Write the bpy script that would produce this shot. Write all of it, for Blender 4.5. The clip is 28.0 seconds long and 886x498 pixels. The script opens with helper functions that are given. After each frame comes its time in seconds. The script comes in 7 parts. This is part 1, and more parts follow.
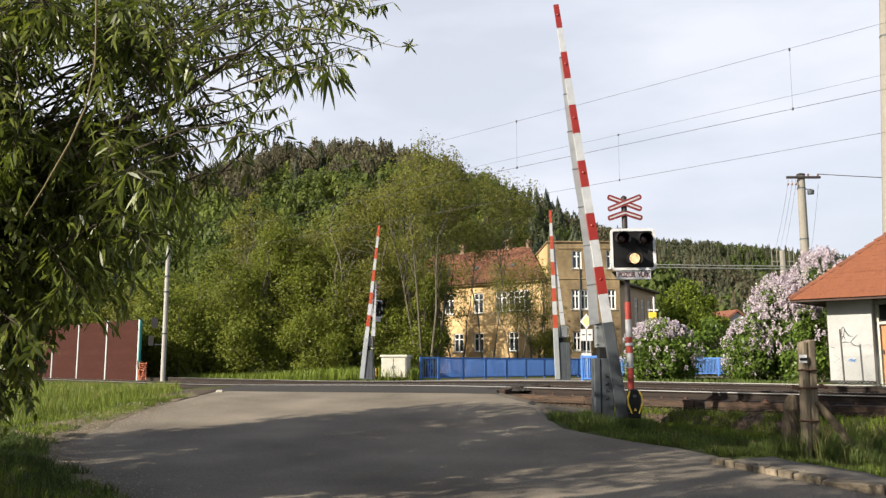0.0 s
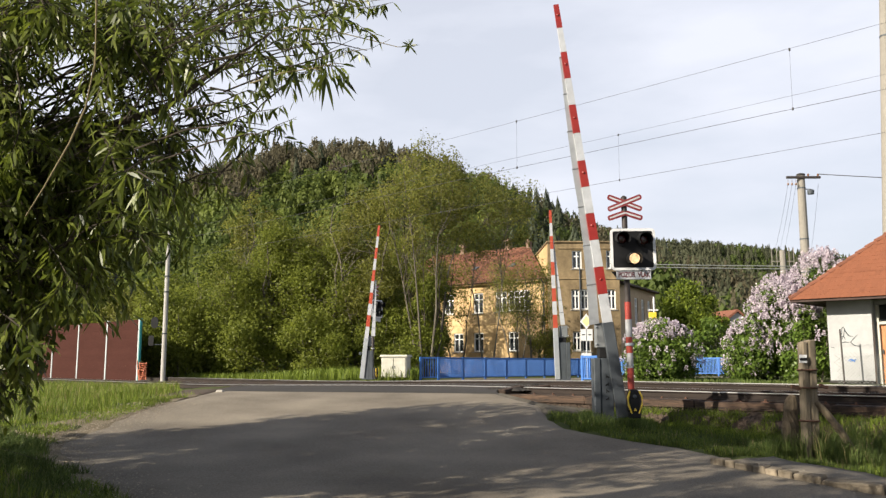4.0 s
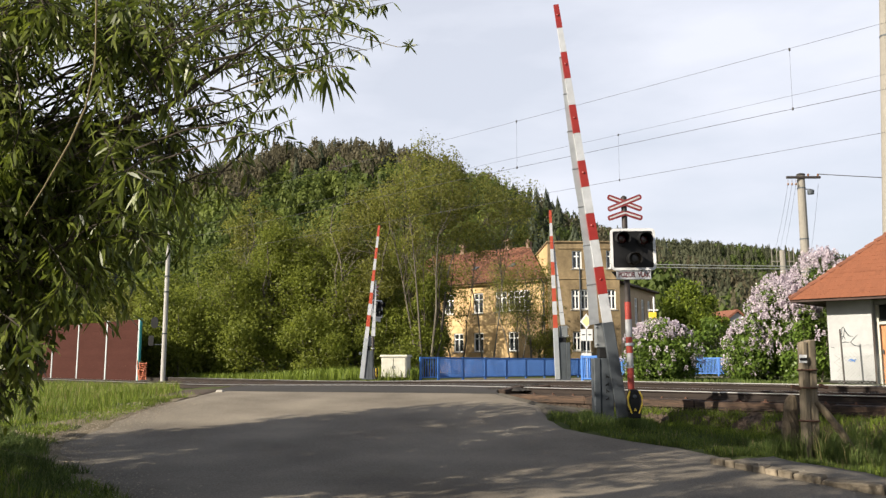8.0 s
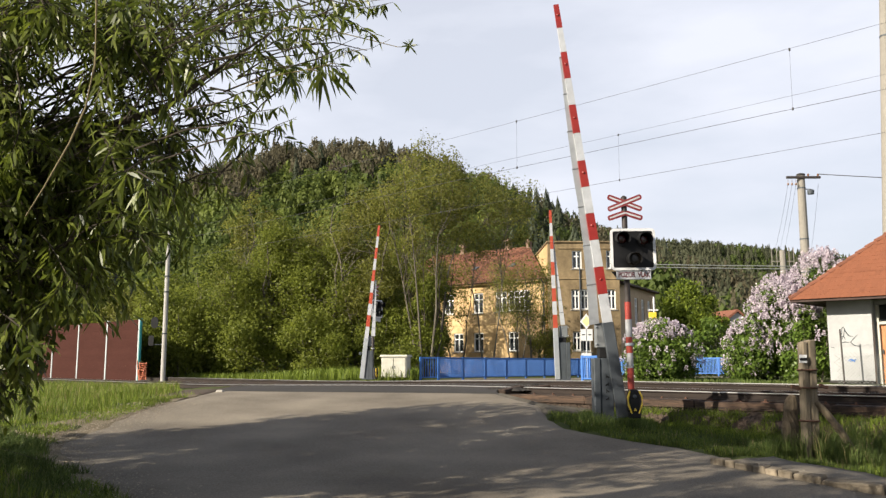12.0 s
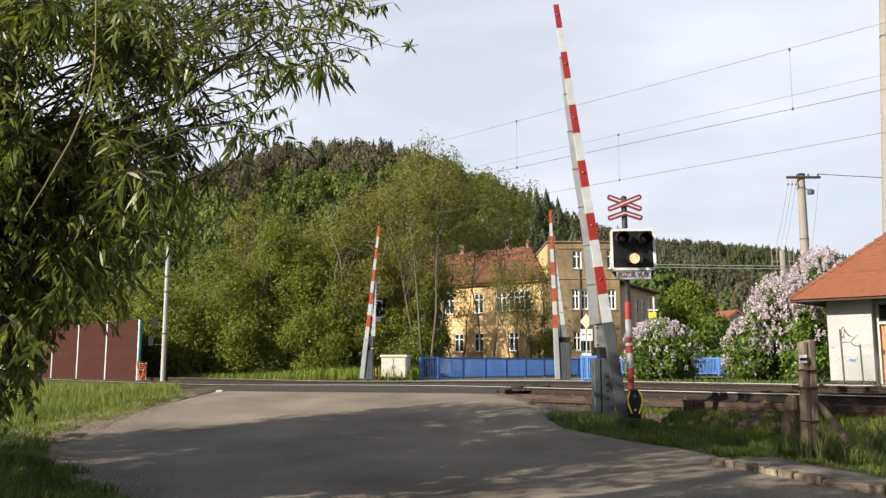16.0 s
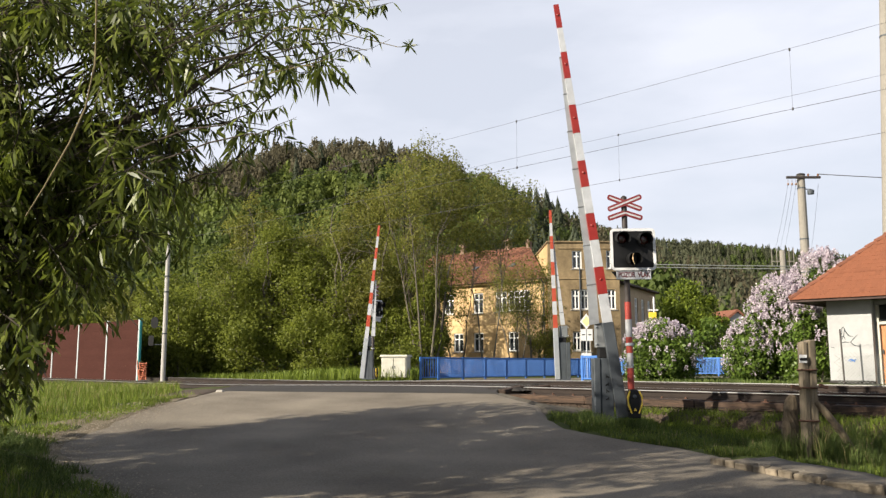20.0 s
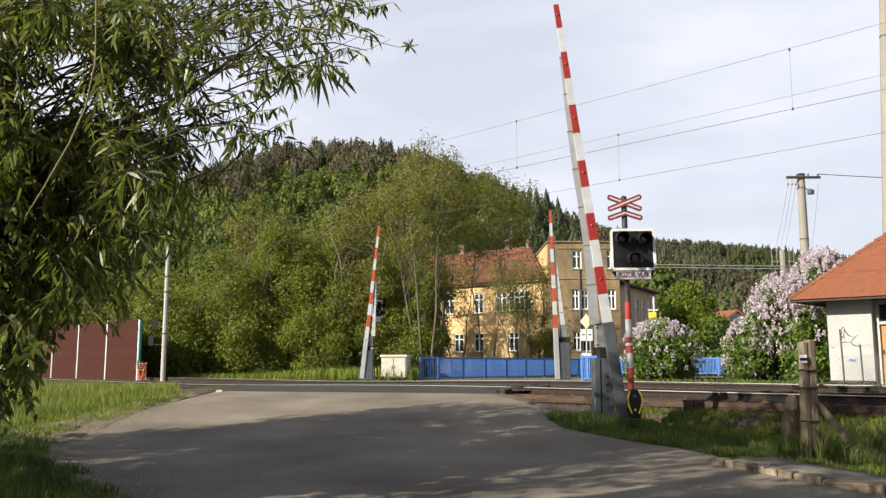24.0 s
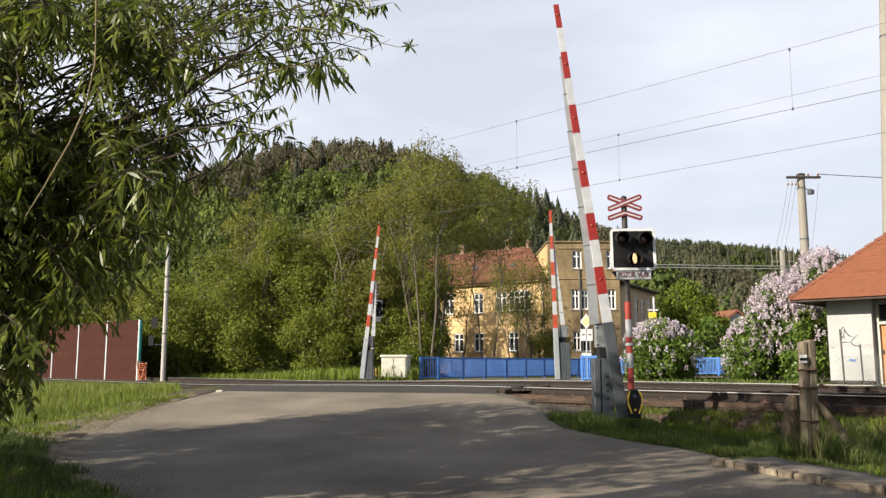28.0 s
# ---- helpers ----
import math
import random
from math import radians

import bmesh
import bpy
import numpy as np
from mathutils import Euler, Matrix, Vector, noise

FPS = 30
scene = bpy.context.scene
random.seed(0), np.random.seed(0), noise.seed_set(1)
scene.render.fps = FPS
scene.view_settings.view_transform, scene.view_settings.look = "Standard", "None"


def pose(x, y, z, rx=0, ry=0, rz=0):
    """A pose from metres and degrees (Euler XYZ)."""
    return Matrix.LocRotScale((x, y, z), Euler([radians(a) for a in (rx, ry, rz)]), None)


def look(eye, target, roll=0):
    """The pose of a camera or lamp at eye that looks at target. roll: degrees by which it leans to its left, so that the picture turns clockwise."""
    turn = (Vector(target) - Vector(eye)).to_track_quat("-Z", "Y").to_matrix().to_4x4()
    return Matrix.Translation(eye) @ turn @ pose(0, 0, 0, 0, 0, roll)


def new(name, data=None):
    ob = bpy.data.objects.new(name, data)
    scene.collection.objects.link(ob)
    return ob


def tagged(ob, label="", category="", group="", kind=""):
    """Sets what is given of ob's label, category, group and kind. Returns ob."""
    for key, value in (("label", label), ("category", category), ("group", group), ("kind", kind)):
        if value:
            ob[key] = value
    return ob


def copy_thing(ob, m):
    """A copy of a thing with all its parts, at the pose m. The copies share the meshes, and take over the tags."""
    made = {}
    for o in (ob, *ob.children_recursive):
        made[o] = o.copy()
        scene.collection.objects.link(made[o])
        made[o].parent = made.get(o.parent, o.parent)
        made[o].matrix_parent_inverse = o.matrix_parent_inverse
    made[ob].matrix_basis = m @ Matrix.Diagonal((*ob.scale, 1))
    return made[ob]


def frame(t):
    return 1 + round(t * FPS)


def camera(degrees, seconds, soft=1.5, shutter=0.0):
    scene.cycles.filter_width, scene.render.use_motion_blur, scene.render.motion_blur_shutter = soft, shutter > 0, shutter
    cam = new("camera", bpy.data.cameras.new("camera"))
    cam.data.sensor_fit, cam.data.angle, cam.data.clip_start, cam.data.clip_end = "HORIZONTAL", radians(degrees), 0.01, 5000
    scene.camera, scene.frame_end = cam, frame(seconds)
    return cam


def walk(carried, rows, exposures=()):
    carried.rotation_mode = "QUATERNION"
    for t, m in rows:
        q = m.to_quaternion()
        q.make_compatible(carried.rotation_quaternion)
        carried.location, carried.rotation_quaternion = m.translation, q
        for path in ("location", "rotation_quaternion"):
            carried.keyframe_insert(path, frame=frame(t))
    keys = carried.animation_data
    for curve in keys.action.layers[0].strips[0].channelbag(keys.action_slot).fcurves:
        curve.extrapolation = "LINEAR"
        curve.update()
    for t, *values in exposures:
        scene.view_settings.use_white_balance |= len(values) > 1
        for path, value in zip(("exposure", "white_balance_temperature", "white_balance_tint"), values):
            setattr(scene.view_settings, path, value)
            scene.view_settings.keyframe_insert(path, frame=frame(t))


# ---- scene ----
cam = camera(55.0, 28.0, soft=1.35)
STAND = pose(0, 0, 0.6, 97.677, 0, 0)
walk(cam, [(0.0, STAND), (28.0, STAND)])

# ---------------- light ----------------
SUN_EL = radians(25)
TO_SUN = Vector((-0.85 * math.cos(SUN_EL), -0.527 * math.cos(SUN_EL), math.sin(SUN_EL)))
world = bpy.data.worlds.new("sky")
scene.world = world
world.use_nodes = True
wn = world.node_tree.nodes
wl = world.node_tree.links
wn.clear()
w_out = wn.new("ShaderNodeOutputWorld")
w_bg = wn.new("ShaderNodeBackground")
w_sky = wn.new("ShaderNodeTexSky")
w_sky.sky_type = "NISHITA"
w_sky.sun_disc = False
w_sky.sun_elevation = SUN_EL
w_sky.sun_rotation = math.atan2(TO_SUN.x, TO_SUN.y)
w_sky.dust_density = 2.5
w_tc = wn.new("ShaderNodeTexCoord")
w_map = wn.new("ShaderNodeMapping")
w_map.inputs["Scale"].default_value = (1.6, 1.6, 5.0)
w_noise = wn.new("ShaderNodeTexNoise")
w_noise.inputs["Scale"].default_value = 1.7
w_noise.inputs["Detail"].default_value = 6
w_ramp = wn.new("ShaderNodeValToRGB")
w_ramp.color_ramp.elements[0].position, w_ramp.color_ramp.elements[0].color = 0.38, (0.72, 0.72, 0.72, 1)
w_ramp.color_ramp.elements[1].position, w_ramp.color_ramp.elements[1].color = 0.62, (0.98, 0.98, 0.98, 1)
w_mix = wn.new("ShaderNodeMix")
w_mix.data_type = "RGBA"
w_mix.inputs[7].default_value = (8.15, 8.42, 9.38, 1)
wl.new(w_tc.outputs["Generated"], w_map.inputs["Vector"])
wl.new(w_map.outputs["Vector"], w_noise.inputs["Vector"])
wl.new(w_noise.outputs["Fac"], w_ramp.inputs["Fac"])
w_sep = wn.new("ShaderNodeSeparateXYZ")
w_high = wn.new("ShaderNodeMapRange")
w_high.inputs["From Min"].default_value, w_high.inputs["From Max"].default_value = 0.40, 0.66
w_high.inputs["To Min"].default_value, w_high.inputs["To Max"].default_value = 1.0, 0.12
w_fac = wn.new("ShaderNodeMath")
w_fac.operation = "MULTIPLY"
wl.new(w_tc.outputs["Generated"], w_sep.inputs["Vector"])
wl.new(w_sep.outputs["Z"], w_high.inputs["Value"])
wl.new(w_ramp.outputs["Color"], w_fac.inputs[0])
wl.new(w_high.outputs["Result"], w_fac.inputs[1])
wl.new(w_fac.outputs[0], w_mix.inputs[0])
wl.new(w_sky.outputs["Color"], w_mix.inputs[6])
wl.new(w_mix.outputs[2], w_bg.inputs["Color"])
w_bg.inputs["Strength"].default_value = 0.056
wl.new(w_bg.outputs["Background"], w_out.inputs["Surface"])
sun = new("sun", bpy.data.lights.new("sun", "SUN"))
sun.data.energy = 5.0
sun.data.angle = radians(0.53)
sun.data.color = (1.0, 0.91, 0.76)
sun.matrix_world = look(TO_SUN * 60, (0, 0, 0))
scene.view_settings.exposure = 1.0


# ---------------- materials ----------------
def mat(name, a, b, rough=0.7, scale=6.0, bump=0.15, metal=0.0, big=0.6, spread=0.18, vary=0.0, stretch=(1, 1, 1), spec=0.4, world_space=False):
    """Two colours mixed by a fine and a broad noise, with fine relief."""
    m = bpy.data.materials.new(name)
    m.use_nodes = True
    n, l = m.node_tree.nodes, m.node_tree.links
    bsdf = n["Principled BSDF"]
    bsdf.inputs["Roughness"].default_value = rough
    bsdf.inputs["Metallic"].default_value = metal
    bsdf.inputs["Specular IOR Level"].default_value = spec
    tc = n.new("ShaderNodeNewGeometry" if world_space else "ShaderNodeTexCoord")
    mp = n.new("ShaderNodeMapping")
    mp.inputs["Scale"].default_value = stretch
    l.new(tc.outputs["Position" if world_space else "Object"], mp.inputs["Vector"])
    fine = n.new("ShaderNodeTexNoise")
    fine.inputs["Scale"].default_value = scale
    fine.inputs["Detail"].default_value = 8
    fine.inputs["Roughness"].default_value = 0.65
    broad = n.new("ShaderNodeTexNoise")
    broad.inputs["Scale"].default_value = big
    broad.inputs["Detail"].default_value = 3
    l.new(mp.outputs["Vector"], fine.inputs["Vector"])
    l.new(mp.outputs["Vector"], broad.inputs["Vector"])
    add = n.new("ShaderNodeMath")
    add.operation = "MULTIPLY_ADD"
    add.inputs[1].default_value, add.inputs[2].default_value = 0.5, 0.0
    l.new(fine.outputs["Fac"], add.inputs[0])
    add2 = n.new("ShaderNodeMath")
    add2.operation = "MULTIPLY_ADD"
    add2.inputs[1].default_value = 0.5
    l.new(broad.outputs["Fac"], add2.inputs[0])
    l.new(add.outputs[0], add2.inputs[2])
    ramp = n.new("ShaderNodeValToRGB")
    ramp.color_ramp.elements[0].position, ramp.color_ramp.elements[0].color = 0.5 - spread, (*a, 1)
    ramp.color_ramp.elements[1].position, ramp.color_ramp.elements[1].color = 0.5 + spread, (*b, 1)
    l.new(add2.outputs[0], ramp.inputs["Fac"])
    col = ramp.outputs["Color"]
    if vary:
        info = n.new("ShaderNodeObjectInfo")
        hsv = n.new("ShaderNodeHueSaturation")
        rng = n.new("ShaderNodeMapRange")
        rng.inputs["To Min"].default_value, rng.inputs["To Max"].default_value = 1 - vary, 1 + vary
        l.new(info.outputs["Random"], rng.inputs["Value"])
        l.new(rng.outputs["Result"], hsv.inputs["Value"])
        l.new(col, hsv.inputs["Color"])
        col = hsv.outputs["Color"]
    l.new(col, bsdf.inputs["Base Color"])
    if bump:
        bp = n.new("ShaderNodeBump")
        bp.inputs["Strength"].default_value = bump
        bp.inputs["Distance"].default_value = 0.02
        l.new(fine.outputs["Fac"], bp.inputs["Height"])
        l.new(bp.outputs["Normal"], bsdf.inputs["Normal"])
    return m


def leaf_mat(name, a, b, trans=0.35, rough=0.6, patch=0.0, patch_scale=0.05, spec=0.2):
    """Leaves: colour by leaf, light passing through."""
    m = bpy.data.materials.new(name)
    m.use_nodes = True
    n, l = m.node_tree.nodes, m.node_tree.links
    bsdf = n["Principled BSDF"]
    bsdf.inputs["Roughness"].default_value = rough
    bsdf.inputs["Specular IOR Level"].default_value = spec
    geo = n.new("ShaderNodeNewGeometry")
    ramp = n.new("ShaderNodeValToRGB")
    ramp.color_ramp.elements[0].color, ramp.color_ramp.elements[1].color = (*a, 1), (*b, 1)
    l.new(geo.outputs["Random Per Island"], ramp.inputs["Fac"])
    col = ramp.outputs["Color"]
    if patch:
        nz = n.new("ShaderNodeTexNoise")
        nz.inputs["Scale"].default_value = patch_scale
        nz.inputs["Detail"].default_value = 4
        l.new(geo.outputs["Position"], nz.inputs["Vector"])
        rng = n.new("ShaderNodeMapRange")
        rng.inputs["From Min"].default_value, rng.inputs["From Max"].default_value = 0.3, 0.7
        rng.inputs["To Min"].default_value, rng.inputs["To Max"].default_value = 1 - patch, 1 + patch
        hsv = n.new("ShaderNodeHueSaturation")
        l.new(nz.outputs["Fac"], rng.inputs["Value"])
        l.new(rng.outputs["Result"], hsv.inputs["Value"])
        l.new(col, hsv.inputs["Color"])
        col = hsv.outputs["Color"]
    l.new(col, bsdf.inputs["Base Color"])
    tr = n.new("ShaderNodeBsdfTranslucent")
    l.new(col, tr.inputs["Color"])
    mx = n.new("ShaderNodeMixShader")
    mx.inputs[0].default_value = trans
    l.new(bsdf.outputs[0], mx.inputs[1])
    l.new(tr.outputs[0], mx.inputs[2])
    l.new(mx.outputs[0], n["Material Output"].inputs["Surface"])
    return m


def glow_mat(name, colour, strength):
    m = bpy.data.materials.new(name)
    m.use_nodes = True
    n, l = m.node_tree.nodes, m.node_tree.links
    bsdf = n["Principled BSDF"]
    vor = n.new("ShaderNodeTexVoronoi")
    vor.inputs["Scale"].default_value = 27
    rng = n.new("ShaderNodeMapRange")
    rng.inputs["To Min"].default_value, rng.inputs["To Max"].default_value = strength * 1.5, 0.0
    tc = n.new("ShaderNodeTexCoord")
    l.new(tc.outputs["Object"], vor.inputs["Vector"])
    l.new(vor.outputs["Distance"], rng.inputs["Value"])
    bsdf.inputs["Base Color"].default_value = (*colour, 1)
    bsdf.inputs["Emission Color"].default_value = (*colour, 1)
    l.new(rng.outputs["Result"], bsdf.inputs["Emission Strength"])
    return m


ASPHALT = mat("asphalt", (0.116, 0.098, 0.076), (0.248, 0.213, 0.166), 0.88, 38, 0.6, big=0.55, spread=0.115, spec=0.25, world_space=True)
DECK = mat("crossing asphalt", (0.028, 0.0255, 0.023), (0.056, 0.050, 0.045), 0.8, 10, 0.3, big=0.5, spec=0.25, world_space=True)
SOIL = mat("turf and soil", (0.035, 0.05, 0.014), (0.085, 0.10, 0.03), 0.95, 3.0, 0.6, big=0.12, spec=0.1, world_space=True)
FOREST_FLOOR = mat("hillside undergrowth", (0.02, 0.035, 0.012), (0.05, 0.07, 0.022), 0.95, 0.4, 0.3, big=0.03, spec=0.1, world_space=True)
GRAVEL_DIRT = mat("gravelly verge", (0.055, 0.049, 0.040), (0.125, 0.112, 0.092), 0.95, 9, 0.6, big=0.7, spec=0.1, world_space=True)
PALE_GRAVEL = leaf_mat("pale road gravel", (0.16, 0.13, 0.095), (0.34, 0.29, 0.22), 0.0, 0.9)
VERGE_DIRT = mat("dry verge dirt", (0.080, 0.066, 0.044), (0.27, 0.225, 0.155), 0.95, 16, 0.9, big=1.3, spec=0.1, world_space=True)
CONCRETE = mat("weathered concrete", (0.24, 0.22, 0.19), (0.42, 0.39, 0.34), 0.85, 7, 0.3, big=1.2)
KERB = mat("kerb stone", (0.080, 0.062, 0.042), (0.27, 0.225, 0.165), 0.9, 14, 0.8, big=1.5, vary=0.15)
PAVING = mat("pavement asphalt", (0.088, 0.075, 0.060), (0.185, 0.162, 0.130), 0.9, 10, 0.35, big=0.6, world_space=True)
RAIL_TOP = mat("worn rail steel", (0.52, 0.51, 0.50), (0.70, 0.69, 0.68), 0.32, 20, 0.03, metal=0.9, big=2)
RAIL_RUST = mat("rusty rail web", (0.010, 0.0068, 0.005), (0.026, 0.0165, 0.012), 0.85, 14, 0.25, big=1.5)
SLEEPER = mat("weathered timber sleeper", (0.013, 0.0085, 0.006), (0.080, 0.048, 0.030), 0.85, 6, 0.8, big=1.6, spread=0.12, vary=0.2, stretch=(0.8, 4, 7))
BALLAST = mat("rusty ballast", (0.040, 0.027, 0.019), (0.11, 0.076, 0.053), 0.95, 22, 1.0, big=0.8, world_space=True)
STONE = leaf_mat("ballast stones", (0.032, 0.023, 0.017), (0.11, 0.082, 0.062), 0.0, 0.9)
GALV = mat("galvanised sheet", (0.27, 0.29, 0.31), (0.40, 0.42, 0.44), 0.5, 8, 0.05, metal=0.35, big=1.3)
STAND_GREY = mat("dull grey painted steel", (0.036, 0.043, 0.051), (0.072, 0.082, 0.092), 0.55, 6, 0.08, metal=0.1, big=1.6)
STAND_LIGHT = mat("light grey painted steel", (0.115, 0.124, 0.13), (0.20, 0.21, 0.216), 0.55, 6, 0.08, metal=0.1, big=1.6)
ALU = mat("dull aluminium", (0.30, 0.31, 0.32), (0.44, 0.45, 0.46), 0.42, 8, 0.05, metal=0.55, big=1.5)
BOOM_WHITE = mat("white reflective foil", (0.31, 0.32, 0.34), (0.46, 0.475, 0.50), 0.4, 9, 0.04, big=1.2)
BOOM_RED = mat("red reflective foil", (0.18, 0.013, 0.011), (0.27, 0.022, 0.017), 0.4, 9, 0.04, big=1.2)
FAR_RED = mat("orange-red foil", (0.30, 0.045, 0.022), (0.42, 0.07, 0.035), 0.45, 9, 0.04, big=1.2)
POST_RED = mat("red post foil", (0.21, 0.026, 0.018), (0.32, 0.042, 0.028), 0.5, 7, 0.05, big=1.6)
POST_WHITE = mat("grubby white post foil", (0.22, 0.225, 0.235), (0.36, 0.365, 0.38), 0.5, 7, 0.05, big=1.6)
SIGN_WHITE = mat("white enamel", (0.54, 0.54, 0.545), (0.68, 0.68, 0.685), 0.4, 10, 0.02, big=2)
SIGN_RED = mat("faded red paint", (0.13, 0.020, 0.024), (0.20, 0.036, 0.038), 0.5, 10, 0.03, big=2)
LETTER_RED = mat("dark red lettering paint", (0.075, 0.022, 0.026), (0.11, 0.034, 0.036), 0.6, 10, 0.02, big=2)
BLACK = mat("matt black plastic", (0.006, 0.006, 0.0065), (0.012, 0.012, 0.013), 0.6, 10, 0.05, big=2, spec=0.25)
DARK_POST = mat("dark brown post paint", (0.022, 0.018, 0.017), (0.046, 0.036, 0.033), 0.55, 8, 0.1, big=2)
LENS_RED = mat("unlit red lens", (0.032, 0.005, 0.005), (0.06, 0.009, 0.008), 0.15, 18, 0.1, big=2, spec=0.6)
LENS_DARK = mat("unlit clear lens", (0.010, 0.009, 0.009), (0.022, 0.02, 0.019), 0.35, 18, 0.1, big=2, spec=0.5)
LENS_LIT = glow_mat("lit lens", (0.92, 0.62, 0.32), 0.8)
YELLOW = mat("yellow paint", (0.60, 0.42, 0.03), (0.75, 0.55, 0.06), 0.5, 8, 0.05, big=2)
PALE_YELLOW = mat("faded yellow sign face", (0.70, 0.60, 0.22), (0.80, 0.72, 0.36), 0.5, 8, 0.03, big=2)
BLUE = mat("bright blue railing paint", (0.026, 0.100, 0.33), (0.055, 0.17, 0.47), 0.45, 4, 0.05, big=0.8)
CABINET_WHITE = mat("off-white cabinet", (0.34, 0.33, 0.28), (0.46, 0.45, 0.39), 0.7, 6, 0.08, big=1.5)
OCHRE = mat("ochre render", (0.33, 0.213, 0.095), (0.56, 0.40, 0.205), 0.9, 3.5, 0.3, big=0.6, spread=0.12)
# Duller copy of the ochre: soot and the front's weaker sun together.
OCHRE_DULL = mat("ochre render dulled by soot and shade", (0.105, 0.076, 0.040), (0.26, 0.19, 0.104), 0.9, 3.2, 0.3, big=0.5, spread=0.13)
GREY_RENDER = mat("grey-brown render", (0.31, 0.225, 0.145), (0.45, 0.345, 0.235), 0.9, 2.2, 0.3, big=0.4)
ROOF_TILE = mat("old red roof tile", (0.125, 0.047, 0.027), (0.240, 0.096, 0.056), 0.85, 5, 0.2, big=0.5, vary=0.22)
ROOF_OLD = leaf_mat("old clay tile", (0.085, 0.038, 0.025), (0.205, 0.092, 0.058), 0.0, 0.85, 0.3, 0.6)
ROOF_ORANGE = mat("terracotta roof tile", (0.140, 0.048, 0.022), (0.225, 0.080, 0.038), 0.8, 4, 0.15, big=0.6, vary=0.06)
BRICK = mat("chimney brick", (0.13, 0.085, 0.06), (0.25, 0.165, 0.115), 0.9, 9, 0.4, big=1.5)
FRAME_WHITE = mat("white window paint", (0.68, 0.68, 0.66), (0.80, 0.80, 0.78), 0.5, 6, 0.04, big=2)
GLASS = mat("dark window glass", (0.012, 0.014, 0.016), (0.03, 0.034, 0.038), 0.06, 2, 0.0, big=0.5, spec=0.6)
PLASTER_WHITE = mat("white plaster", (0.27, 0.273, 0.275), (0.37, 0.373, 0.372), 0.9, 4, 0.2, big=0.6)
DOOR_WOOD = mat("orange-brown stained wood", (0.30, 0.115, 0.04), (0.45, 0.20, 0.08), 0.6, 4, 0.2, big=1, stretch=(6, 6, 1))
FASCIA = mat("brown fascia board", (0.024, 0.012, 0.009), (0.05, 0.024, 0.017), 0.7, 5, 0.2, big=1)
SOOT = mat("dark base board", (0.012, 0.011, 0.010), (0.03, 0.027, 0.024), 0.8, 6, 0.2, big=1)
NOISE_PANEL = mat("maroon absorber panel", (0.036, 0.0145, 0.0115), (0.056, 0.023, 0.018), 0.9, 3, 0.2, big=0.4, stretch=(1, 1, 5), spec=0.05)
NOISE_POST = mat("pale steel post", (0.32, 0.36, 0.36), (0.46, 0.50, 0.50), 0.5, 5, 0.05, big=1)
TEAL = mat("teal edge strip", (0.02, 0.22, 0.22), (0.04, 0.32, 0.31), 0.5, 5, 0.05, big=1)
ORANGE = mat("orange plastic net", (0.40, 0.12, 0.06), (0.54, 0.20, 0.11), 0.6, 6, 0.1, big=2)
POLE_CONCRETE = mat("spun concrete pole", (0.175, 0.160, 0.138), (0.255, 0.236, 0.205), 0.85, 8, 0.2, big=0.8)
POLE_WHITE = mat("pale painted mast", (0.27, 0.26, 0.235), (0.40, 0.39, 0.36), 0.7, 8, 0.1, big=0.8)
OLD_WOOD = mat("split grey post wood", (0.085, 0.068, 0.045), (0.25, 0.205, 0.145), 0.9, 6, 0.7, big=1.6, stretch=(5, 5, 0.6))
# Darker copy of the post wood: shade on stump and brace in its colour.
SHADED_WOOD = mat("rotten post wood, darkened for shade", (0.042, 0.032, 0.021), (0.145, 0.112, 0.074), 0.95, 7, 0.8, big=1.8, stretch=(5, 5, 0.6))
PALE_CABLE = mat("weathered grey cable sheath", (0.15, 0.16, 0.15), (0.22, 0.23, 0.22), 0.7, 10, 0, big=2)
WIRE = mat("tarnished wire", (0.055, 0.055, 0.057), (0.09, 0.09, 0.092), 0.7, 10, 0, big=2, metal=0.3)
RUST = mat("rusty iron", (0.06, 0.03, 0.02), (0.13, 0.065, 0.04), 0.85, 14, 0.3, big=2)
INSULATOR = mat("brown glazed insulator", (0.10, 0.05, 0.03), (0.16, 0.08, 0.05), 0.25, 8, 0, big=2)
BARK = mat("willow bark", (0.026, 0.021, 0.015), (0.075, 0.060, 0.043), 0.95, 10, 0.9, big=1.5, stretch=(3, 3, 0.7))
TWIG = mat("olive-brown twig", (0.12, 0.095, 0.045), (0.22, 0.18, 0.09), 0.8, 14, 0.3, big=2)
BARK_PALE = mat("grey tree bark", (0.065, 0.056, 0.042), (0.16, 0.14, 0.105), 0.95, 6, 0.6, big=0.8, stretch=(3, 3, 0.7))
WILLOW_LEAF = leaf_mat("willow leaf", (0.034, 0.052, 0.007), (0.142, 0.172, 0.022), 0.54, 0.38, spec=0.45)
WILLOW_YOUNG = leaf_mat("young willow leaf", (0.105, 0.140, 0.023), (0.222, 0.256, 0.058), 0.54, 0.38, spec=0.45)
BUSH_LEAF = leaf_mat("hazel leaf", (0.112, 0.136, 0.020), (0.210, 0.238, 0.038), 0.52, 0.5, 0.25, 0.35)
THIN_LEAF = leaf_mat("alder leaf", (0.125, 0.135, 0.026), (0.235, 0.235, 0.054), 0.58, 0.5, 0.2, 0.3)
GREEN_LEAF = leaf_mat("fresh maple leaf", (0.080, 0.118, 0.011), (0.180, 0.222, 0.026), 0.38, 0.5, 0.15, 0.4)
LILAC_LEAF = leaf_mat("lilac leaf", (0.050, 0.088, 0.014), (0.13, 0.19, 0.034), 0.3, 0.4, 0.2, 0.6)
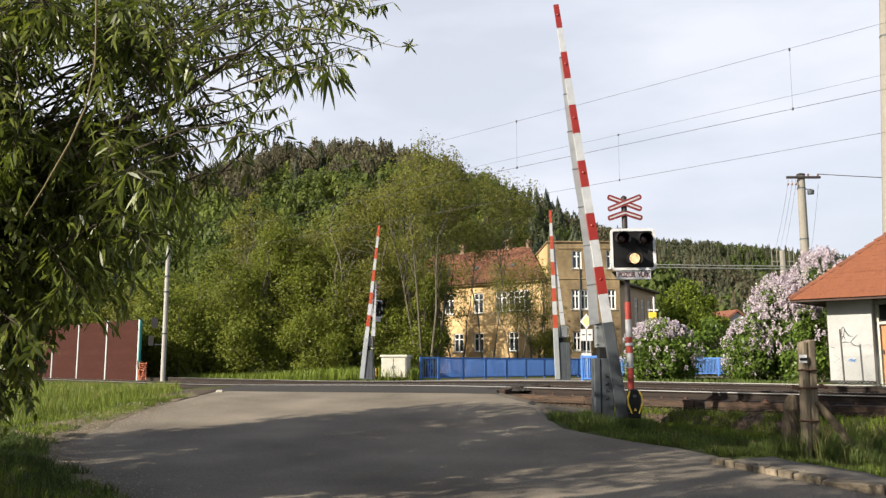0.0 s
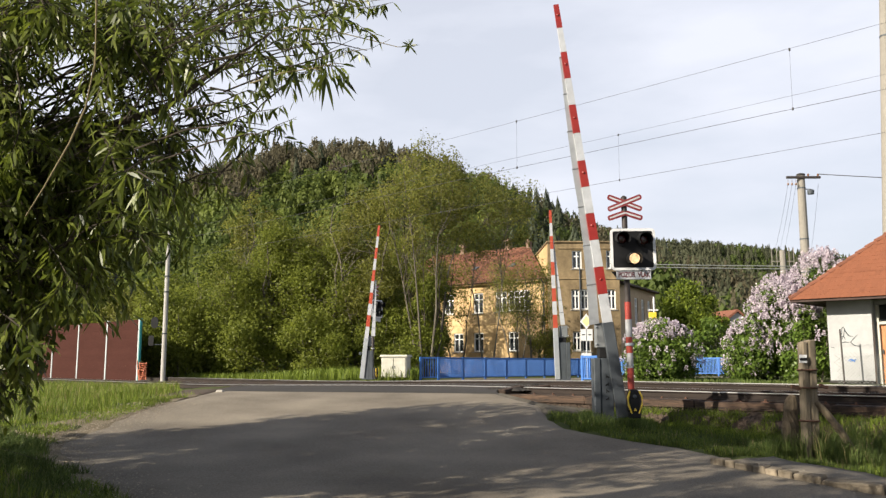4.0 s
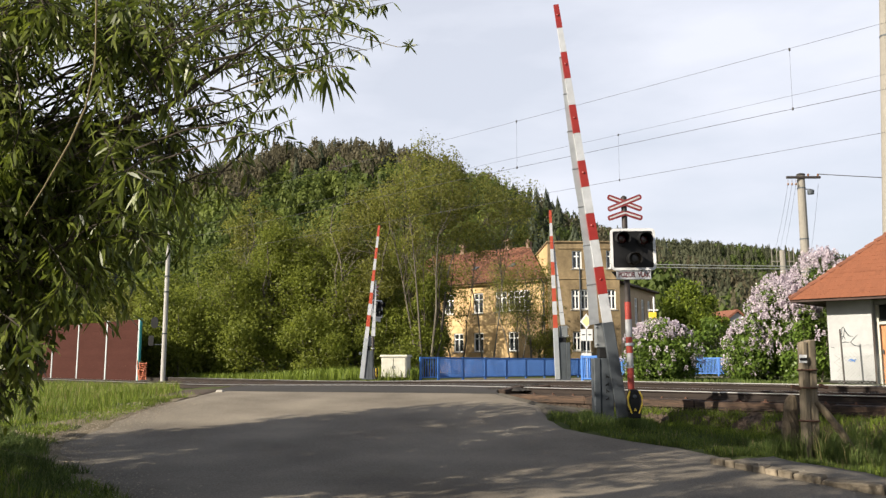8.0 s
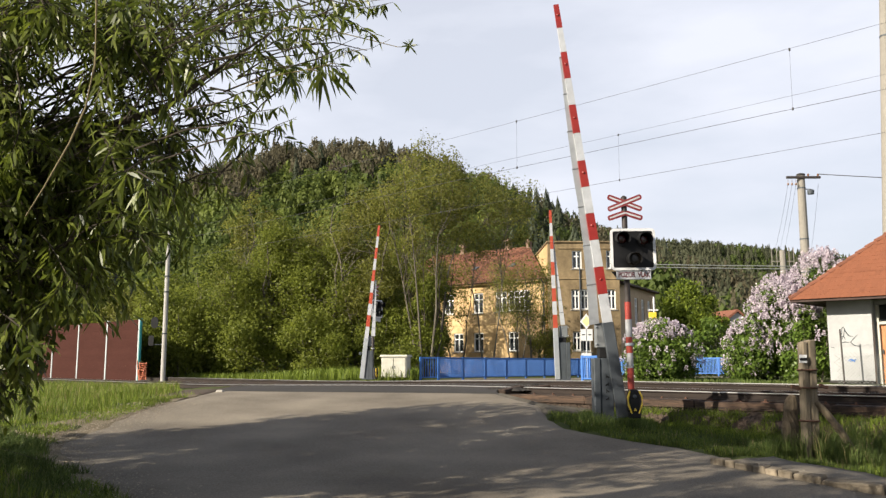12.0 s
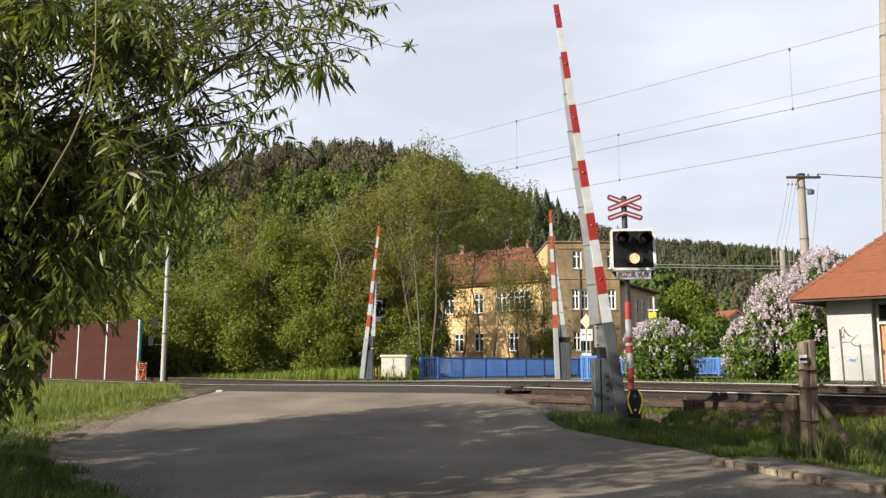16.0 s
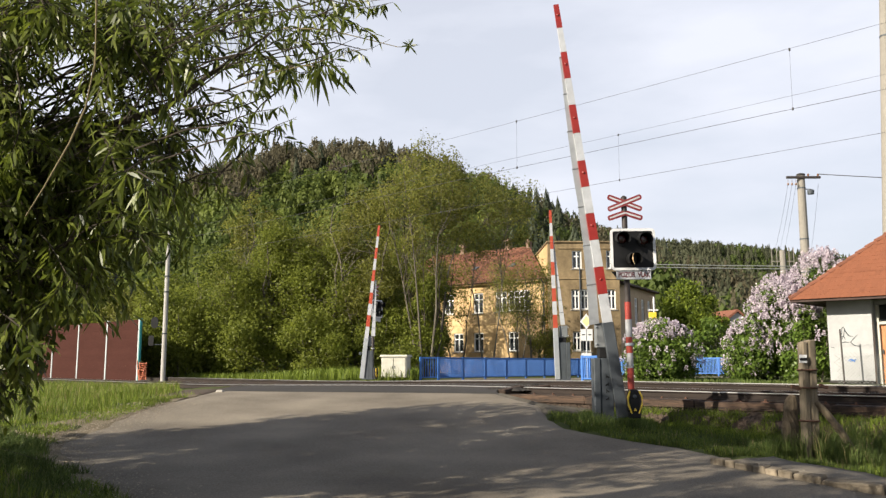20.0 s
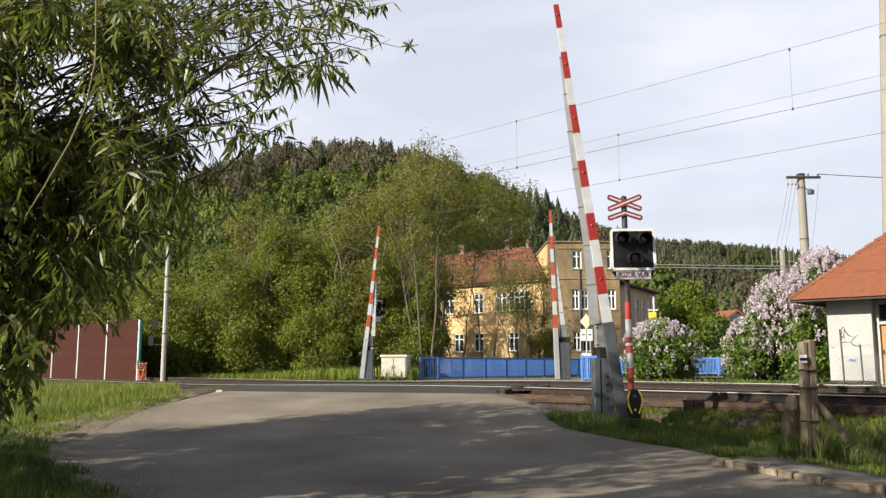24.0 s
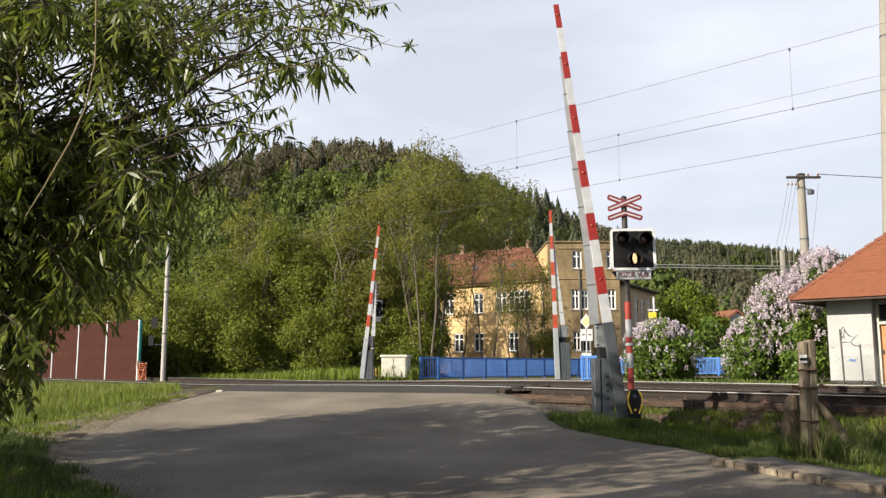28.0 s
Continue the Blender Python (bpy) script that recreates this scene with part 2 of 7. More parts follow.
LILAC_FLOWER = leaf_mat("lilac blossom", (0.34, 0.27, 0.325), (0.70, 0.64, 0.68), 0.25, 0.8)
GRASS = leaf_mat("meadow grass", (0.072, 0.108, 0.012), (0.20, 0.25, 0.038), 0.35, 0.5, 0.25, 0.8)
DRY_GRASS = leaf_mat("dry grass stalks", (0.20, 0.16, 0.07), (0.36, 0.30, 0.15), 0.3, 0.6)
# Weed green; also the darker turf, with the verge's shade in its colour.
DARK_VERGE = leaf_mat("weeds and shade-dark turf", (0.050, 0.082, 0.018), (0.135, 0.170, 0.047), 0.3, 0.6, 0.45, 1.3)
SPRUCE = leaf_mat("spruce needles", (0.048, 0.060, 0.037), (0.085, 0.096, 0.056), 0.4, 0.7, 0.3, 0.03)
PINE = leaf_mat("bare brownish pine wood", (0.096, 0.086, 0.052), (0.144, 0.126, 0.076), 0.5, 0.7, 0.25, 0.03)
BEECH = leaf_mat("spring beech leaves", (0.105, 0.135, 0.028), (0.165, 0.20, 0.046), 0.5, 0.6, 0.3, 0.035)
# Lightened base colour: some of the distance haze is put into it.
HAZED_PINE = leaf_mat("haze-paled pine wood", (0.078, 0.086, 0.050), (0.120, 0.126, 0.074), 0.5, 0.8, 0.35, 0.05)
BEECH_DEEP = leaf_mat("oak wood leaves", (0.062, 0.090, 0.022), (0.105, 0.135, 0.034), 0.5, 0.6, 0.3, 0.035)


# ---------------- tools ----------------
def thing(name, m, label, category, group="", kind=""):
    ob = new(name)
    ob.matrix_basis = m
    return tagged(ob, label, category, group, kind)


def part(name, bm, material, parent=None, label="", smooth=False):
    """Links a bmesh as one mesh object under a thing or a part."""
    me = bpy.data.meshes.new(name)
    bmesh.ops.recalc_face_normals(bm, faces=bm.faces)
    bm.to_mesh(me)
    bm.free()
    for mt in material if isinstance(material, (list, tuple)) else (material,):
        me.materials.append(mt)
    if smooth:
        me.polygons.foreach_set("use_smooth", [True] * len(me.polygons))
    ob = new(name, me)
    ob.parent = parent
    return tagged(ob, label)


def shared(name, me, m, parent):
    ob = new(name, me)
    ob.parent = parent
    ob.matrix_basis = m
    return ob


def box(bm, c, s, rot=None, bev=0.0, top=1.0):
    """A box centred at c with size s; top scales its upper end."""
    vs = []
    for dx, dy, dz in ((-1, -1, -1), (1, -1, -1), (1, 1, -1), (-1, 1, -1), (-1, -1, 1), (1, -1, 1), (1, 1, 1), (-1, 1, 1)):
        k = top if dz > 0 else 1.0
        v = Vector((dx * s[0] / 2 * k, dy * s[1] / 2 * k, dz * s[2] / 2))
        if rot is not None:
            v = rot @ v
        vs.append(bm.verts.new(v + Vector(c)))
    fs = [bm.faces.new([vs[i] for i in q]) for q in ((0, 3, 2, 1), (4, 5, 6, 7), (0, 1, 5, 4), (1, 2, 6, 5), (2, 3, 7, 6), (3, 0, 4, 7))]
    if bev:
        es = list({e for f in fs for e in f.edges})
        bmesh.ops.bevel(bm, geom=es, offset=bev, segments=1, affect="EDGES")
    return bm


def tube(bm, pts, radii, n=8, cap=True):
    """A tapered tube along points."""
    pts = [Vector(p) for p in pts]
    rings = []
    for i, p in enumerate(pts):
        d = (pts[min(i + 1, len(pts) - 1)] - pts[max(i - 1, 0)]).normalized()
        side = d.cross(Vector((0, 0, 1)))
        if side.length < 0.05:
            side = Vector((1, 0, 0))
        side.normalize()
        up = side.cross(d)
        r = radii[i] if isinstance(radii, (list, tuple)) else radii
        rings.append([bm.verts.new(p + side * r * math.cos(a) + up * r * math.sin(a)) for a in [2 * math.pi * k / n for k in range(n)]])
    for r0, r1 in zip(rings, rings[1:]):
        for k in range(n):
            bm.faces.new((r0[k], r0[(k + 1) % n], r1[(k + 1) % n], r1[k]))
    if cap:
        bm.faces.new(rings[0][::-1])
        bm.faces.new(rings[-1])
    return bm


def lathe(bm, profile, n=20, m=None):
    """Turns (radius, height) pairs round z."""
    m = m or Matrix()
    rings = [[bm.verts.new(m @ Vector((r * math.cos(a), r * math.sin(a), h))) for a in [2 * math.pi * k / n for k in range(n)]] for r, h in profile]
    for r0, r1 in zip(rings, rings[1:]):
        for k in range(n):
            bm.faces.new((r0[k], r0[(k + 1) % n], r1[(k + 1) % n], r1[k]))
    if profile[0][0] > 1e-4:
        bm.faces.new(rings[0][::-1])
    if profile[-1][0] > 1e-4:
        bm.faces.new(rings[-1])
    return bm


def prism(bm, outline, depth, m=None):
    """An outline in x, z pushed back along y by depth."""
    m = m or Matrix()
    a = [bm.verts.new(m @ Vector((x, 0, z))) for x, z in outline]
    b = [bm.verts.new(m @ Vector((x, depth, z))) for x, z in outline]
    bm.faces.new(a)
    bm.faces.new(b[::-1])
    for i in range(len(a)):
        j = (i + 1) % len(a)
        bm.faces.new((a[j], a[i], b[i], b[j]))
    return bm


def rounded(w, h, r, n=5):
    out = []
    for cx, cz, a0 in ((w / 2 - r, h / 2 - r, 0), (-w / 2 + r, h / 2 - r, 90), (-w / 2 + r, -h / 2 + r, 180), (w / 2 - r, -h / 2 + r, 270)):
        for k in range(n):
            a = radians(a0 + 90 * k / (n - 1))
            out.append((cx + r * math.cos(a), cz + r * math.sin(a)))
    return out


def mass(name, V, F, material, parent=None, label="", smooth=False):
    """One mesh out of arrays of points and of faces that all have the same number of corners."""
    V, F = np.asarray(V, dtype=np.float32), np.asarray(F, dtype=np.int32)
    me = bpy.data.meshes.new(name)
    me.vertices.add(len(V))
    me.vertices.foreach_set("co", V.ravel())
    k = F.shape[1]
    me.loops.add(F.size)
    me.loops.foreach_set("vertex_index", F.ravel())
    me.polygons.add(len(F))
    me.polygons.foreach_set("loop_start", np.arange(0, F.size, k, dtype=np.int32))
    me.update(calc_edges=True)
    me.materials.append(material)
    if smooth:
        me.polygons.foreach_set("use_smooth", [True] * len(F))
    ob = new(name, me)
    ob.parent = parent
    return tagged(ob, label)


def quads(centres, size, rng, shape=0.55, droop=0.0, outward=None, layered=0.6):
    """Leaf kites at centres, turned at random or, where outward is given, lying in layers round their bough."""
    n = len(centres)
    d = rng.normal(size=(n, 3))
    d[:, 2] -= droop
    d /= np.linalg.norm(d, axis=1)[:, None]
    across = rng.normal(size=(n, 3))
    if outward is not None:
        across = across / np.linalg.norm(across, axis=1)[:, None] * (1 - layered) + outward * layered
        d = np.cross(across, d)
        d /= np.linalg.norm(d, axis=1)[:, None] + 1e-9
    s = np.cross(d, across)
    s /= np.linalg.norm(s, axis=1)[:, None] + 1e-9
    L = (size * rng.uniform(0.6, 1.35, n))[:, None]
    a = centres - d * L * 0.5
    c = centres + d * L * 0.5
    b = centres + s * L * shape * 0.5
    e = centres - s * L * shape * 0.5
    V = np.stack([a, b, c, e], 1).reshape(-1, 3)
    F = np.arange(4 * n).reshape(n, 4)
    return V, F


def smooth(a, b, v):
    t = min(1.0, max(0.0, (v - a) / (b - a)))
    return t * t * (3 - 2 * t)


# ---------------- the plan ----------------
U = Vector((-0.702, 0.712, 0))    # along the tracks
N = Vector((0.712, 0.702, 0))     # across them, away
START = Vector((1.6, 21.5, 0))    # edge of the crossing on the near rail
O0 = N.dot(START)                 # offset of the near rail
ROAD_Z = ((-60, -0.95), (8, -0.95), (10, -0.87), (12.9, -0.66), (14.3, -0.55), (15.9, -0.41), (18, -0.21), (20.4, -0.05), (22, -0.005), (24, 0.0), (900, 0.0))
LEFT_EDGE = ((-60, -3.0), (8, -3.0), (9.5, -3.4), (10.1, -3.8), (11.5, -5.0), (12.9, -5.9), (14.3, -6.2), (16.5, -5.97), (20.4, -5.4), (29, -5.6), (34, -4.6), (40, -4.2))
RIGHT_EDGE = ((-60, 6.5), (8, 6.2), (10.2, 5.3), (11.9, 4.05), (12.4, 3.95), (13, 3.62), (13.7, 2.95), (14.8, 2.15), (15.9, 1.95), (17.5, 2.0), (18.6, 1.65), (19.6, 1.3), (20.5, 1.25), (21.5, 1.5), (28.4, 2.9), (33, 4.0), (40, 4.4))


def along(table, v):
    return float(np.interp(v, [r[0] for r in table], [r[1] for r in table]))


def dip(x, y):
    """The tracks fall gently towards one side."""
    s = (x - START.x) * U.x + (y - START.y) * U.y
    return -0.20 * smooth(0, 17, s)


def offset(x, y):
    return x * N.x + y * N.y


def base_z(x, y):
    o = offset(x, y)
    z = along(ROAD_Z, y)
    over = x - along(RIGHT_EDGE, y)
    if over > 0:
        z -= max(0.30 * smooth(0, 3.2, over) * (1 - smooth(13.6, 15.6, o)), 0.24 * smooth(0.1, 0.9, over) * smooth(13.3, 14.7, o) * (1 - smooth(16.6, 18.5, o)))
    under = along(LEFT_EDGE, y) - x
    if under > 0 and y < 40:
        z -= 0.24 * smooth(0.3, 3.0, under) * smooth(14, 20, y) * (1 - smooth(13.6, 15.6, o))
    k = smooth(17.0, 21.0, o)
    z = z * (1 - k) + dip(x, y) * smooth(11, 16, o)
    return z


def hill(x, y):
    sx = 85 if x < -38 else 118
    h = 64.5 * math.exp(-(((x + 38) / sx) ** 2)) * smooth(95, 300, y) * (1 - 0.5 * smooth(330, 520, y))
    h2 = 93 * math.exp(-(((x - 120) / 440) ** 2)) * smooth(380, 700, y)
    return max(h, h2) + 1.5 * noise.noise(Vector((x * 0.03, y * 0.03, 0))) * smooth(95, 140, y)


def on_road(x, y):
    return -58 < y < 38 and along(LEFT_EDGE, y) < x < along(RIGHT_EDGE, y)


def ground_z(x, y):
    z = base_z(x, y)
    if y > 80:
        z += hill(x, y)
    if on_road(x, y):
        z -= 0.07
    elif O0 - 1.5 < offset(x, y) < O0 + 7.4 and y < 90:
        z -= 0.55 * smooth(O0 - 1.5, O0 - 1.0, offset(x, y)) * (1 - smooth(O0 + 6.9, O0 + 7.4, offset(x, y)))
    elif y < 32 and abs(x) < 16:
        z += 0.03 * noise.noise(Vector((x * 0.7, y * 0.7, 3)))
    return z


def spaced(lo, hi, near, far, growth):
    """Grid lines: even between lo and hi, wider and wider outside."""
    out = list(np.arange(lo, hi + near / 2, near))
    a, b, st = lo, hi, near
    while b < far:
        st = min(st * growth, 60)
        a, b = a - st, b + st
        out = [a] + out + [b]
    return out


XS = spaced(-14, 14, 0.35, 1500, 1.16)
YS = [v for v in spaced(4, 32, 0.35, 1700, 1.13) if v > -400]
GV = [(x, y, ground_z(x, y)) for y in YS for x in XS]
nx = len(XS)
GF = [(j * nx + i, j * nx + i + 1, (j + 1) * nx + i + 1, (j + 1) * nx + i) for j in range(len(YS) - 1) for i in range(nx - 1)]
ground = mass("ground", GV, GF, SOIL, smooth=True)
ground.data.materials.append(FOREST_FLOOR)
ground.data.polygons.foreach_set("material_index", [1 if GV[f[0]][1] > 92 else 0 for f in GF])
tagged(ground, "grassy ground rising to wooded hills", "ground", kind="structure")


def sheet(name, rows, cols, place, material, label, category, thick=0.0):
    V = [place(r, c) for r in rows for c in cols]
    k = len(cols)
    F = [(j * k + i, j * k + i + 1, (j + 1) * k + i + 1, (j + 1) * k + i) for j in range(len(rows) - 1) for i in range(k - 1)]
    ob = mass(name, V, F, material, smooth=True)
    return tagged(ob, label, category, kind="structure")


def road_place(y, t):
    lo, hi = along(LEFT_EDGE, y), along(RIGHT_EDGE, y)
    wob = 0.14 * noise.noise(Vector((y * 1.3, 7 if t < 0.5 else 19, 0))) + 0.07 * noise.noise(Vector((y * 4.1, 3 if t < 0.5 else 23, 0)))
    x = lo + (hi - lo) * t + wob * (1 if t in (0, 1) else 0)
    edge = 0.03 if t in (0, 1) else 0.0
    return x, y, base_z(x, y) - edge + 0.012 * noise.noise(Vector((x * 0.5, y * 0.5, 0)))


sheet("road", [-58, -30, -10, 0] + list(np.arange(4, 38.2, 0.3)), [0, 0.01] + list(np.linspace(0.03, 0.97, 30)) + [0.99, 1],
      road_place, ASPHALT, "patched grey asphalt road climbing to the crossing", "road")


def gravel_place(y, t):
    x = along(RIGHT_EDGE, y) - 0.15 + t * 2.1
    return x, y, base_z(x, y) + 0.035 + 0.03 * noise.noise(Vector((x * 2, y * 2, 0))) - (0.1 if t in (0, 1) or y in (16.6, 20.2) else 0)


def dirt_place(y, t):
    lo = along(LEFT_EDGE, y)
    w = 0.75 + 0.6 * noise.noise(Vector((y * 0.8, 0, 6))) + 0.9 * math.exp(-((y - 14.5) / 1.6) ** 2)
    out = 0.10 + 0.30 * math.exp(-((y - 14.5) / 1.4) ** 2) + 0.08 * (1 - smooth(12.5, 14.5, y)) + 0.22 * noise.noise(Vector((y * 1.9, 2, 8)))
    x = lo + out - t * (out + max(0.2, w - 0.12))
    return x, y, base_z(x, y) + 0.012 + 0.02 * noise.noise(Vector((x * 2, y * 2, 0))) - (0.05 if t in (0, 1) or y in (8.0, 20.0) else 0)


sheet("verge_dirt", [8.0] + list(np.arange(8.3, 19.8, 0.35)) + [20.0], [0, 0.06, 0.15, 0.3, 0.45, 0.6, 0.8, 0.92, 1], dirt_place, VERGE_DIRT, "bare dry dirt along the road edge", "dirt")
def trodden_place(y, t):
    x = along(LEFT_EDGE, y) + 0.1 - t * (0.5 + 0.55 * (y - 18.6))
    return x, y, base_z(x, y) + 0.004 + 0.02 * noise.noise(Vector((x * 2, y * 2, 5))) - (0.08 if t in (0, 1) or y in (18.8, 25.2) else 0)


sheet("verge_gravel", [18.8] + list(np.arange(19.2, 25, 0.4)) + [25.2], [0, 0.06, 0.25, 0.5, 0.75, 0.94, 1], trodden_place, BALLAST, "brown trodden gravel where the road meets the rails", "gravel")
sheet("verge_gravel", [16.6, 16.8, 17.3, 17.8, 18.3, 18.8, 19.3, 19.8, 20.2], [0, 0.08, 0.3, 0.5, 0.7, 0.92, 1], gravel_place, GRAVEL_DIRT, "trodden gravel between the road and the rails", "gravel")


def far_road_place(y, t):
    lo = np.interp(y, [36, 40, 46], [-4.3, -2.0, 1.5])
    hi = np.interp(y, [36, 40, 46], [7.5, 14.0, 22.0])
    return lo + (hi - lo) * t, y, 0.02 + dip(lo + (hi - lo) * t, y) - (0.05 if t in (0, 1) else 0)


sheet("road", list(np.arange(36, 46.1, 1.0)), [0, 0.02, 0.25, 0.5, 0.75, 0.98, 1], far_road_place, ASPHALT, "grey asphalt road bending away behind the crossing", "road")


def crossing_ends(o):
    """Where the road's edges meet the line at this offset, as distances along the track."""
    ends = []
    for table in (RIGHT_EDGE, LEFT_EDGE):
        best = min(np.arange(12, 38, 0.1), key=lambda y: abs(offset(along(table, y), y) - o))
        ends.append((along(table, best) - START.x) * U.x + (best - START.y) * U.y)
    return ends


def track_point(s, o, z=0.0):
    p = START + U * s + N * (o - O0)
    return Vector((p.x, p.y, z + dip(p.x, p.y)))


def deck_place(t, v):
    """Newer dark asphalt from a seam in front of the near rail to past the far one."""
    ya, yb = 19.5, 27.6
    for _ in range(4):
        xa = along(LEFT_EDGE, ya) * (1 - t) + along(RIGHT_EDGE, ya) * t
        ya = 20.45 - 0.10 * (xa + 5.0)
        xb = along(LEFT_EDGE, yb) * (1 - t) + along(RIGHT_EDGE, yb) * t
        yb = (O0 + 6.6 - N.x * xb) / N.y
    y = ya + (yb - ya) * v
    x = along(LEFT_EDGE, y) * (1 - t) + along(RIGHT_EDGE, y) * t
    return x, y, base_z(x, y) + 0.012 + 0.012 * noise.noise(Vector((x * 0.5, y * 0.5, 0))) - (0.02 if v in (0, 1) else 0)


sheet("crossing_deck", list(np.linspace(0, 1, 20)), [0, 0.01] + list(np.linspace(0.03, 0.97, 30)) + [0.99, 1], deck_place, DECK,
      "dark asphalt deck between the rails of the level crossing", "crossing deck")


# ---------------- tracks ----------------
def rail_mesh(bm, o, s0, s1, top=0.0, side_gleam=False):
    prof = [(-0.036, 0), (0.036, 0), (0.034, -0.035), (0.010, -0.05), (0.010, -0.125), (0.07, -0.145), (0.07, -0.16), (-0.07, -0.16), (-0.07, -0.145), (-0.010, -0.125), (-0.010, -0.05), (-0.034, -0.035), (-0.036, -0.014)]
    ss = list(np.arange(s0, s1, 2.0)) + [s1]
    rings = []
    for s in ss:
        c = track_point(s, o, top)
        rings.append([bm.verts.new(c + N * a + Vector((0, 0, b))) for a, b in prof])
    for r0, r1 in zip(rings, rings[1:]):
        for k in range(len(prof)):
            f = bm.faces.new((r0[k], r0[(k + 1) % len(prof)], r1[(k + 1) % len(prof)], r1[k]))
            # Chosen rails get a painted gleam: bright steel on one head side.
            f.material_index = 1 if k == 0 or side_gleam and k == 12 else 0
    return bm


def timber(seed):
    """A squared sleeper end to end along x, with split and rounded arrises."""
    rng = random.Random(seed)
    bm = bmesh.new()
    box(bm, (0, 0, 0), (2.6, 0.25, 0.17), bev=0.018)
    for v in bm.verts:
        v.co += Vector((rng.uniform(-0.02, 0.02), rng.uniform(-0.008, 0.008), rng.uniform(-0.008, 0.006)))
    me = bpy.data.meshes.new("sleeper")
    bmesh.ops.recalc_face_normals(bm, faces=bm.faces)
    bm.to_mesh(me)
    bm.free()
    me.materials.append(SLEEPER)
    return me


SLEEPER_MESHES = [timber(k) for k in range(4)]
_bm = bmesh.new()
box(_bm, (0, 0, 0), (0.34, 0.16, 0.02), bev=0.004)
for k in (-0.12, 0.12):
    lathe(_bm, [(0.03, 0.01), (0.03, 0.03), (0.018, 0.03), (0.018, 0.055)], 6, Matrix.Translation((k, 0, 0)))
TIE_PLATE = bpy.data.meshes.new("tie_plate")
_bm.to_mesh(TIE_PLATE)
_bm.free()
TIE_PLATE.materials.append(RUST)
rng = random.Random(5)
ACROSS = math.degrees(math.atan2(N.y, N.x))
for centre, far in ((O0 + 0.75, False), (O0 + 4.95, True)):
    track = thing("railway_track", Matrix(), "rusty railway track on worn timber sleepers beyond the far rails" if far else "rusty railway track on worn timber sleepers in brown ballast", "railway track", "pair of tracks")
    for side in (-0.75, 0.75):
        part("rail", rail_mesh(bmesh.new(), centre + side, -60, 120, 0.085 if far else 0.035, side_gleam=far == (side > 0)), [RAIL_RUST, RAIL_TOP], track)
    a, b = crossing_ends(centre)
    s = -19.8
    while s < (40 if not far else 24):
        s += 0.57
        if a - 0.1 < s < b + 0.1:
            continue
        p = track_point(s + rng.uniform(-0.02, 0.02), centre + rng.uniform(-0.05, 0.05), (-0.10 if far else -0.15) - 0.085)
        sl = shared("sleeper", SLEEPER_MESHES[rng.randrange(4)], pose(p.x, p.y, p.z, rng.uniform(-1.5, 1.5), rng.uniform(-0.6, 0.6), ACROSS + rng.uniform(-1.2, 1.2)), track)
        if not far and s < 2:
            for side in (-0.75, 0.75):
                shared("tie_plate", TIE_PLATE, pose(side, 0, 0.095), sl)


def ballast_strip(s0, s1):
    prof = [(O0 - 1.7, -0.95), (O0 - 1.15, -0.43), (O0 - 0.70, -0.31), (O0 - 0.52, -0.21), (O0 + 0.2, -0.20), (O0 + 1.4, -0.28), (O0 + 2.4, -0.27), (O0 + 3.6, -0.17), (O0 + 5.6, -0.17), (O0 + 6.6, -0.24), (O0 + 7.6, -0.5)]
    ss = np.arange(s0, s1 + 0.2, 0.5)
    V, F = [], []
    for s in ss:
        for o, z in prof:
            p = track_point(s, o, z + 0.02 * noise.noise(Vector((s * 2.1, o * 2.1, 0))))
            V.append(p[:])
    k = len(prof)
    F = [(j * k + i, j * k + i + 1, (j + 1) * k + i + 1, (j + 1) * k + i) for j in range(len(ss) - 1) for i in range(k - 1)]
    return V, F


for s0, s1 in ((-45, -1.2), (9.5, 60)):
    V, F = ballast_strip(s0, s1)
    tagged(mass("ballast_bed", V, F, BALLAST, smooth=True), "brown rust-stained ballast bed under the tracks", "ballast", kind="structure")
nrng = np.random.default_rng(3)


def stones(n, s0, s1, o0, o1, zf, size):
    base = np.array([(1, 0, -.2), (0, 1, -.25), (-1, 0, -.2), (0, -1, -.3), (.2, .1, .7)]) * 0.5
    tri = np.array([(0, 1, 4), (1, 2, 4), (2, 3, 4), (3, 0, 4)])
    V, F = [], []
    for k in range(n):
        s, o = nrng.uniform(s0, s1), nrng.uniform(o0, o1)
        p = track_point(s, o, zf(o))
        a = nrng.uniform(0, 6.28)
        r = np.array([[math.cos(a), -math.sin(a), 0], [math.sin(a), math.cos(a), 0], [0, 0, 1]])
        V.append((base * size * nrng.uniform(0.6, 1.5, 3)) @ r.T + np.array(p))
        F.append(tri + 5 * k)
    return np.concatenate(V), np.concatenate(F)


def bed_z(o):
    return float(np.interp(o - O0, [-1.7, -1.15, -0.70, -0.52, 0.2, 1.4], [-0.95, -0.43, -0.31, -0.21, -0.20, -0.27])) + 0.02


V, F = stones(9000, -13, -1.2, O0 - 1.65, O0 + 1.4, bed_z, 0.06)
tagged(mass("ballast_stones", V, F, STONE), "loose brown ballast stones between the sleepers", "ballast", kind="stuff")
V, F = stones(2200, 9.5, 26, O0 - 1.75, O0 + 1.4, bed_z, 0.075)
tagged(mass("ballast_stones", V, F, STONE), "loose brown ballast stones between the sleepers", "ballast", kind="stuff")
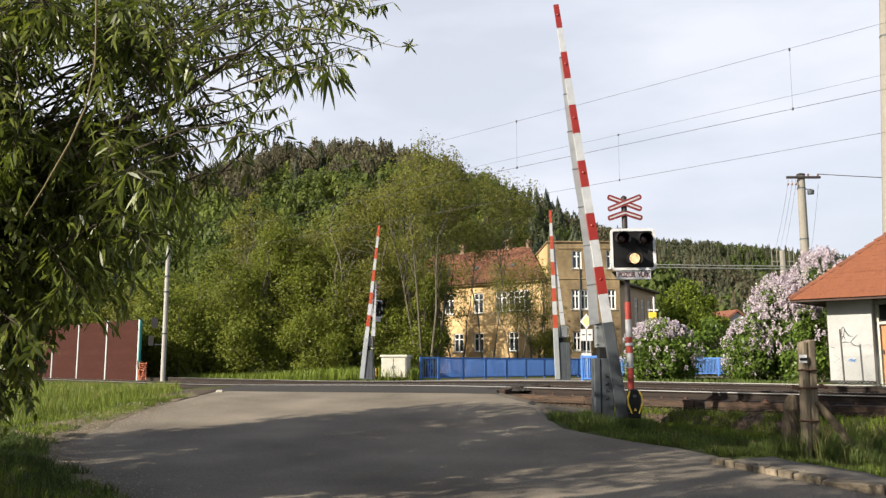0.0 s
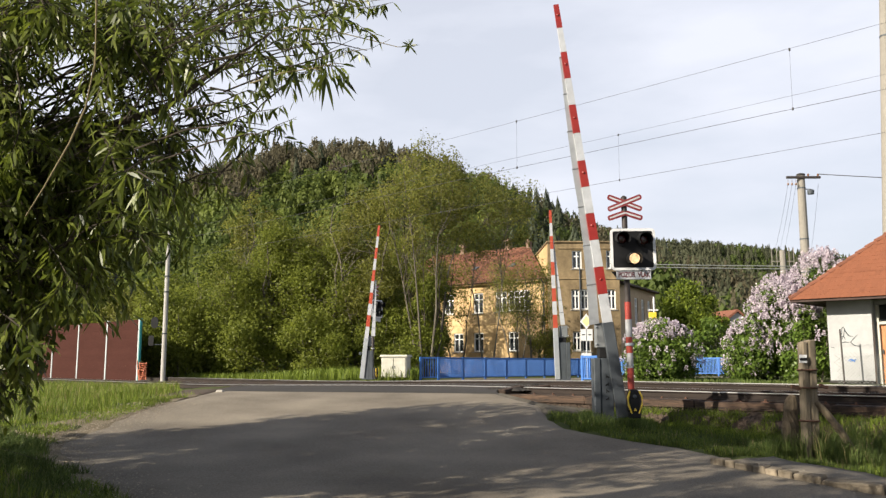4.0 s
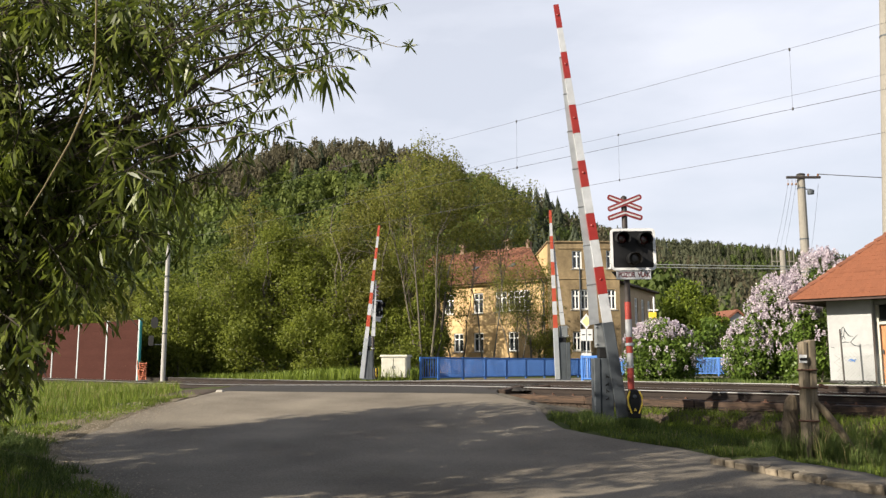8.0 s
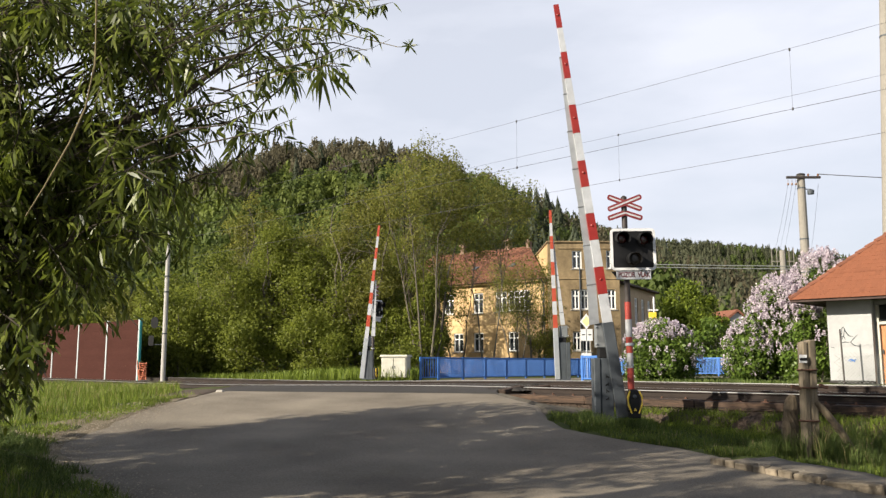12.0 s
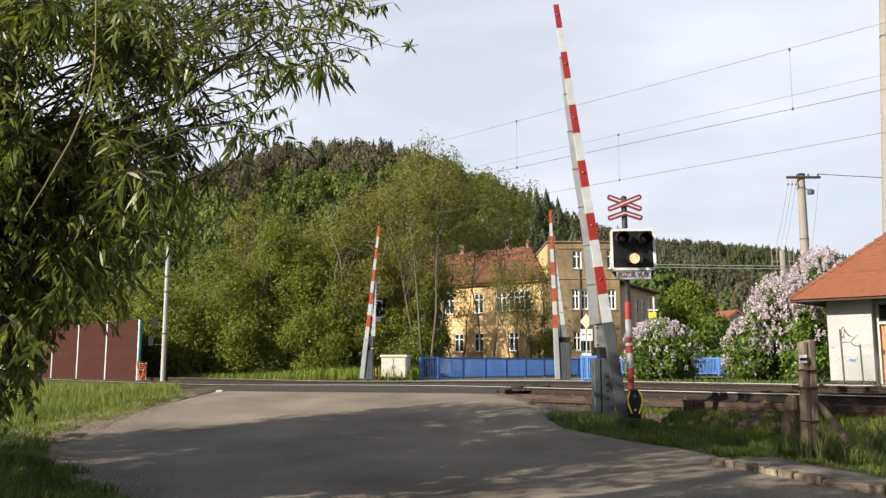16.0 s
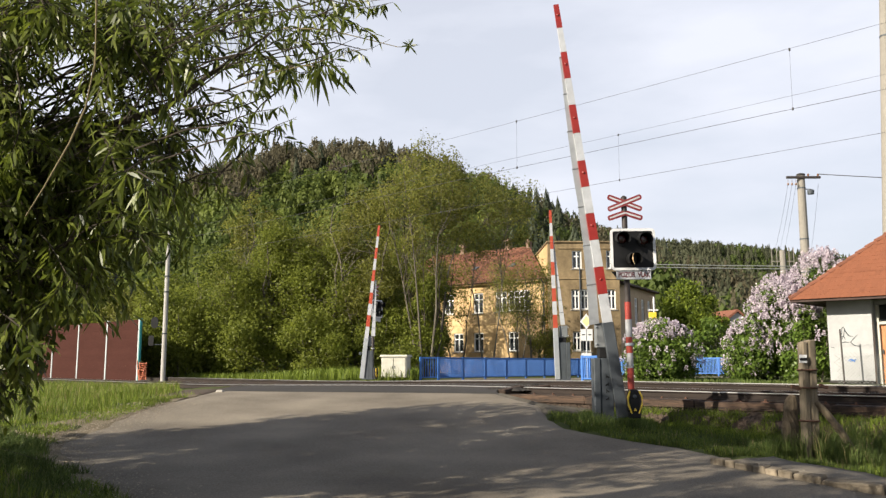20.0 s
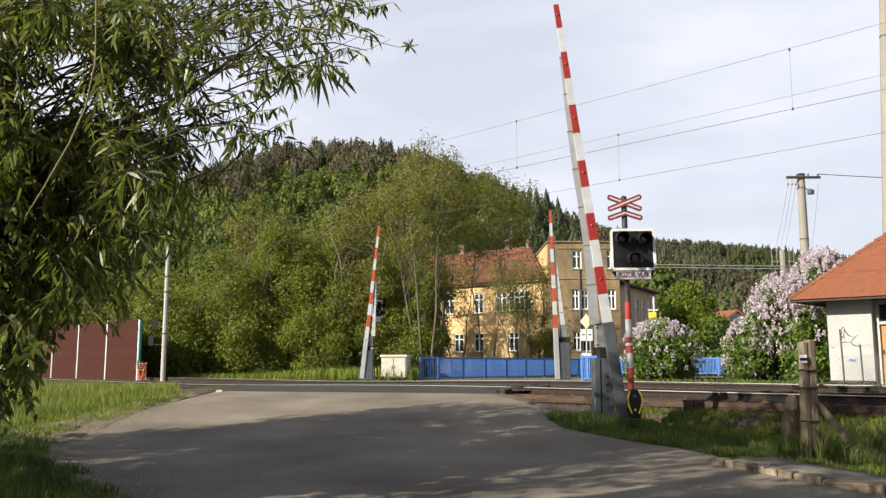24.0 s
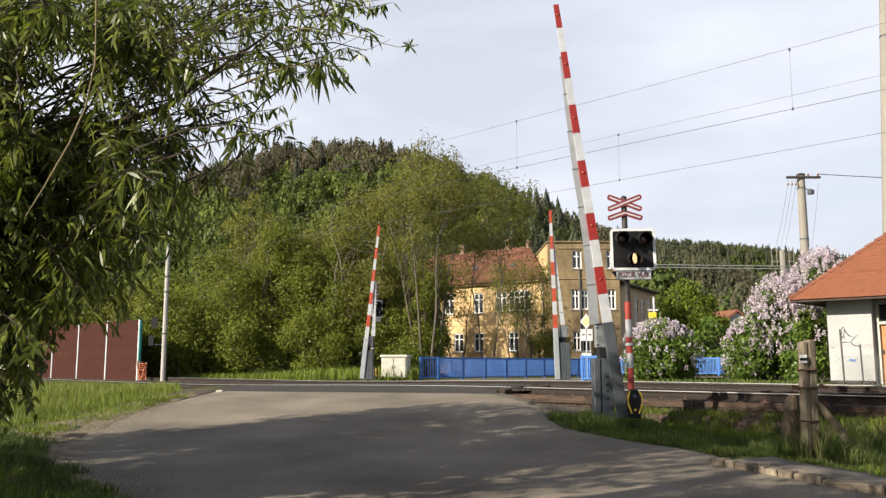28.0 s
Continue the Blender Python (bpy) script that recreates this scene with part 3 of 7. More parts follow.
# crumbled edge of the deck where the rails leave it
VS, FS, n0 = [], [], 0
for oc in (O0 - 0.2, O0 + 0.5, O0 + 1.3, O0 + 3.9, O0 + 5.4):
    a = crossing_ends(oc)[0]
    V, F = stones(90, a - 0.8, a + 0.1, oc - 0.45, oc + 0.45, lambda o: -0.03, 0.17)
    VS.append(V)
    FS.append(F + n0)
    n0 += len(V)
tagged(mass("broken_asphalt", np.concatenate(VS), np.concatenate(FS), DECK), "crumbled dark asphalt at the end of the crossing deck", "rubble", kind="stuff")
# old timbers laid along the sleeper ends
edge_meshes = [timber(20 + k) for k in range(3)]
for k in range(6):
    p = track_point(-1.6 - 2.62 * k, O0 - 0.62 + rng.uniform(-0.015, 0.015), -0.205 + rng.uniform(-0.012, 0.012))
    et = thing("edge_timber", pose(p.x, p.y, p.z, rng.uniform(-2, 2), rng.uniform(-0.5, 0.5), ACROSS + 90 + rng.uniform(-0.8, 0.8)), "rust-stained old timber laid along the sleeper ends", "timber", "edge timbers")
    shared("timber", edge_meshes[k % 3], Matrix(), et)
# dark ends of the deck timbers at the road's edge
plank = thing("deck_edge_beam", Matrix(), "splintered dark timber beam edging the crossing deck", "beam", "deck edge beams")
part("beam", box(bmesh.new(), (0, 0, 0), (0.9, 0.2, 0.16), bev=0.02), SLEEPER, plank)
beams = [(-0.5, -0.4, 8, 0), (-0.35, 0.7, -5, 1), (-0.7, 2.6, 12, 1), (-0.5, 5.0, 3, 1)]
for k, (s, do, turn, again) in enumerate(beams):
    p = track_point(s, O0 + do, -0.05)
    m = pose(p.x, p.y, p.z, 4, -5, ACROSS + turn)
    if again:
        copy_thing(plank, m)
    else:
        plank.matrix_basis = m
stone = thing("marker_stone", pose(-5.25, 20.3, -0.10), "pale marker stone at the road edge", "stone")
bm = bmesh.new()
box(bm, (0, 0, 0.04), (0.2, 0.16, 0.1), bev=0.025, top=0.8)
part("stone", bm, CONCRETE, stone)


# ---------------- level crossing barriers ----------------
def barrier(name, m, label, lean, tip, grey_to, stripes, width, thick, red, stand_h, stand_w, strut_x, strut_to, strut_mat=ALU, arm_mat=STAND_GREY, bow=0.0):
    """A half barrier: stand, counterweight arms, raised boom with foil stripes, strut."""
    b = thing(name, m, label, "barrier", "level crossing barriers")
    off = -0.09 if stand_w > 0 else 0.10
    bm = bmesh.new()
    box(bm, (off - stand_w * 0.25, 0.0, stand_h / 2), (stand_w * 0.5, 0.32, stand_h), bev=0.012)
    stand = part("stand", bm, STAND_GREY, b)
    bm = bmesh.new()
    box(bm, (off - stand_w * 0.64, -0.01, stand_h / 2), (stand_w * 0.26, 0.34, stand_h), bev=0.012)
    part("side_cover", bm, STAND_GREY, stand)
    if stand_w > 0:
        for q, (gz, gh) in enumerate(((0.78, 0.10), (0.64, 0.09), (0.52, 0.10), (0.38, 0.08))):
            bm = bmesh.new()
            box(bm, (off - stand_w * 0.25 + 0.012 * (-1) ** q, -0.161, gz), (0.05, 0.004, gh * 0.28), rot=Euler((0, 0.5 * (-1) ** q, 0)).to_matrix())
            box(bm, (off - stand_w * 0.25 - 0.018 * (-1) ** q, -0.161, gz + gh * 0.1), (0.014, 0.004, gh * 0.75))
            part("scrawl", bm, BLACK, stand, "black scrawled mark")
    bm = bmesh.new()
    box(bm, (off - stand_w * 0.36, 0.0, 0.02), (stand_w * 0.95, 0.46, 0.05), bev=0.008)
    part("base_plate", bm, STAND_GREY, stand)
    bm = bmesh.new()
    box(bm, (off - stand_w * 0.30, 0.02, stand_h + 0.10), (stand_w * 0.46, 0.2, 0.2), bev=0.01)
    part("drive_shaft_housing", bm, BLACK, stand)
    bm = bmesh.new()
    box(bm, (off - stand_w * 0.38, 0.01, stand_h + 0.42), (stand_w * 0.5, 0.22, 0.46), bev=0.015)
    part("bracket", bm, STAND_LIGHT, stand, "light grey bracket that carries the boom")
    for bx in (-0.16, -0.30):
        for bz in (0.26, 0.58):
            bm = bmesh.new()
            lathe(bm, [(0.022, 0), (0.022, 0.02), (0.012, 0.02), (0.012, 0.035)], 6, pose(bx * stand_w / 0.36, -0.10, stand_h + bz, 90))
            part("bolt", bm, GALV, stand)
    # the moving arm, leaning over the road
    bm = bmesh.new()
    box(bm, (0, 0, grey_to / 2), (width * 1.15, thick * 1.5, grey_to), bev=0.01)
    arm = part("counterweight_arm", bm, arm_mat, b)
    arm.matrix_basis = pose(0.06, -0.16, 0.05, 0, lean, 0)
    n = len(stripes) - 1

    def half(z):
        return (width * (1 - 0.45 * (z - grey_to) / (tip - grey_to))) / 2

    for k in range(n):
        z0, z1 = stripes[k], stripes[k + 1]
        bm = bmesh.new()
        h0, h1 = half(z0), half(z1)
        t0, t1 = thick / 2 * (1 - 0.3 * k / n), thick / 2 * (1 - 0.3 * (k + 1) / n)
        g = 0.002
        ring = []
        for z, h, t in ((z0 + g, h0, t0), (z1 - g, h1, t1)):
            ring.append([bm.verts.new((sx * h, sy * t, z)) for sx, sy in ((-1, -1), (1, -1), (1, 1), (-1, 1))])
        bm.faces.new(ring[0][::-1])
        bm.faces.new(ring[1])
        for i in range(4):
            bm.faces.new((ring[0][i], ring[0][(i + 1) % 4], ring[1][(i + 1) % 4], ring[1][i]))
        is_red = (n - 1 - k) % 2 == 0
        st = part("boom_section", bm, red if is_red else BOOM_WHITE, arm, "red reflective boom section" if is_red else "white reflective boom section")
        if is_red:
            bm = bmesh.new()
            lathe(bm, [(0.022, 0), (0.026, 0.008), (0.012, 0.016), (0.0, 0.018)], 10, pose(0, -t0 - 0.001, (z0 + z1) / 2 + 0.02, 90))
            part("reflector", bm, red, st)
    # aluminium strut behind the boom, in jointed lengths
    joints = [stand_h + 0.62 + (strut_to - stand_h - 0.62) * k / 7 for k in range(8)]
    for k in range(7):
        z0, z1 = joints[k], joints[k + 1]

        def cx(z):
            return strut_x * (1 - (z - stand_h) / (tip * 0.97 - stand_h)) - 0.02 + bow * math.sin(math.pi * min(1, max(0, (z - 1.6) / 3.3)))

        w0, w1 = 0.20 * (width / 0.2) * (1 - 0.10 * k), 0.19 * (width / 0.2) * (1 - 0.10 * k)
        bm = bmesh.new()
        r0 = [bm.verts.new((cx(z0) + a * w0 / 2, bb, z0)) for a, bb in ((-1, 0.03), (1, 0.03), (1, 0.07), (-1, 0.07))]
        r1 = [bm.verts.new((cx(z1) + a * w1 / 2, bb, z1 - 0.012)) for a, bb in ((-1, 0.03), (1, 0.03), (1, 0.07), (-1, 0.07))]
        bm.faces.new(r0[::-1])
        bm.faces.new(r1)
        for i in range(4):
            bm.faces.new((r0[i], r0[(i + 1) % 4], r1[(i + 1) % 4], r1[i]))
        sg = part("strut_section", bm, strut_mat, arm, "dull aluminium strut" if strut_mat is ALU else "white painted strut")
        bm = bmesh.new()
        box(bm, (cx(z1), 0.05, z1), (w1 * 1.12, 0.06, 0.022), bev=0.004)
        part("clamp", bm, STAND_LIGHT, sg)
    bm = bmesh.new()
    lathe(bm, [(0.07, -0.05), (0.07, 0.05), (0.03, 0.05), (0.03, 0.08)], 14, pose(-0.02, -0.1, stand_h - 0.12, 90))
    part("pivot_hub", bm, STAND_GREY, b)
    return b


# seams of the boom, as heights along it from its foot
NEAR = [1.74, 2.27, 2.78, 3.29, 3.80, 4.31, 4.82, 5.36, 5.92, 6.45, 6.98, 7.47, 7.95]
barrier("barrier", pose(3.21, 15.9, -0.42), "raised red-and-white crossing barrier on a grey stand in grass", -7.8, 8.0, 1.74, NEAR, 0.18, 0.07, BOOM_RED, 1.12, 0.46, -0.25, 6.9, bow=0.06)
FARS = [1.75 + 0.5 * k for k in range(11)]
barrier("barrier", pose(-3.58, 37.5, -0.08, 0, 0, 0), "raised red-and-white barrier beside a white cabinet across the tracks", 5.8, 6.75, 1.75, FARS, 0.17, 0.06, FAR_RED, 1.25, -0.55, 0.34, 4.3, BOOM_WHITE, GALV)
FARS2 = [1.95 + 0.511 * k for k in range(10)]
barrier("barrier", pose(4.32, 33.0, -0.04, 0, 0, 0), "raised red-and-white barrier before the blue railing", -1.6, 6.65, 1.95, FARS2, 0.17, 0.06, FAR_RED, 1.45, -0.60, 0.36, 5.4, BOOM_WHITE, GALV)


# ---------------- warning signals ----------------
def plate_text(parent, words, x, z, y, h, material):
    cu = bpy.data.curves.new("text", "FONT")
    cu.body, cu.size, cu.extrude, cu.offset = words, h, 0.002, 0.004
    cu.align_x, cu.align_y = "CENTER", "CENTER"
    tmp = bpy.data.objects.new("text", cu)
    scene.collection.objects.link(tmp)
    me = bpy.data.meshes.new_from_object(tmp.evaluated_get(bpy.context.evaluated_depsgraph_get()))
    bpy.data.objects.remove(tmp)
    me.materials.clear()
    me.materials.append(material)
    ob = new("lettering", me)
    ob.parent = parent
    ob.matrix_basis = pose(x, y, z, 90, 0, 0)
    return ob


def signal(m, label, full=True):
    """Crossing signal: striped post, shield with three lamps, plate and St Andrew's cross. The post's foot is the origin."""
    sgn = thing("warning_signal", m, label, "crossing signal", "crossing warning signals")
    r = 0.062
    runs = [(0.0, 0.53, DARK_POST), (0.53, 0.92, POST_RED), (0.92, 1.20, POST_WHITE), (1.20, 1.50, POST_RED), (1.50, 1.83, POST_WHITE), (1.83, 2.16, POST_RED), (2.16, 4.15, DARK_POST)]
    for z0, z1, mt in runs:
        mt = mt if full else DARK_POST
        bm = bmesh.new()
        lathe(bm, [(r if z1 < 2.2 else 0.055, z0), (r if z1 < 2.2 else 0.055, z1)] + ([(0.058, z1 + 0.03), (0.03, z1 + 0.06)] if z1 > 4 else []), 18)
        part("post_section", bm, mt, sgn)
    bm = bmesh.new()
    lathe(bm, [(0.07, 1.33), (0.082, 1.34), (0.082, 1.38), (0.07, 1.39)], 18)
    part("clamp", bm, GALV, sgn)
    # shield
    cx, cz, w, h = 0.11, 3.15, 0.86, 0.80
    bm = bmesh.new()
    prism(bm, [(x + cx, z + cz) for x, z in rounded(w, h, 0.08)], 0.03, Matrix.Translation((0, -0.13, 0)))
    shield = part("shield", bm, BLACK, sgn, "black shield board")
    bm = bmesh.new()
    o, i = rounded(w, h, 0.08, 6), rounded(w - 0.10, h - 0.10, 0.035, 6)
    rings = []
    for outline, y in ((o, -0.13), (o, -0.145), (i, -0.145), (i, -0.13)):
        rings.append([bm.verts.new((x + cx, y, z + cz)) for x, z in outline])
    for a, b in zip(rings, rings[1:]):
        for k in range(len(a)):
            bm.faces.new((a[k], a[(k + 1) % len(a)], b[(k + 1) % len(a)], b[k]))
    part("rim", bm, SIGN_WHITE, shield, "white enamelled rim")
    lens = None
    for lx, lz, kind in ((-0.10, 3.36, "red"), (0.32, 3.34, "red"), (0.11, 2.965, "white")):
        bm = bmesh.new()
        lathe(bm, [(0.135, 0), (0.135, 0.05), (0.11, 0.05), (0.105, 0.0)], 24, pose(lx, -0.131, lz, 90))
        lamp = part("lamp_ring", bm, BLACK, shield)
        # hood: upper three fifths of a sleeve
        bm = bmesh.new()
        for ra, rb in ((0.132, 0.122),):
            seg = [radians(-35 + 250 * k / 18) for k in range(19)]
            out = [[bm.verts.new((lx + rr * math.cos(a), y, lz + rr * math.sin(a) + dz)) for a in seg] for rr, y, dz in ((ra, -0.15, 0), (ra, -0.36, -0.02), (rb, -0.36, -0.02), (rb, -0.15, 0))]
            for q0, q1 in zip(out, out[1:]):
                for k in range(18):
                    bm.faces.new((q0[k], q0[k + 1], q1[k + 1], q1[k]))
        hood = part("hood", bm, BLACK, shield)
        if kind == "red":
            bm = bmesh.new()
            lathe(bm, [(0.10, 0.0), (0.09, 0.02), (0.055, 0.036), (0.0, 0.042)], 20, pose(lx, -0.135, lz, 90))
            part("lens", bm, LENS_RED, shield, "unlit red lens")
        elif full:
            # flasher optic: an added disc turns a lit or dark face for the blinking
            bm = bmesh.new()
            lathe(bm, [(0.0, -0.030), (0.06, -0.024), (0.096, -0.008), (0.098, 0.0), (0.096, 0.008), (0.06, 0.024), (0.0, 0.030)], 24, pose(0, 0, 0, 90))
            for f in bm.faces:
                f.material_index = 1 if f.calc_center_median().y > 0.0 else 0
            lens = part("blink_disc", bm, [LENS_LIT, LENS_DARK], sgn, "added turning disc, lit and dark face standing for the lamp's blinking")
            lens.matrix_basis = pose(lx, -0.245, lz)
        else:
            bm = bmesh.new()
            lathe(bm, [(0.10, 0.0), (0.06, 0.03), (0.0, 0.04)], 20, pose(lx, -0.135, lz, 90))
            part("lens", bm, LENS_DARK, shield)
    bm = bmesh.new()
    box(bm, (0.11, -0.11, 2.665), (0.66, 0.02, 0.175), bev=0.006)
    plate = part("name_plate", bm, BOOM_WHITE, sgn, "white plate with red lettering")
    if full:
        plate_text(plate, "POZOR", -0.025, 2.665, -0.1225, 0.142, LETTER_RED).scale = (0.66, 1.0, 1.0)
        plate_text(plate, "VLAK", 0.30, 2.665, -0.1225, 0.142, LETTER_RED).scale = (0.66, 1.0, 1.0)
    bm = bmesh.new()
    prism(bm, [(-0.30 + cx, 2.59), (0.30 + cx, 2.59), (0.42 + cx, 2.74), (-0.42 + cx, 2.74)], 0.02, Matrix.Translation((0, -0.09, 0)))
    part("plate_bracket", bm, BLACK, sgn)
    for bx in (-0.03, 0.20):
        bm = bmesh.new()
        tube(bm, [(bx * 0.3, 0.0, 3.56 if bx < 0 else 3.3), (bx, -0.1, 3.56 if bx < 0 else 3.3)], 0.025, 8)
        part("bracket_arm", bm, STAND_GREY, sgn)
    # St Andrew's cross and the half cross for a second track
    for zc, ang, half in ((4.06, 21.5, 0), (4.06, -21.5, 0), (3.87, 19, 1), (3.87, -19, -1)):
        for wide, L, mt, y in ((0.105, 0.70, SIGN_RED, -0.075), (0.030, 0.63, BOOM_WHITE, -0.0775)):
            bm = bmesh.new()
            if half:
                ln = L / 2
                mm = Matrix.Translation((0.0, y, zc)) @ pose(0, 0, 0, 0, ang, 0) @ Matrix.Translation((half * ln / 2, 0, 0))
                ol = [(x, z) for x, z in rounded(ln, wide, wide * 0.42, 4)]
            else:
                mm = Matrix.Translation((0.0, y - (0.004 if ang < 0 else 0), zc)) @ pose(0, 0, 0, 0, ang, 0)
                ol = rounded(L, wide, wide * 0.42, 4)
            prism(bm, ol, 0.02, mm)
            if mt is SIGN_RED:
                armp = part("cross_arm", bm, mt, sgn, "white cross arm edged in red")
            else:
                part("arm_face", bm, mt, armp)
    bx = 0.01
    bm = bmesh.new()
    box(bm, (bx, -0.14, 0.31), (0.29, 0.20, 0.42), bev=0.05, top=0.80)
    box(bm, (bx, -0.14, 0.07), (0.22, 0.16, 0.14), bev=0.02)
    bell = part("bell_box", bm, BLACK, sgn, "black bell box")
    for sx in (-1, 1):
        bm = bmesh.new()
        tube(bm, [(bx + sx * 0.085, -0.232, 0.50), (bx + sx * 0.132, -0.248, 0.38), (bx + sx * 0.122, -0.25, 0.25), (bx + sx * 0.065, -0.245, 0.09)], [0.014, 0.02, 0.02, 0.012], 6)
        part("yellow_trim", bm, YELLOW, bell, "yellow trim")
    bm = bmesh.new()
    lathe(bm, [(0.04, 0), (0.03, 0.015), (0, 0.02)], 12, pose(bx, -0.24, 0.40, 90))
    part("button", bm, STAND_GREY, bell)
    bm = bmesh.new()
    prism(bm, [(bx - 0.03, 0.14), (bx + 0.03, 0.14), (bx, 0.20)], 0.01, Matrix.Translation((0, -0.247, 0)))
    part("badge", bm, YELLOW, bell)
    return sgn, lens


_, FLASHER = signal(pose(3.40, 15.55, -0.363, 0, -0.6, 0) @ Matrix.Scale(0.963, 4), "level crossing warning signal with flashing lamp and crossed arms")
signal(pose(-3.16, 38.6, -0.08, 0, 0, 62), "dark warning signal turned away beyond the tracks", full=False)


# ---------------- railway masts, wires, poles ----------------
def mast(m, h, r0, r1, label, material=POLE_CONCRETE, sides=14, bands=()):
    t = thing("mast", m, label, "pole", "line masts")
    bm = bmesh.new()
    tube(bm, [(0, 0, -0.6), (0, 0, h * 0.5), (0, 0, h)], [r0, (r0 + r1) / 2, r1], sides)
    part("shaft", bm, material, t, smooth=False)
    for z in bands:
        r = r0 + (r1 - r0) * z / h + 0.006
        bm = bmesh.new()
        lathe(bm, [(r, z - 0.03), (r + 0.01, z - 0.03), (r + 0.01, z + 0.03), (r, z + 0.03)], sides)
        part("band", bm, STAND_GREY, t)
    return t


cat = mast(pose(-14.0, 43.0, -0.2), 7.5, 0.125, 0.10, "pale catenary mast by the noise barrier", POLE_WHITE, 12, (2.3, 4.4, 5.2))
for z, w, hh, y, rnd in ((2.85, 0.36, 0.56, -0.05, True), (1.95, 0.26, 0.5, -0.05, False)):
    bm = bmesh.new()
    prism(bm, [(x - (0.52 if rnd else 0.66), q + z) for x, q in rounded(w, hh, 0.17 if rnd else 0.04, 5)], 0.03, Matrix.Translation((0, y, 0)))
    part("sign_plate", bm, BLACK, cat, "grey back of a track sign")
    bm = bmesh.new()
    tube(bm, [(-0.52, 0, z - 0.2), (0.0, 0, z - 0.2)], 0.02, 6)
    part("sign_arm", bm, STAND_GREY, cat)
cat2 = mast(pose(16.2, 31.0, -0.05), 15.4, 0.27, 0.24, "tall pale concrete mast behind the gatehouse", POLE_CONCRETE, 14, (13.0,))
cat2.rotation_euler = (0, radians(3.0), 0)
pl = mast(pose(18.45, 43.0, 0), 10.25, 0.26, 0.19, "concrete power pole with a wooden crossarm behind the lilacs", POLE_CONCRETE, 14, (5.2, 6.9, 9.55))
bm = bmesh.new()
box(bm, (0.05, -0.2, 10.08), (1.75, 0.12, 0.12), bev=0.015)
part("crossarm", bm, DARK_POST, pl)
for x in (-0.75, -0.55, -0.35, 0.3, 0.8):
    bm = bmesh.new()
    lathe(bm, [(0.012, -0.12), (0.012, -0.3), (0.05, -0.3), (0.055, -0.38), (0.02, -0.42)] if x < 0 else [(0.05, 0.06), (0.055, 0.16), (0.02, 0.2)], 10, Matrix.Translation((x, -0.2, 10.08)))
    part("insulator", bm, INSULATOR, pl)
bm = bmesh.new()
lathe(bm, [(0.02, 0.0), (0.16, 0.02), (0.17, 0.22), (0.05, 0.28)], 14, Matrix.Translation((0.42, -0.12, 9.2)))
tube(bm, [(0.1, 0, 9.5), (0.42, -0.12, 9.48)], 0.025, 6)
part("floodlight", bm, STAND_GREY, pl)
bm = bmesh.new()
lathe(bm, [(0.0, 10.2), (0.22, 10.2), (0.2, 10.3), (0.0, 10.36)], 14)
part("cap", bm, SOOT, pl)
pf = mast(pose(52.3, 130.0, 0), 17.9, 0.55, 0.45, "distant concrete pylon with short crossarms", POLE_CONCRETE, 10)
for x in (-1.7, -0.9, 1.0, 1.7):
    bm = bmesh.new()
    tube(bm, [(x, 0, 15.5), (x, 0, 18.3)], 0.06, 6)
    part("arm_post", bm, POLE_CONCRETE, pf)
bm = bmesh.new()
box(bm, (0, 0, 16.2), (3.5, 0.14, 0.14), bev=0.02)
part("crossarm", bm, POLE_CONCRETE, pf)


def wire(name, pts, r, label, group="overhead wires", material=WIRE):
    t = thing(name, Matrix(), label, "wire", group)
    bm = bmesh.new()
    tube(bm, pts, r, 5)
    part("strand", bm, material, t)
    return t


def sagging(a, b, sag, n=24):
    a, b = Vector(a), Vector(b)
    return [a.lerp(b, k / n) - Vector((0, 0, 4 * sag * (k / n) * (1 - k / n))) for k in range(n + 1)]


for o, zc, zm, drops, lab in ((O0 + 0.75, 5.78, 7.05, (-7.18, 0.23, 7.6), "near"), (O0 + 4.95, 6.02, 7.40, (-0.19, 7.4), "far")):
    line = thing("overhead_line", Matrix(), "contact wire and carrier cable with droppers over the %s track" % lab, "wire", "overhead wires")
    bm = bmesh.new()
    tube(bm, [track_point(s, o, zc) - Vector((0, 0, dip(*track_point(s, o)[:2]))) for s in range(-40, 80, 4)], 0.0052, 6)
    part("contact_wire", bm, WIRE, line)
    bm = bmesh.new()
    tube(bm, [track_point(s, o, zm + 0.0003 * (s - 1) ** 2) - Vector((0, 0, dip(*track_point(s, o)[:2]))) for s in range(-40, 80, 4)], 0.0038, 6)
    part("carrier_cable", bm, WIRE, line)
    for s in drops:
        p = track_point(s, o)
        bm = bmesh.new()
        tube(bm, [(p.x, p.y, zc), (p.x, p.y, zm + 0.0003 * (s - 1) ** 2)], 0.0028, 5)
        lathe(bm, [(0.02, -0.03), (0.024, 0.0), (0.02, 0.03)], 6, Matrix.Translation((p.x, p.y, zm)))
        lathe(bm, [(0.02, -0.03), (0.024, 0.0), (0.02, 0.03)], 6, Matrix.Translation((p.x, p.y, zc)))
        part("dropper", bm, WIRE, line)
wire("power_cable", sagging((19.3, 42.8, 10.25), (30, 40.0, 9.25), 0.1), 0.022, "twisted power cable leaving the pole crossarm")
for x in (-0.75, -0.55, -0.35, 0.8):
    wire("power_wire", sagging((18.45 + x, 42.8, 9.75), (52.3 + x * 4, 130, 16.5), 2.2), 0.007, "thin power wire running to the distant pylon")
for z in (7.55, 7.35):
    wire("aerial_cable", sagging((14.2, 60.5, z + 0.1), (46, 60.5, z), 0.12), 0.036, "pale aerial cable stretched before the wooded slope", material=PALE_CABLE)


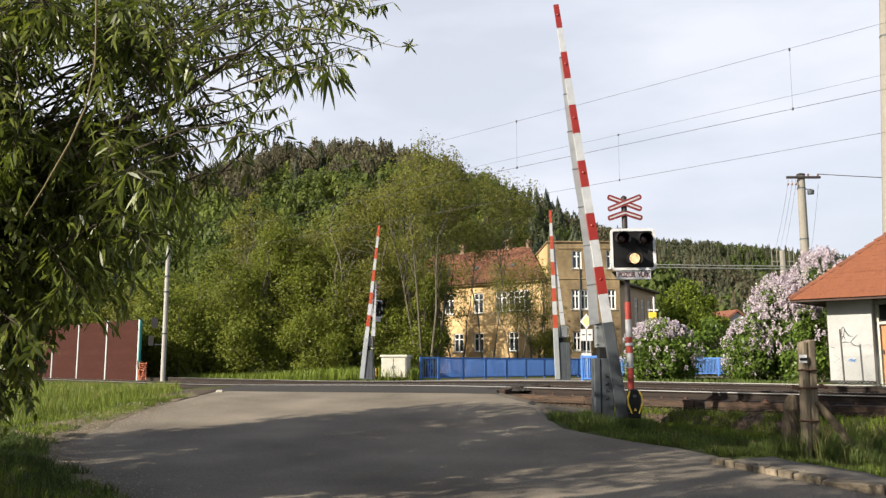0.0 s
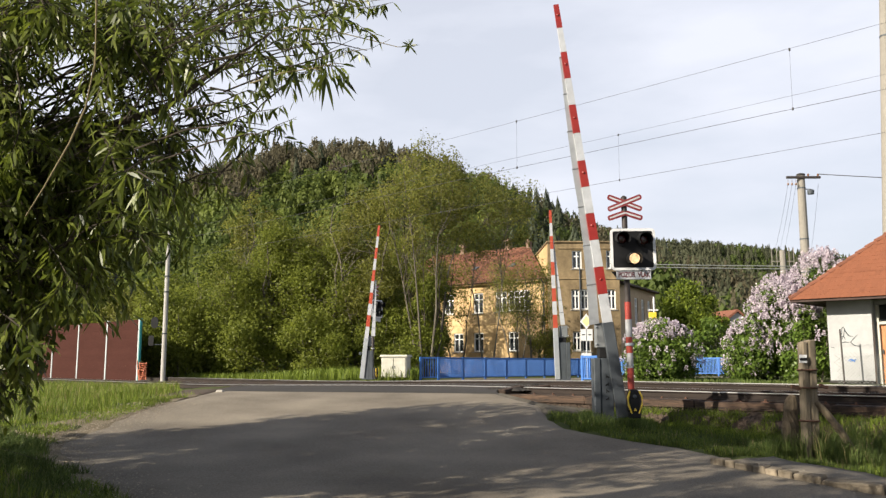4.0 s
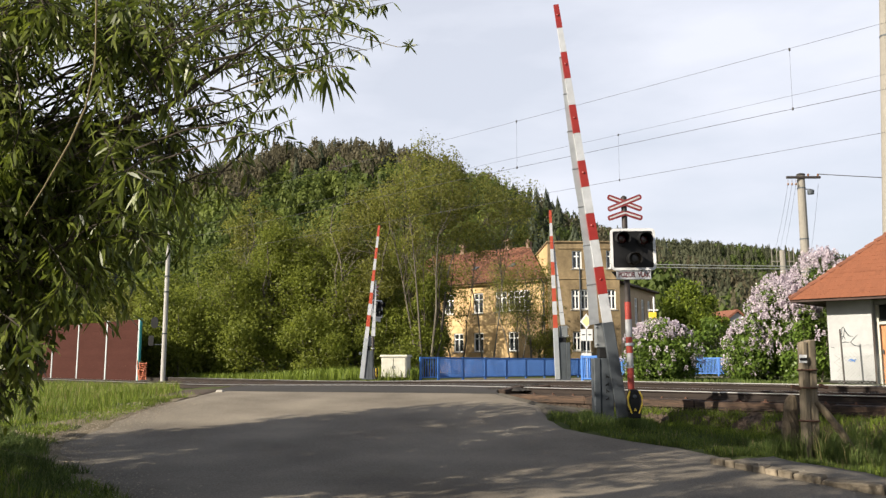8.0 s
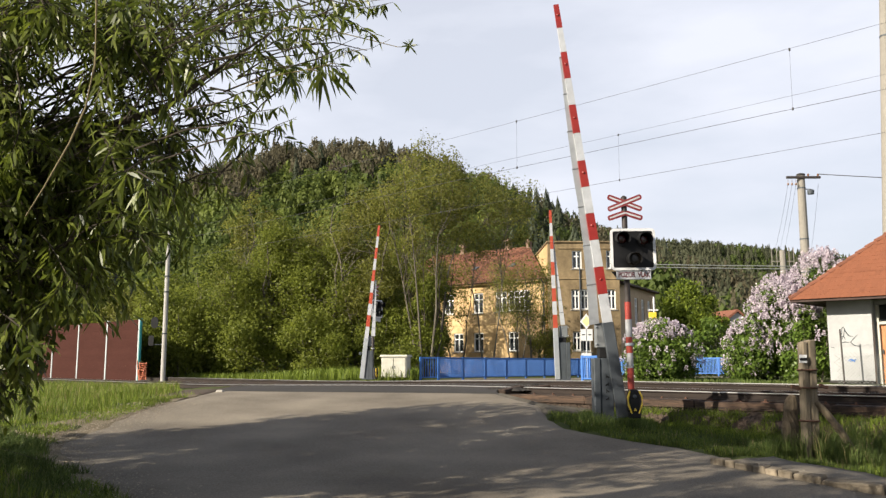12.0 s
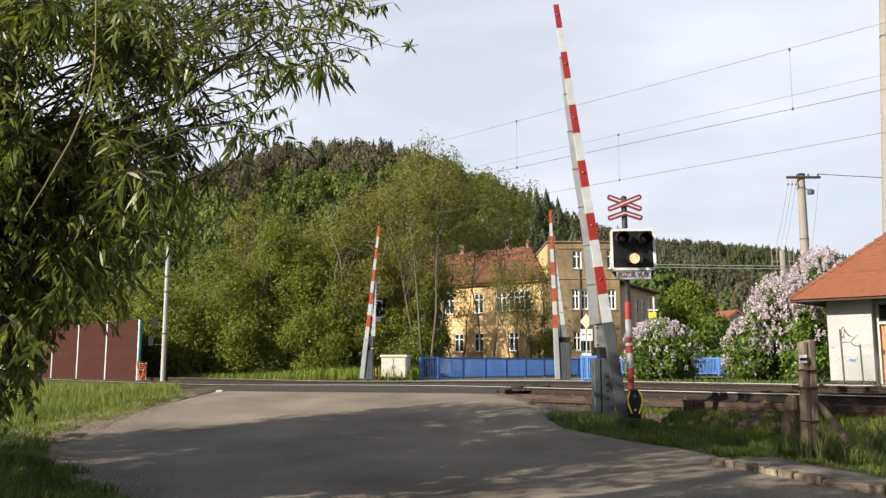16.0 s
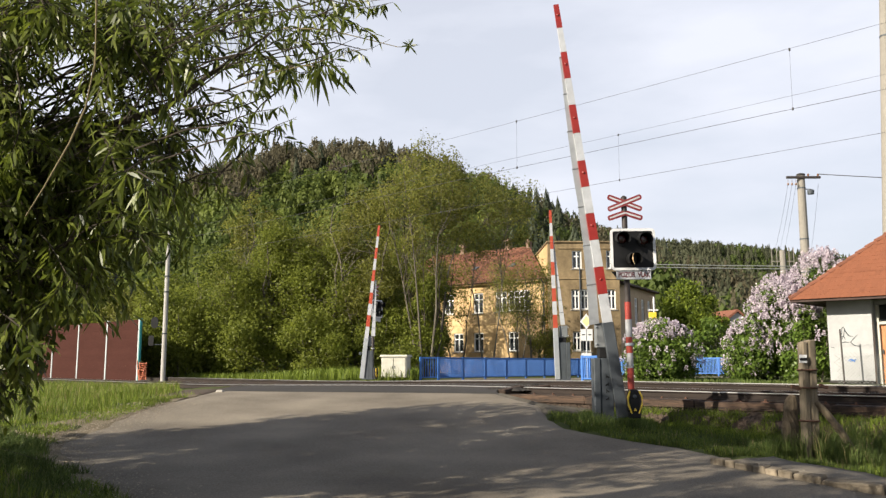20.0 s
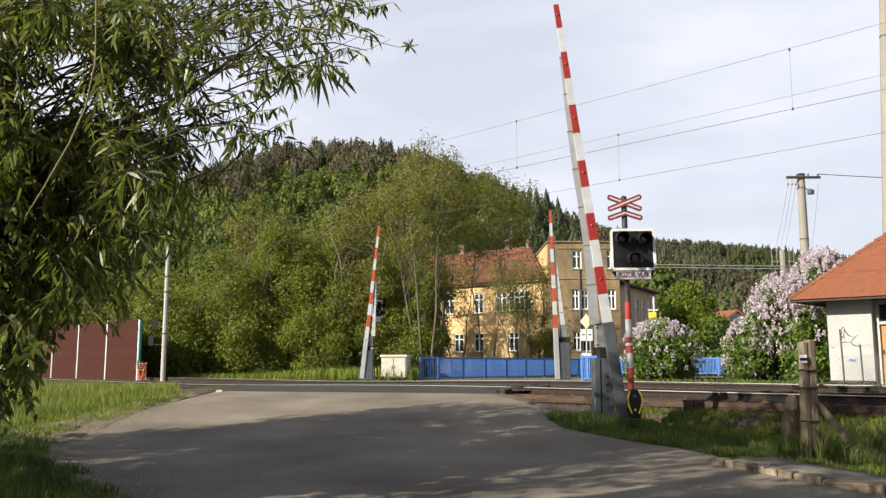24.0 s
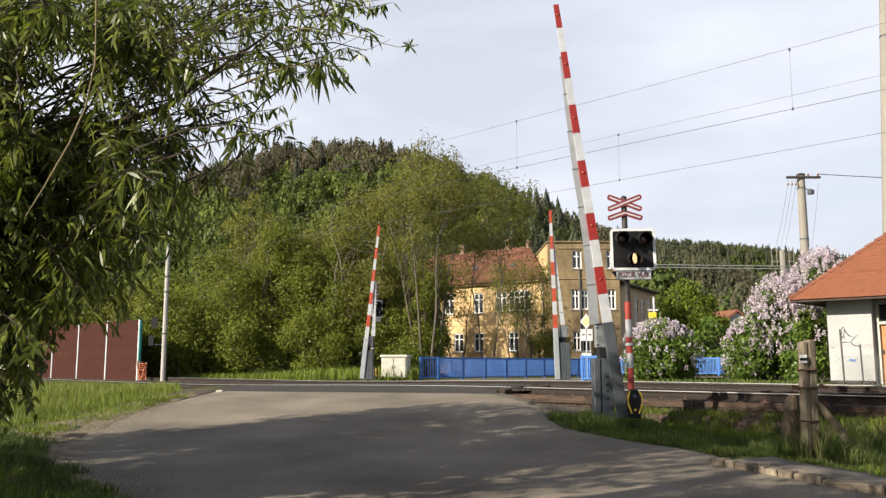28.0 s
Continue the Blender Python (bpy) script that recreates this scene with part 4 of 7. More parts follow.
# ---------------- noise barrier, cabinet, railings, signs ----------------
nb = thing("noise_barrier", Matrix(), "maroon noise barrier panels between pale steel posts beside the track", "noise barrier")
P0 = Vector((-16.1, 45.4, -0.5))
for k in range(9):
    p = P0 + U * 4.0 * k
    bm = bmesh.new()
    box(bm, (0, 0, 1.75), (0.14, 0.16, 3.5), bev=0.01)
    po = part("post", bm, NOISE_POST, nb, "pale steel post")
    po.matrix_basis = pose(p.x, p.y, p.z, 0, 0, math.degrees(math.atan2(U.y, U.x)))
    if k == 0:
        bm = bmesh.new()
        box(bm, (-0.09, 0, 1.75), (0.04, 0.13, 3.48), bev=0.008)
        part("edge_strip", bm, TEAL, po, "teal edge strip")
    if k < 8:
        q = p + U * 2.0
        for j in range(7):
            bm = bmesh.new()
            box(bm, (0, 0, 0.25 + 0.49 * j), (3.78, 0.12, 0.489), bev=0.003)
            pn = part("panel", bm, NOISE_PANEL, nb)
            pn.matrix_basis = pose(q.x, q.y, q.z, 0, 0, math.degrees(math.atan2(U.y, U.x)))
net = thing("barrier_net", pose(-15.38, 44.0, -0.22) @ Matrix.Scale(0.85, 4), "crumpled orange plastic safety net beside the mast", "safety net")
rng = random.Random(8)
for k in range(7):
    bm = bmesh.new()
    tube(bm, [(-0.22 + rng.uniform(-.05, .05) + 0.07 * k, rng.uniform(-.15, .15), 0.0), (-0.22 + 0.07 * k + rng.uniform(-.12, .12), rng.uniform(-.15, .15), 0.55), (-0.22 + 0.07 * k + rng.uniform(-.1, .1), rng.uniform(-.15, .15), rng.uniform(0.8, 1.15))], 0.035, 5)
    part("upright_strand", bm, ORANGE, net)
for k in range(8):
    bm = bmesh.new()
    tube(bm, [(-0.25, rng.uniform(-.1, .1), 0.1 + 0.13 * k), (0.0, rng.uniform(-.1, .1), 0.06 + 0.13 * k), (0.24, rng.uniform(-.1, .1), 0.12 + 0.12 * k)], 0.03, 5)
    part("cross_strand", bm, ORANGE, net)

cabinet = thing("signal_cabinet", pose(-2.2, 40.2, -0.06, 0, 0, -14), "off-white relay cabinet with a lidded top on the grass", "cabinet")
bm = bmesh.new()
box(bm, (0, 0, 0.5), (1.22, 0.7, 0.94), bev=0.02)
part("body", bm, CABINET_WHITE, cabinet)
bm = bmesh.new()
box(bm, (0, 0, 1.02), (1.38, 0.84, 0.10), bev=0.02, top=0.93)
part("lid", bm, CABINET_WHITE, cabinet)
for sx in (-1, 1):
    bm = bmesh.new()
    box(bm, (sx * 0.29, -0.362, 0.5), (0.54, 0.03, 0.84), bev=0.008)
    d = part("door", bm, CABINET_WHITE, cabinet)
    bm = bmesh.new()
    box(bm, (sx * 0.06, -0.385, 0.5), (0.03, 0.03, 0.14), bev=0.006)
    part("handle", bm, STAND_GREY, d)


def railing(m, length, h, gap, label, sheet_back=False):
    t = thing("railing", m, label, "railing", "blue bridge railings")
    n = max(1, round(length / 2.0))
    for k in range(n + 1):
        bm = bmesh.new()
        box(bm, (length * k / n, 0, h / 2), (0.09, 0.09, h + 0.03), bev=0.008)
        part("post", bm, BLUE, t)
    for z, hh in ((h - 0.03, 0.07), (0.12, 0.05)):
        bm = bmesh.new()
        box(bm, (length / 2, 0, z), (length, 0.06, hh), bev=0.006)
        part("rail", bm, BLUE, t)
    bm = bmesh.new()
    box(bm, (0, 0, (h - 0.06 + 0.14) / 2), (0.04, 0.03, h - 0.2))
    bar = part("bar", bm, BLUE, t)
    bar.matrix_basis = pose(gap, 0, 0)
    k = 2
    while k * gap < length - 0.02:
        shared("bar", bar.data, pose(k * gap, 0, 0), t)
        k += 1
    return t


def span(a, b):
    d = Vector(b) - Vector(a)
    return pose(*a, 0, 0, math.degrees(math.atan2(d.y, d.x))), d.length


m, L = span((-1.05, 40.2, -0.15), (-0.24, 40.6, -0.15))
railing(m, L, 1.05, 0.13, "bright blue steel bar railing at the road end")
m, L = span((-0.2, 40.7, -0.18), (9.2, 52.5, -0.22))
railing(m, L, 1.08, 0.085, "long bright blue steel railing of a small bridge")
m, L = span((9.2, 52.5, -0.05), (16.5, 45.5, 0.0))
railing(m, L, 0.98, 0.085, "bright blue railing between the lilac bushes")
m, L = span((4.82, 29.7, -0.03), (5.32, 29.2, -0.03))
railing(m, L, 0.9, 0.078, "short bright blue railing next to the barrier")

prio = thing("road_sign", pose(6.05, 36.0, -0.05), "yellow priority road diamond on a post with white panels", "road sign")
bm = bmesh.new()
tube(bm, [(0, 0.04, 0), (0, 0.04, 2.72)], 0.035, 10)
part("post", bm, GALV, prio)
for w, mt, y in ((0.58, SIGN_WHITE, -0.01), (0.40, PALE_YELLOW, -0.016)):
    bm = bmesh.new()
    prism(bm, [(w / 2 * 0.93, 2.42), (0, 2.42 + w / 2 * 1.1), (-w / 2 * 0.93, 2.42), (0, 2.42 - w / 2 * 1.1)], 0.02, Matrix.Translation((0, y, 0)))
    part("diamond", bm, mt, prio)
for sx in (-1, 1):
    bm = bmesh.new()
    box(bm, (sx * 0.135, 0.0, 1.85), (0.235, 0.02, 0.5), bev=0.006)
    pn = part("panel", bm, SIGN_WHITE, prio, "small white panel")
    bm = bmesh.new()
    box(bm, (sx * 0.135, -0.014, 1.86), (0.13, 0.006, 0.05))
    part("marking_bar", bm, STAND_GREY, pn)
bm = bmesh.new()
box(bm, (-0.02, 0.0, 1.03), (0.42, 0.03, 0.13), bev=0.006)
part("lower_panel", bm, SIGN_WHITE, prio)
ys = thing("road_sign", pose(12.3, 50.0, 0.0), "yellow sign box on a white post behind the lilac", "road sign")
bm = bmesh.new()
tube(bm, [(0.1, 0.06, 0), (0.1, 0.06, 4.5)], 0.05, 8)
part("post", bm, SIGN_WHITE, ys)
bm = bmesh.new()
box(bm, (0.0, 0, 3.25), (0.46, 0.06, 0.7), bev=0.02)
part("panel", bm, YELLOW, ys)
bm = bmesh.new()
box(bm, (0.05, 0.03, 3.72), (0.6, 0.05, 0.08), bev=0.01)
part("bracket", bm, SIGN_WHITE, ys)

# ---------------- kerb and pavement beside the lane ----------------
KERB_LINE = [(3.68, 11.85), (3.9, 11.5), (4.42, 10.78), (5.0, 10.0), (5.72, 9.13), (6.4, 8.3), (7.1, 7.4)]


def kerb_point(d):
    for (x0, y0), (x1, y1) in zip(KERB_LINE, KERB_LINE[1:]):
        q = math.hypot(x1 - x0, y1 - y0)
        if d <= q:
            return x0 + (x1 - x0) * d / q, y0 + (y1 - y0) * d / q, math.degrees(math.atan2(y1 - y0, x1 - x0))
        d -= q
    return x1, y1, math.degrees(math.atan2(y1 - y0, x1 - x0))


def pave_place(d, t):
    x, y, a = kerb_point(d)
    nx_, ny_ = -math.sin(radians(a)), math.cos(radians(a))
    return x + nx_ * (0.1 + 0.95 * t), y + ny_ * (0.1 + 0.95 * t), base_z(x + nx_ * t, y + ny_ * t) + 0.045 + 0.03 * noise.noise(Vector((d * 3, t * 3, 0))) - (0.2 if t in (0, 1) else 0)


pavement = sheet("pavement", list(np.linspace(0.2, 5.6, 28)), [0, 0.04, 0.3, 0.6, 0.95, 1], pave_place, PAVING, "crumbling narrow pavement strip along the lane", "pavement")
d = 0.0
rng = random.Random(12)
while d < 5.4:
    ln = rng.uniform(0.35, 0.75) if d > 1.2 else rng.uniform(0.16, 0.32)
    x, y, a = kerb_point(d + ln / 2)
    bm = bmesh.new()
    box(bm, (0, 0, 0), (ln - 0.012, 0.17, 0.24), bev=0.016)
    bmesh.ops.subdivide_edges(bm, edges=[e for e in bm.edges if e.calc_length() > 0.1], cuts=3, use_grid_fill=True)
    for v in bm.verts:
        v.co += noise.noise_vector(v.co * 8 + Vector((d * 7, 0, 0))) * 0.013
    ks = part("kerb_stone", bm, KERB, pavement)
    ks.matrix_basis = pose(x, y, base_z(x, y) - 0.035, rng.uniform(-5, 5), rng.uniform(-3, 3), a + rng.uniform(-3, 3))
    d += ln

# crumbs of the pavement's worn surface
crumb_rng = np.random.default_rng(19)
V, F = [], []
for k in range(350):
    x, y, a = kerb_point(crumb_rng.uniform(0.1, 5.4))
    w = crumb_rng.uniform(-0.25, 1.0)
    x, y = x - math.sin(radians(a)) * w, y + math.cos(radians(a)) * w
    sz = crumb_rng.uniform(0.004, 0.011)
    V.append(np.array([(1, 0, 0), (0, 1, 0), (-1, 0, 0), (0, -1, 0), (0.1, 0.1, 0.8)]) * sz * crumb_rng.uniform(0.6, 1.4, 3) + np.array([x, y, base_z(x, y) + (0.052 if w > 0.1 else 0.004)]))
    F.append(np.array([(0, 1, 4), (1, 2, 4), (2, 3, 4), (3, 0, 4)]) + 5 * k)
tagged(mass("pavement_crumbs", np.concatenate(V), np.concatenate(F), PALE_GRAVEL), "crumbled grit on the pavement strip", "gravel", kind="stuff")

# old split wooden posts in the grass
def old_post(m, h, w, label, lean=0):
    t = thing("wooden_post", m, label, "post", "old fence posts")
    for sx, ww, hh, mt in ((-0.27, 0.44, h * 0.985, OLD_WOOD), (0.23, 0.535, h, OLD_WOOD)):
        bm = bmesh.new()
        box(bm, (sx * w, 0, hh / 2 - 0.15), (ww * w, w * 0.9, hh + 0.3), bev=0.02, top=0.95)
        for v in bm.verts:
            v.co.x += rng.uniform(-.008, .008)
            v.co.z += rng.uniform(-.01, .01)
        part("half_log", bm, mt, t)
    return t


wp = old_post(pose(5.39, 12.75, -0.85, 0, 0.5, 4), 1.80, 0.215, "split grey wooden fence post bound with wire")
for z in (1.36, 1.10, 0.62):
    bm = bmesh.new()
    lathe(bm, [(0.138, -0.012), (0.150, 0.0), (0.138, 0.012)], 12, Matrix.Translation((0, 0, z)) @ Matrix.Diagonal((1, 1.05, 1, 1)))
    part("wire_binding", bm, RUST, wp)
bm = bmesh.new()
box(bm, (-0.115, -0.125, 1.52), (0.115, 0.012, 0.12), bev=0.003)
mk = part("marker_plate", bm, SIGN_WHITE, wp, "small white trail marker with a dark stripe")
bm = bmesh.new()
box(bm, (-0.115, -0.134, 1.515), (0.112, 0.006, 0.042))
part("marker_stripe", bm, BLACK, mk)
for z, x in ((1.1, -0.21), (1.12, 0.21)):
    bm = bmesh.new()
    box(bm, (x, -0.05, z), (0.16, 0.03, 0.05), rot=Euler((0, 0.2, 0.3)).to_matrix())
    part("iron_strap", bm, RUST, wp)
brace = thing("brace_post", pose(5.56, 12.66, -0.01), "slanting weathered brace leaning on the fence post", "post")
bm = bmesh.new()
tube(bm, [(-0.09, 0.03, 0.05), (0.02, -0.02, -0.08), (0.19, -0.12, -0.36), (0.33, -0.2, -0.66), (0.42, -0.25, -0.90)], [0.045, 0.052, 0.056, 0.055, 0.05], 9)
part("pole", bm, SHADED_WOOD, brace)
stump = thing("post_stump", pose(5.17, 12.98, -0.88, 0, 2, 0), "short rotten post stump in the grass", "post")
bm = bmesh.new()
tube(bm, [(0, 0, -0.1), (0.01, 0, 0.3), (0.0, 0, 0.55), (0.02, 0, 0.8), (0.035, 0, 0.92), (0.06, 0.0, 1.0)], [0.13, 0.125, 0.125, 0.11, 0.09, 0.05], 11)
for v in bm.verts:
    v.co += noise.noise_vector(Vector((v.co.x * 8, v.co.y * 8, v.co.z * 2))) * 0.03
part("stump", bm, SHADED_WOOD, stump)


# ---------------- houses ----------------
def window(parent, w, h, x, y, z, label="", sashes=2, transom=True, sill=True, shutter=False):
    """A casement window set into a wall that faces -y. x, z: its centre; y: the wall's face."""
    bm = bmesh.new()
    fw = 0.09
    box(bm, (-w / 2 + fw / 2, 0, 0), (fw, 0.12, h))
    box(bm, (w / 2 - fw / 2, 0, 0), (fw, 0.12, h))
    box(bm, (0, 0, h / 2 - fw / 2), (w - 2 * fw, 0.12, fw))
    box(bm, (0, 0, -h / 2 + fw / 2), (w - 2 * fw, 0.12, fw))
    fr = part("window", bm, FRAME_WHITE, parent, label or "white casement window")
    fr.matrix_basis = pose(x, y + 0.03, z)
    tz = h * 0.18
    cols = [-w / 2 + fw + (w - 2 * fw) * k / sashes for k in range(sashes + 1)]
    rows = [-h / 2 + fw, tz, h / 2 - fw] if transom else [-h / 2 + fw, h / 2 - fw]
    for c in cols[1:-1]:
        bm = bmesh.new()
        box(bm, (c, -0.01, 0), (0.085, 0.1, h - 2 * fw))
        part("mullion", bm, FRAME_WHITE, fr)
    if transom:
        bm = bmesh.new()
        box(bm, (0, -0.015, tz), (w - 2 * fw, 0.1, 0.085))
        part("transom", bm, FRAME_WHITE, fr)
    for c0, c1 in zip(cols, cols[1:]):
        for r0, r1 in zip(rows, rows[1:]):
            bm = bmesh.new()
            box(bm, ((c0 + c1) / 2, 0.02, (r0 + r1) / 2), (c1 - c0, 0.015, r1 - r0))
            part("pane", bm, GLASS, fr)
    if sill:
        bm = bmesh.new()
        box(bm, (0, -0.12, -h / 2 - 0.05), (w + 0.24, 0.26, 0.07), bev=0.01)
        part("sill", bm, CONCRETE, fr)
    if shutter:
        bm = bmesh.new()
        box(bm, (-w / 2 - 0.42, -0.05, 0), (0.78, 0.05, h), bev=0.01)
        part("shutter", bm, GREY_RENDER, fr, "grey folded shutter")
    return fr


def wall_with_holes(bm, x0, x1, z0, z1, holes, thick):
    """One wall from y = 0 back to thick, its holes (x0, x1, z0, z1) cut through."""
    xs = sorted({x0, x1, *[h[0] for h in holes], *[h[1] for h in holes]})
    zs = sorted({z0, z1, *[h[2] for h in holes], *[h[3] for h in holes]})
    nxs, nzs = len(xs) - 1, len(zs) - 1

    def solid(i, j):
        if not (0 <= i < nxs and 0 <= j < nzs):
            return False
        mx, mz = (xs[i] + xs[i + 1]) / 2, (zs[j] + zs[j + 1]) / 2
        return not any(h[0] < mx < h[1] and h[2] < mz < h[3] for h in holes)

    V = {}

    def v(i, j, back):
        if (i, j, back) not in V:
            V[i, j, back] = bm.verts.new((xs[i], thick if back else 0.0, zs[j]))
        return V[i, j, back]

    for i in range(nxs):
        for j in range(nzs):
            if not solid(i, j):
                continue
            bm.faces.new((v(i, j, 0), v(i + 1, j, 0), v(i + 1, j + 1, 0), v(i, j + 1, 0)))
            bm.faces.new((v(i, j, 1), v(i, j + 1, 1), v(i + 1, j + 1, 1), v(i + 1, j, 1)))
            for di, dj, a, b in ((-1, 0, (i, j), (i, j + 1)), (1, 0, (i + 1, j), (i + 1, j + 1)), (0, -1, (i, j), (i + 1, j)), (0, 1, (i, j + 1), (i + 1, j + 1))):
                if not solid(i + di, j + dj):
                    bm.faces.new((v(*a, 0), v(*b, 0), v(*b, 1), v(*a, 1)))
    return bm


def block_wall(parent, c, s, material):
    return part("wall", box(bmesh.new(), c, s), material, parent)


def tiles(parent, corner, ex, ey, nx_, ny_, material, lift=0.03, keep=None):
    """Rows of curved pantiles on a slope: corner at the eave, ex along it, ey up it (whole vectors); one mesh shared by all."""
    ex, ey = Vector(ex), Vector(ey)
    tw, th = ex.length / nx_, ey.length / ny_
    up = ex.cross(ey).normalized()
    bm = bmesh.new()
    lo, hi = [], []
    for k in range(5):
        t = k / 4
        rise = 0.014 * tw / 0.3 * math.sin(math.pi * t)
        lo.append(bm.verts.new(((t - 0.5) * tw * 1.02, 0, rise + 0.005)))
        hi.append(bm.verts.new(((t - 0.5) * tw * 1.02, th * 1.12, rise)))
    under = [bm.verts.new(((t - 0.5) * tw * 1.02, 0, 0.0)) for t in (0, 1)]
    for k in range(4):
        bm.faces.new((lo[k], lo[k + 1], hi[k + 1], hi[k]))
    bm.faces.new((under[0], under[1], lo[4], lo[3], lo[2], lo[1], lo[0]))
    me = bpy.data.meshes.new("tile")
    bm.to_mesh(me)
    bm.free()
    me.materials.append(material)
    rot = Matrix((ex.normalized(), ey.normalized(), up)).transposed().to_4x4()
    rng = random.Random(4)
    for j in range(ny_):
        for i in range(nx_):
            u, v = (i + 0.5) / nx_, j / ny_
            if keep and not keep(u, v):
                continue
            p = Vector(corner) + ex * u + ey * v + up * (lift + rng.uniform(-.003, .003))
            shared("tile", me, Matrix.Translation(p) @ rot @ pose(0, 0, 0, rng.uniform(-.4, .4), rng.uniform(-.6, .6), rng.uniform(-.6, .6)), parent)


def chimney(parent, x, y, z, w, h):
    bm = bmesh.new()
    box(bm, (x, y, z + h / 2), (w, w, h), bev=0.02)
    box(bm, (x, y, z + h - 0.12), (w + 0.14, w + 0.14, 0.12), bev=0.02)
    box(bm, (x, y, z + h + 0.08), (w * 0.5, w * 0.5, 0.2))
    return part("chimney", bm, BRICK, parent, "brick chimney")


house = thing("house", pose(8.03, 66.4, 0, 0, 0, -39.5), "two-storey ochre house with an old red tiled roof", "house")
LW = [(-6.61, 5.57, 1.0, 1.69), (-4.28, 5.60, 1.13, 1.65), (-8.71, 2.34, 1.04, 1.58), (-6.61, 2.36, 1.0, 1.55), (-3.11, 2.37, 0.99, 1.54), (-9.75, 5.59, 1.06, 1.69), (-10.79, 2.33, 1.01, 1.61), (-12.9, 5.59, 1.0, 1.69), (-12.9, 2.33, 1.0, 1.6)]
WIDE = (-2.55, 5.61, 2.13, 1.63)
bm = bmesh.new()
wall_with_holes(bm, -18.0, 0.0, -0.3, 7.05, [(x - w / 2, x + w / 2, z - h / 2, z + h / 2) for x, z, w, h in LW + [WIDE]], 0.35)
wall = part("wall", bm, OCHRE, house, "sunlit ochre render")
block_wall(house, (-17.85, 8.1, 3.35), (0.3, 15.5, 7.3), OCHRE)
block_wall(house, (-15.2, 15.7, 3.35), (5.0, 0.3, 7.3), OCHRE)
for k, (x, z, w, h) in enumerate(LW):
    window(house, w, h, x, 0.12, z, shutter=(k == 4))
window(house, WIDE[2], WIDE[3], WIDE[0], 0.12, WIDE[1], "wide white window with greenish panes", sashes=4)
bm = bmesh.new()
box(bm, (-9.0, -0.03, 1.12), (17.9, 0.06, 0.10), bev=0.01)
box(bm, (-9.0, -0.03, 3.80), (17.9, 0.06, 0.12), bev=0.02)
part("string_course", bm, OCHRE, house)
bm = bmesh.new()
box(bm, (-9.0, -0.2, 7.12), (18.2, 0.4, 0.16), bev=0.03)
part("cornice", bm, OCHRE, house)
bm = bmesh.new()
tube(bm, [(-18.3, -0.52, 7.18), (0.3, -0.52, 7.22)], 0.07, 8)
part("gutter", bm, RUST, house)
bm = bmesh.new()
tube(bm, [(-0.12, -0.45, 7.15), (-0.12, -0.12, 6.8), (-0.12, -0.1, 0.1)], 0.05, 8)
part("downpipe", bm, STAND_GREY, house)
# the roof's end runs against the taller block, skew to the ridge
RUN, RISE = 8.56, 3.9
bm = bmesh.new()
c = [bm.verts.new(v) for v in ((-18.3, -0.5, 7.2), (0.3, -0.5, 7.2), (-6.75, 8.06, 7.2 + RISE), (-18.3, 8.06, 7.2 + RISE), (-13.6, 16.4, 7.2), (-18.3, 16.4, 7.2))]
for q in ((0, 1, 2, 3), (3, 2, 4, 5), (0, 3, 5), (1, 4, 2), (0, 5, 4, 1)):
    bm.faces.new([c[i] for i in q])
roof = part("roof", bm, ROOF_TILE, house, "old red tiled roof")
HV, HF = [], []
hr = np.random.default_rng(6)
SL = math.hypot(RUN, RISE)
su = np.array([0, RUN, RISE]) / SL
sn = np.array([0, -RISE, RUN]) / SL
for j in range(32):
    for i in range(73):
        x = -18.3 + 0.25 * i + 0.02
        if x + 0.23 > 0.3 - 0.824 * 0.29 * j * RUN / SL - 0.1:
            continue
        q = np.array([x, -0.55, 7.18]) + su * (0.29 * j) + sn * (0.02 + hr.uniform(-0.008, 0.01))
        k = len(HV)
        HV += [q + sn * 0.05, q + np.array([0.115, 0, 0]) + sn * 0.085, q + np.array([0.23, 0, 0]) + sn * 0.05, q + su * 0.31 + np.array([0.23, 0, 0]), q + su * 0.31 + np.array([0.115, 0, 0]) + sn * 0.035, q + su * 0.31, q, q + np.array([0.23, 0, 0])]
        HF += [(k, k + 1, k + 4, k + 5), (k + 1, k + 2, k + 3, k + 4), (k + 6, k + 7, k + 2, k + 1), (k + 6, k + 1, k, k)]
HF = [f if f[2] != f[3] else (f[0], f[1], f[2], f[0] + 1) for f in HF]
HF = [f for f in HF if len(set(f)) == 4]
tagged(mass("tiling", np.array(HV), np.array(HF), ROOF_OLD, roof), kind="stuff")
bm = bmesh.new()
tube(bm, [(-18.3, 8.06, 7.23 + RISE), (-6.8, 8.06, 7.23 + RISE)], 0.11, 8)
part("ridge", bm, ROOF_OLD, roof)
chimney(house, -14.5, 8.06, 10.8, 0.42, 1.25)
chimney(house, -9.15, 8.06, 10.8, 0.5, 1.25)
chimney(house, -6.9, 8.06, 10.8, 0.42, 0.9)
for x, up in ((-9.2, 0.42), (-5.2, 0.42), (-13.0, 0.42)):
    bm = bmesh.new()
    box(bm, (0, 0, 0.06), (0.5, 0.7, 0.1), bev=0.01)
    sk = part("skylight", bm, STAND_GREY, roof)
    sk.matrix_basis = pose(x, -0.5 + RUN * up, 7.24 + RISE * up, math.degrees(math.atan2(RISE, RUN)), 0, 0)

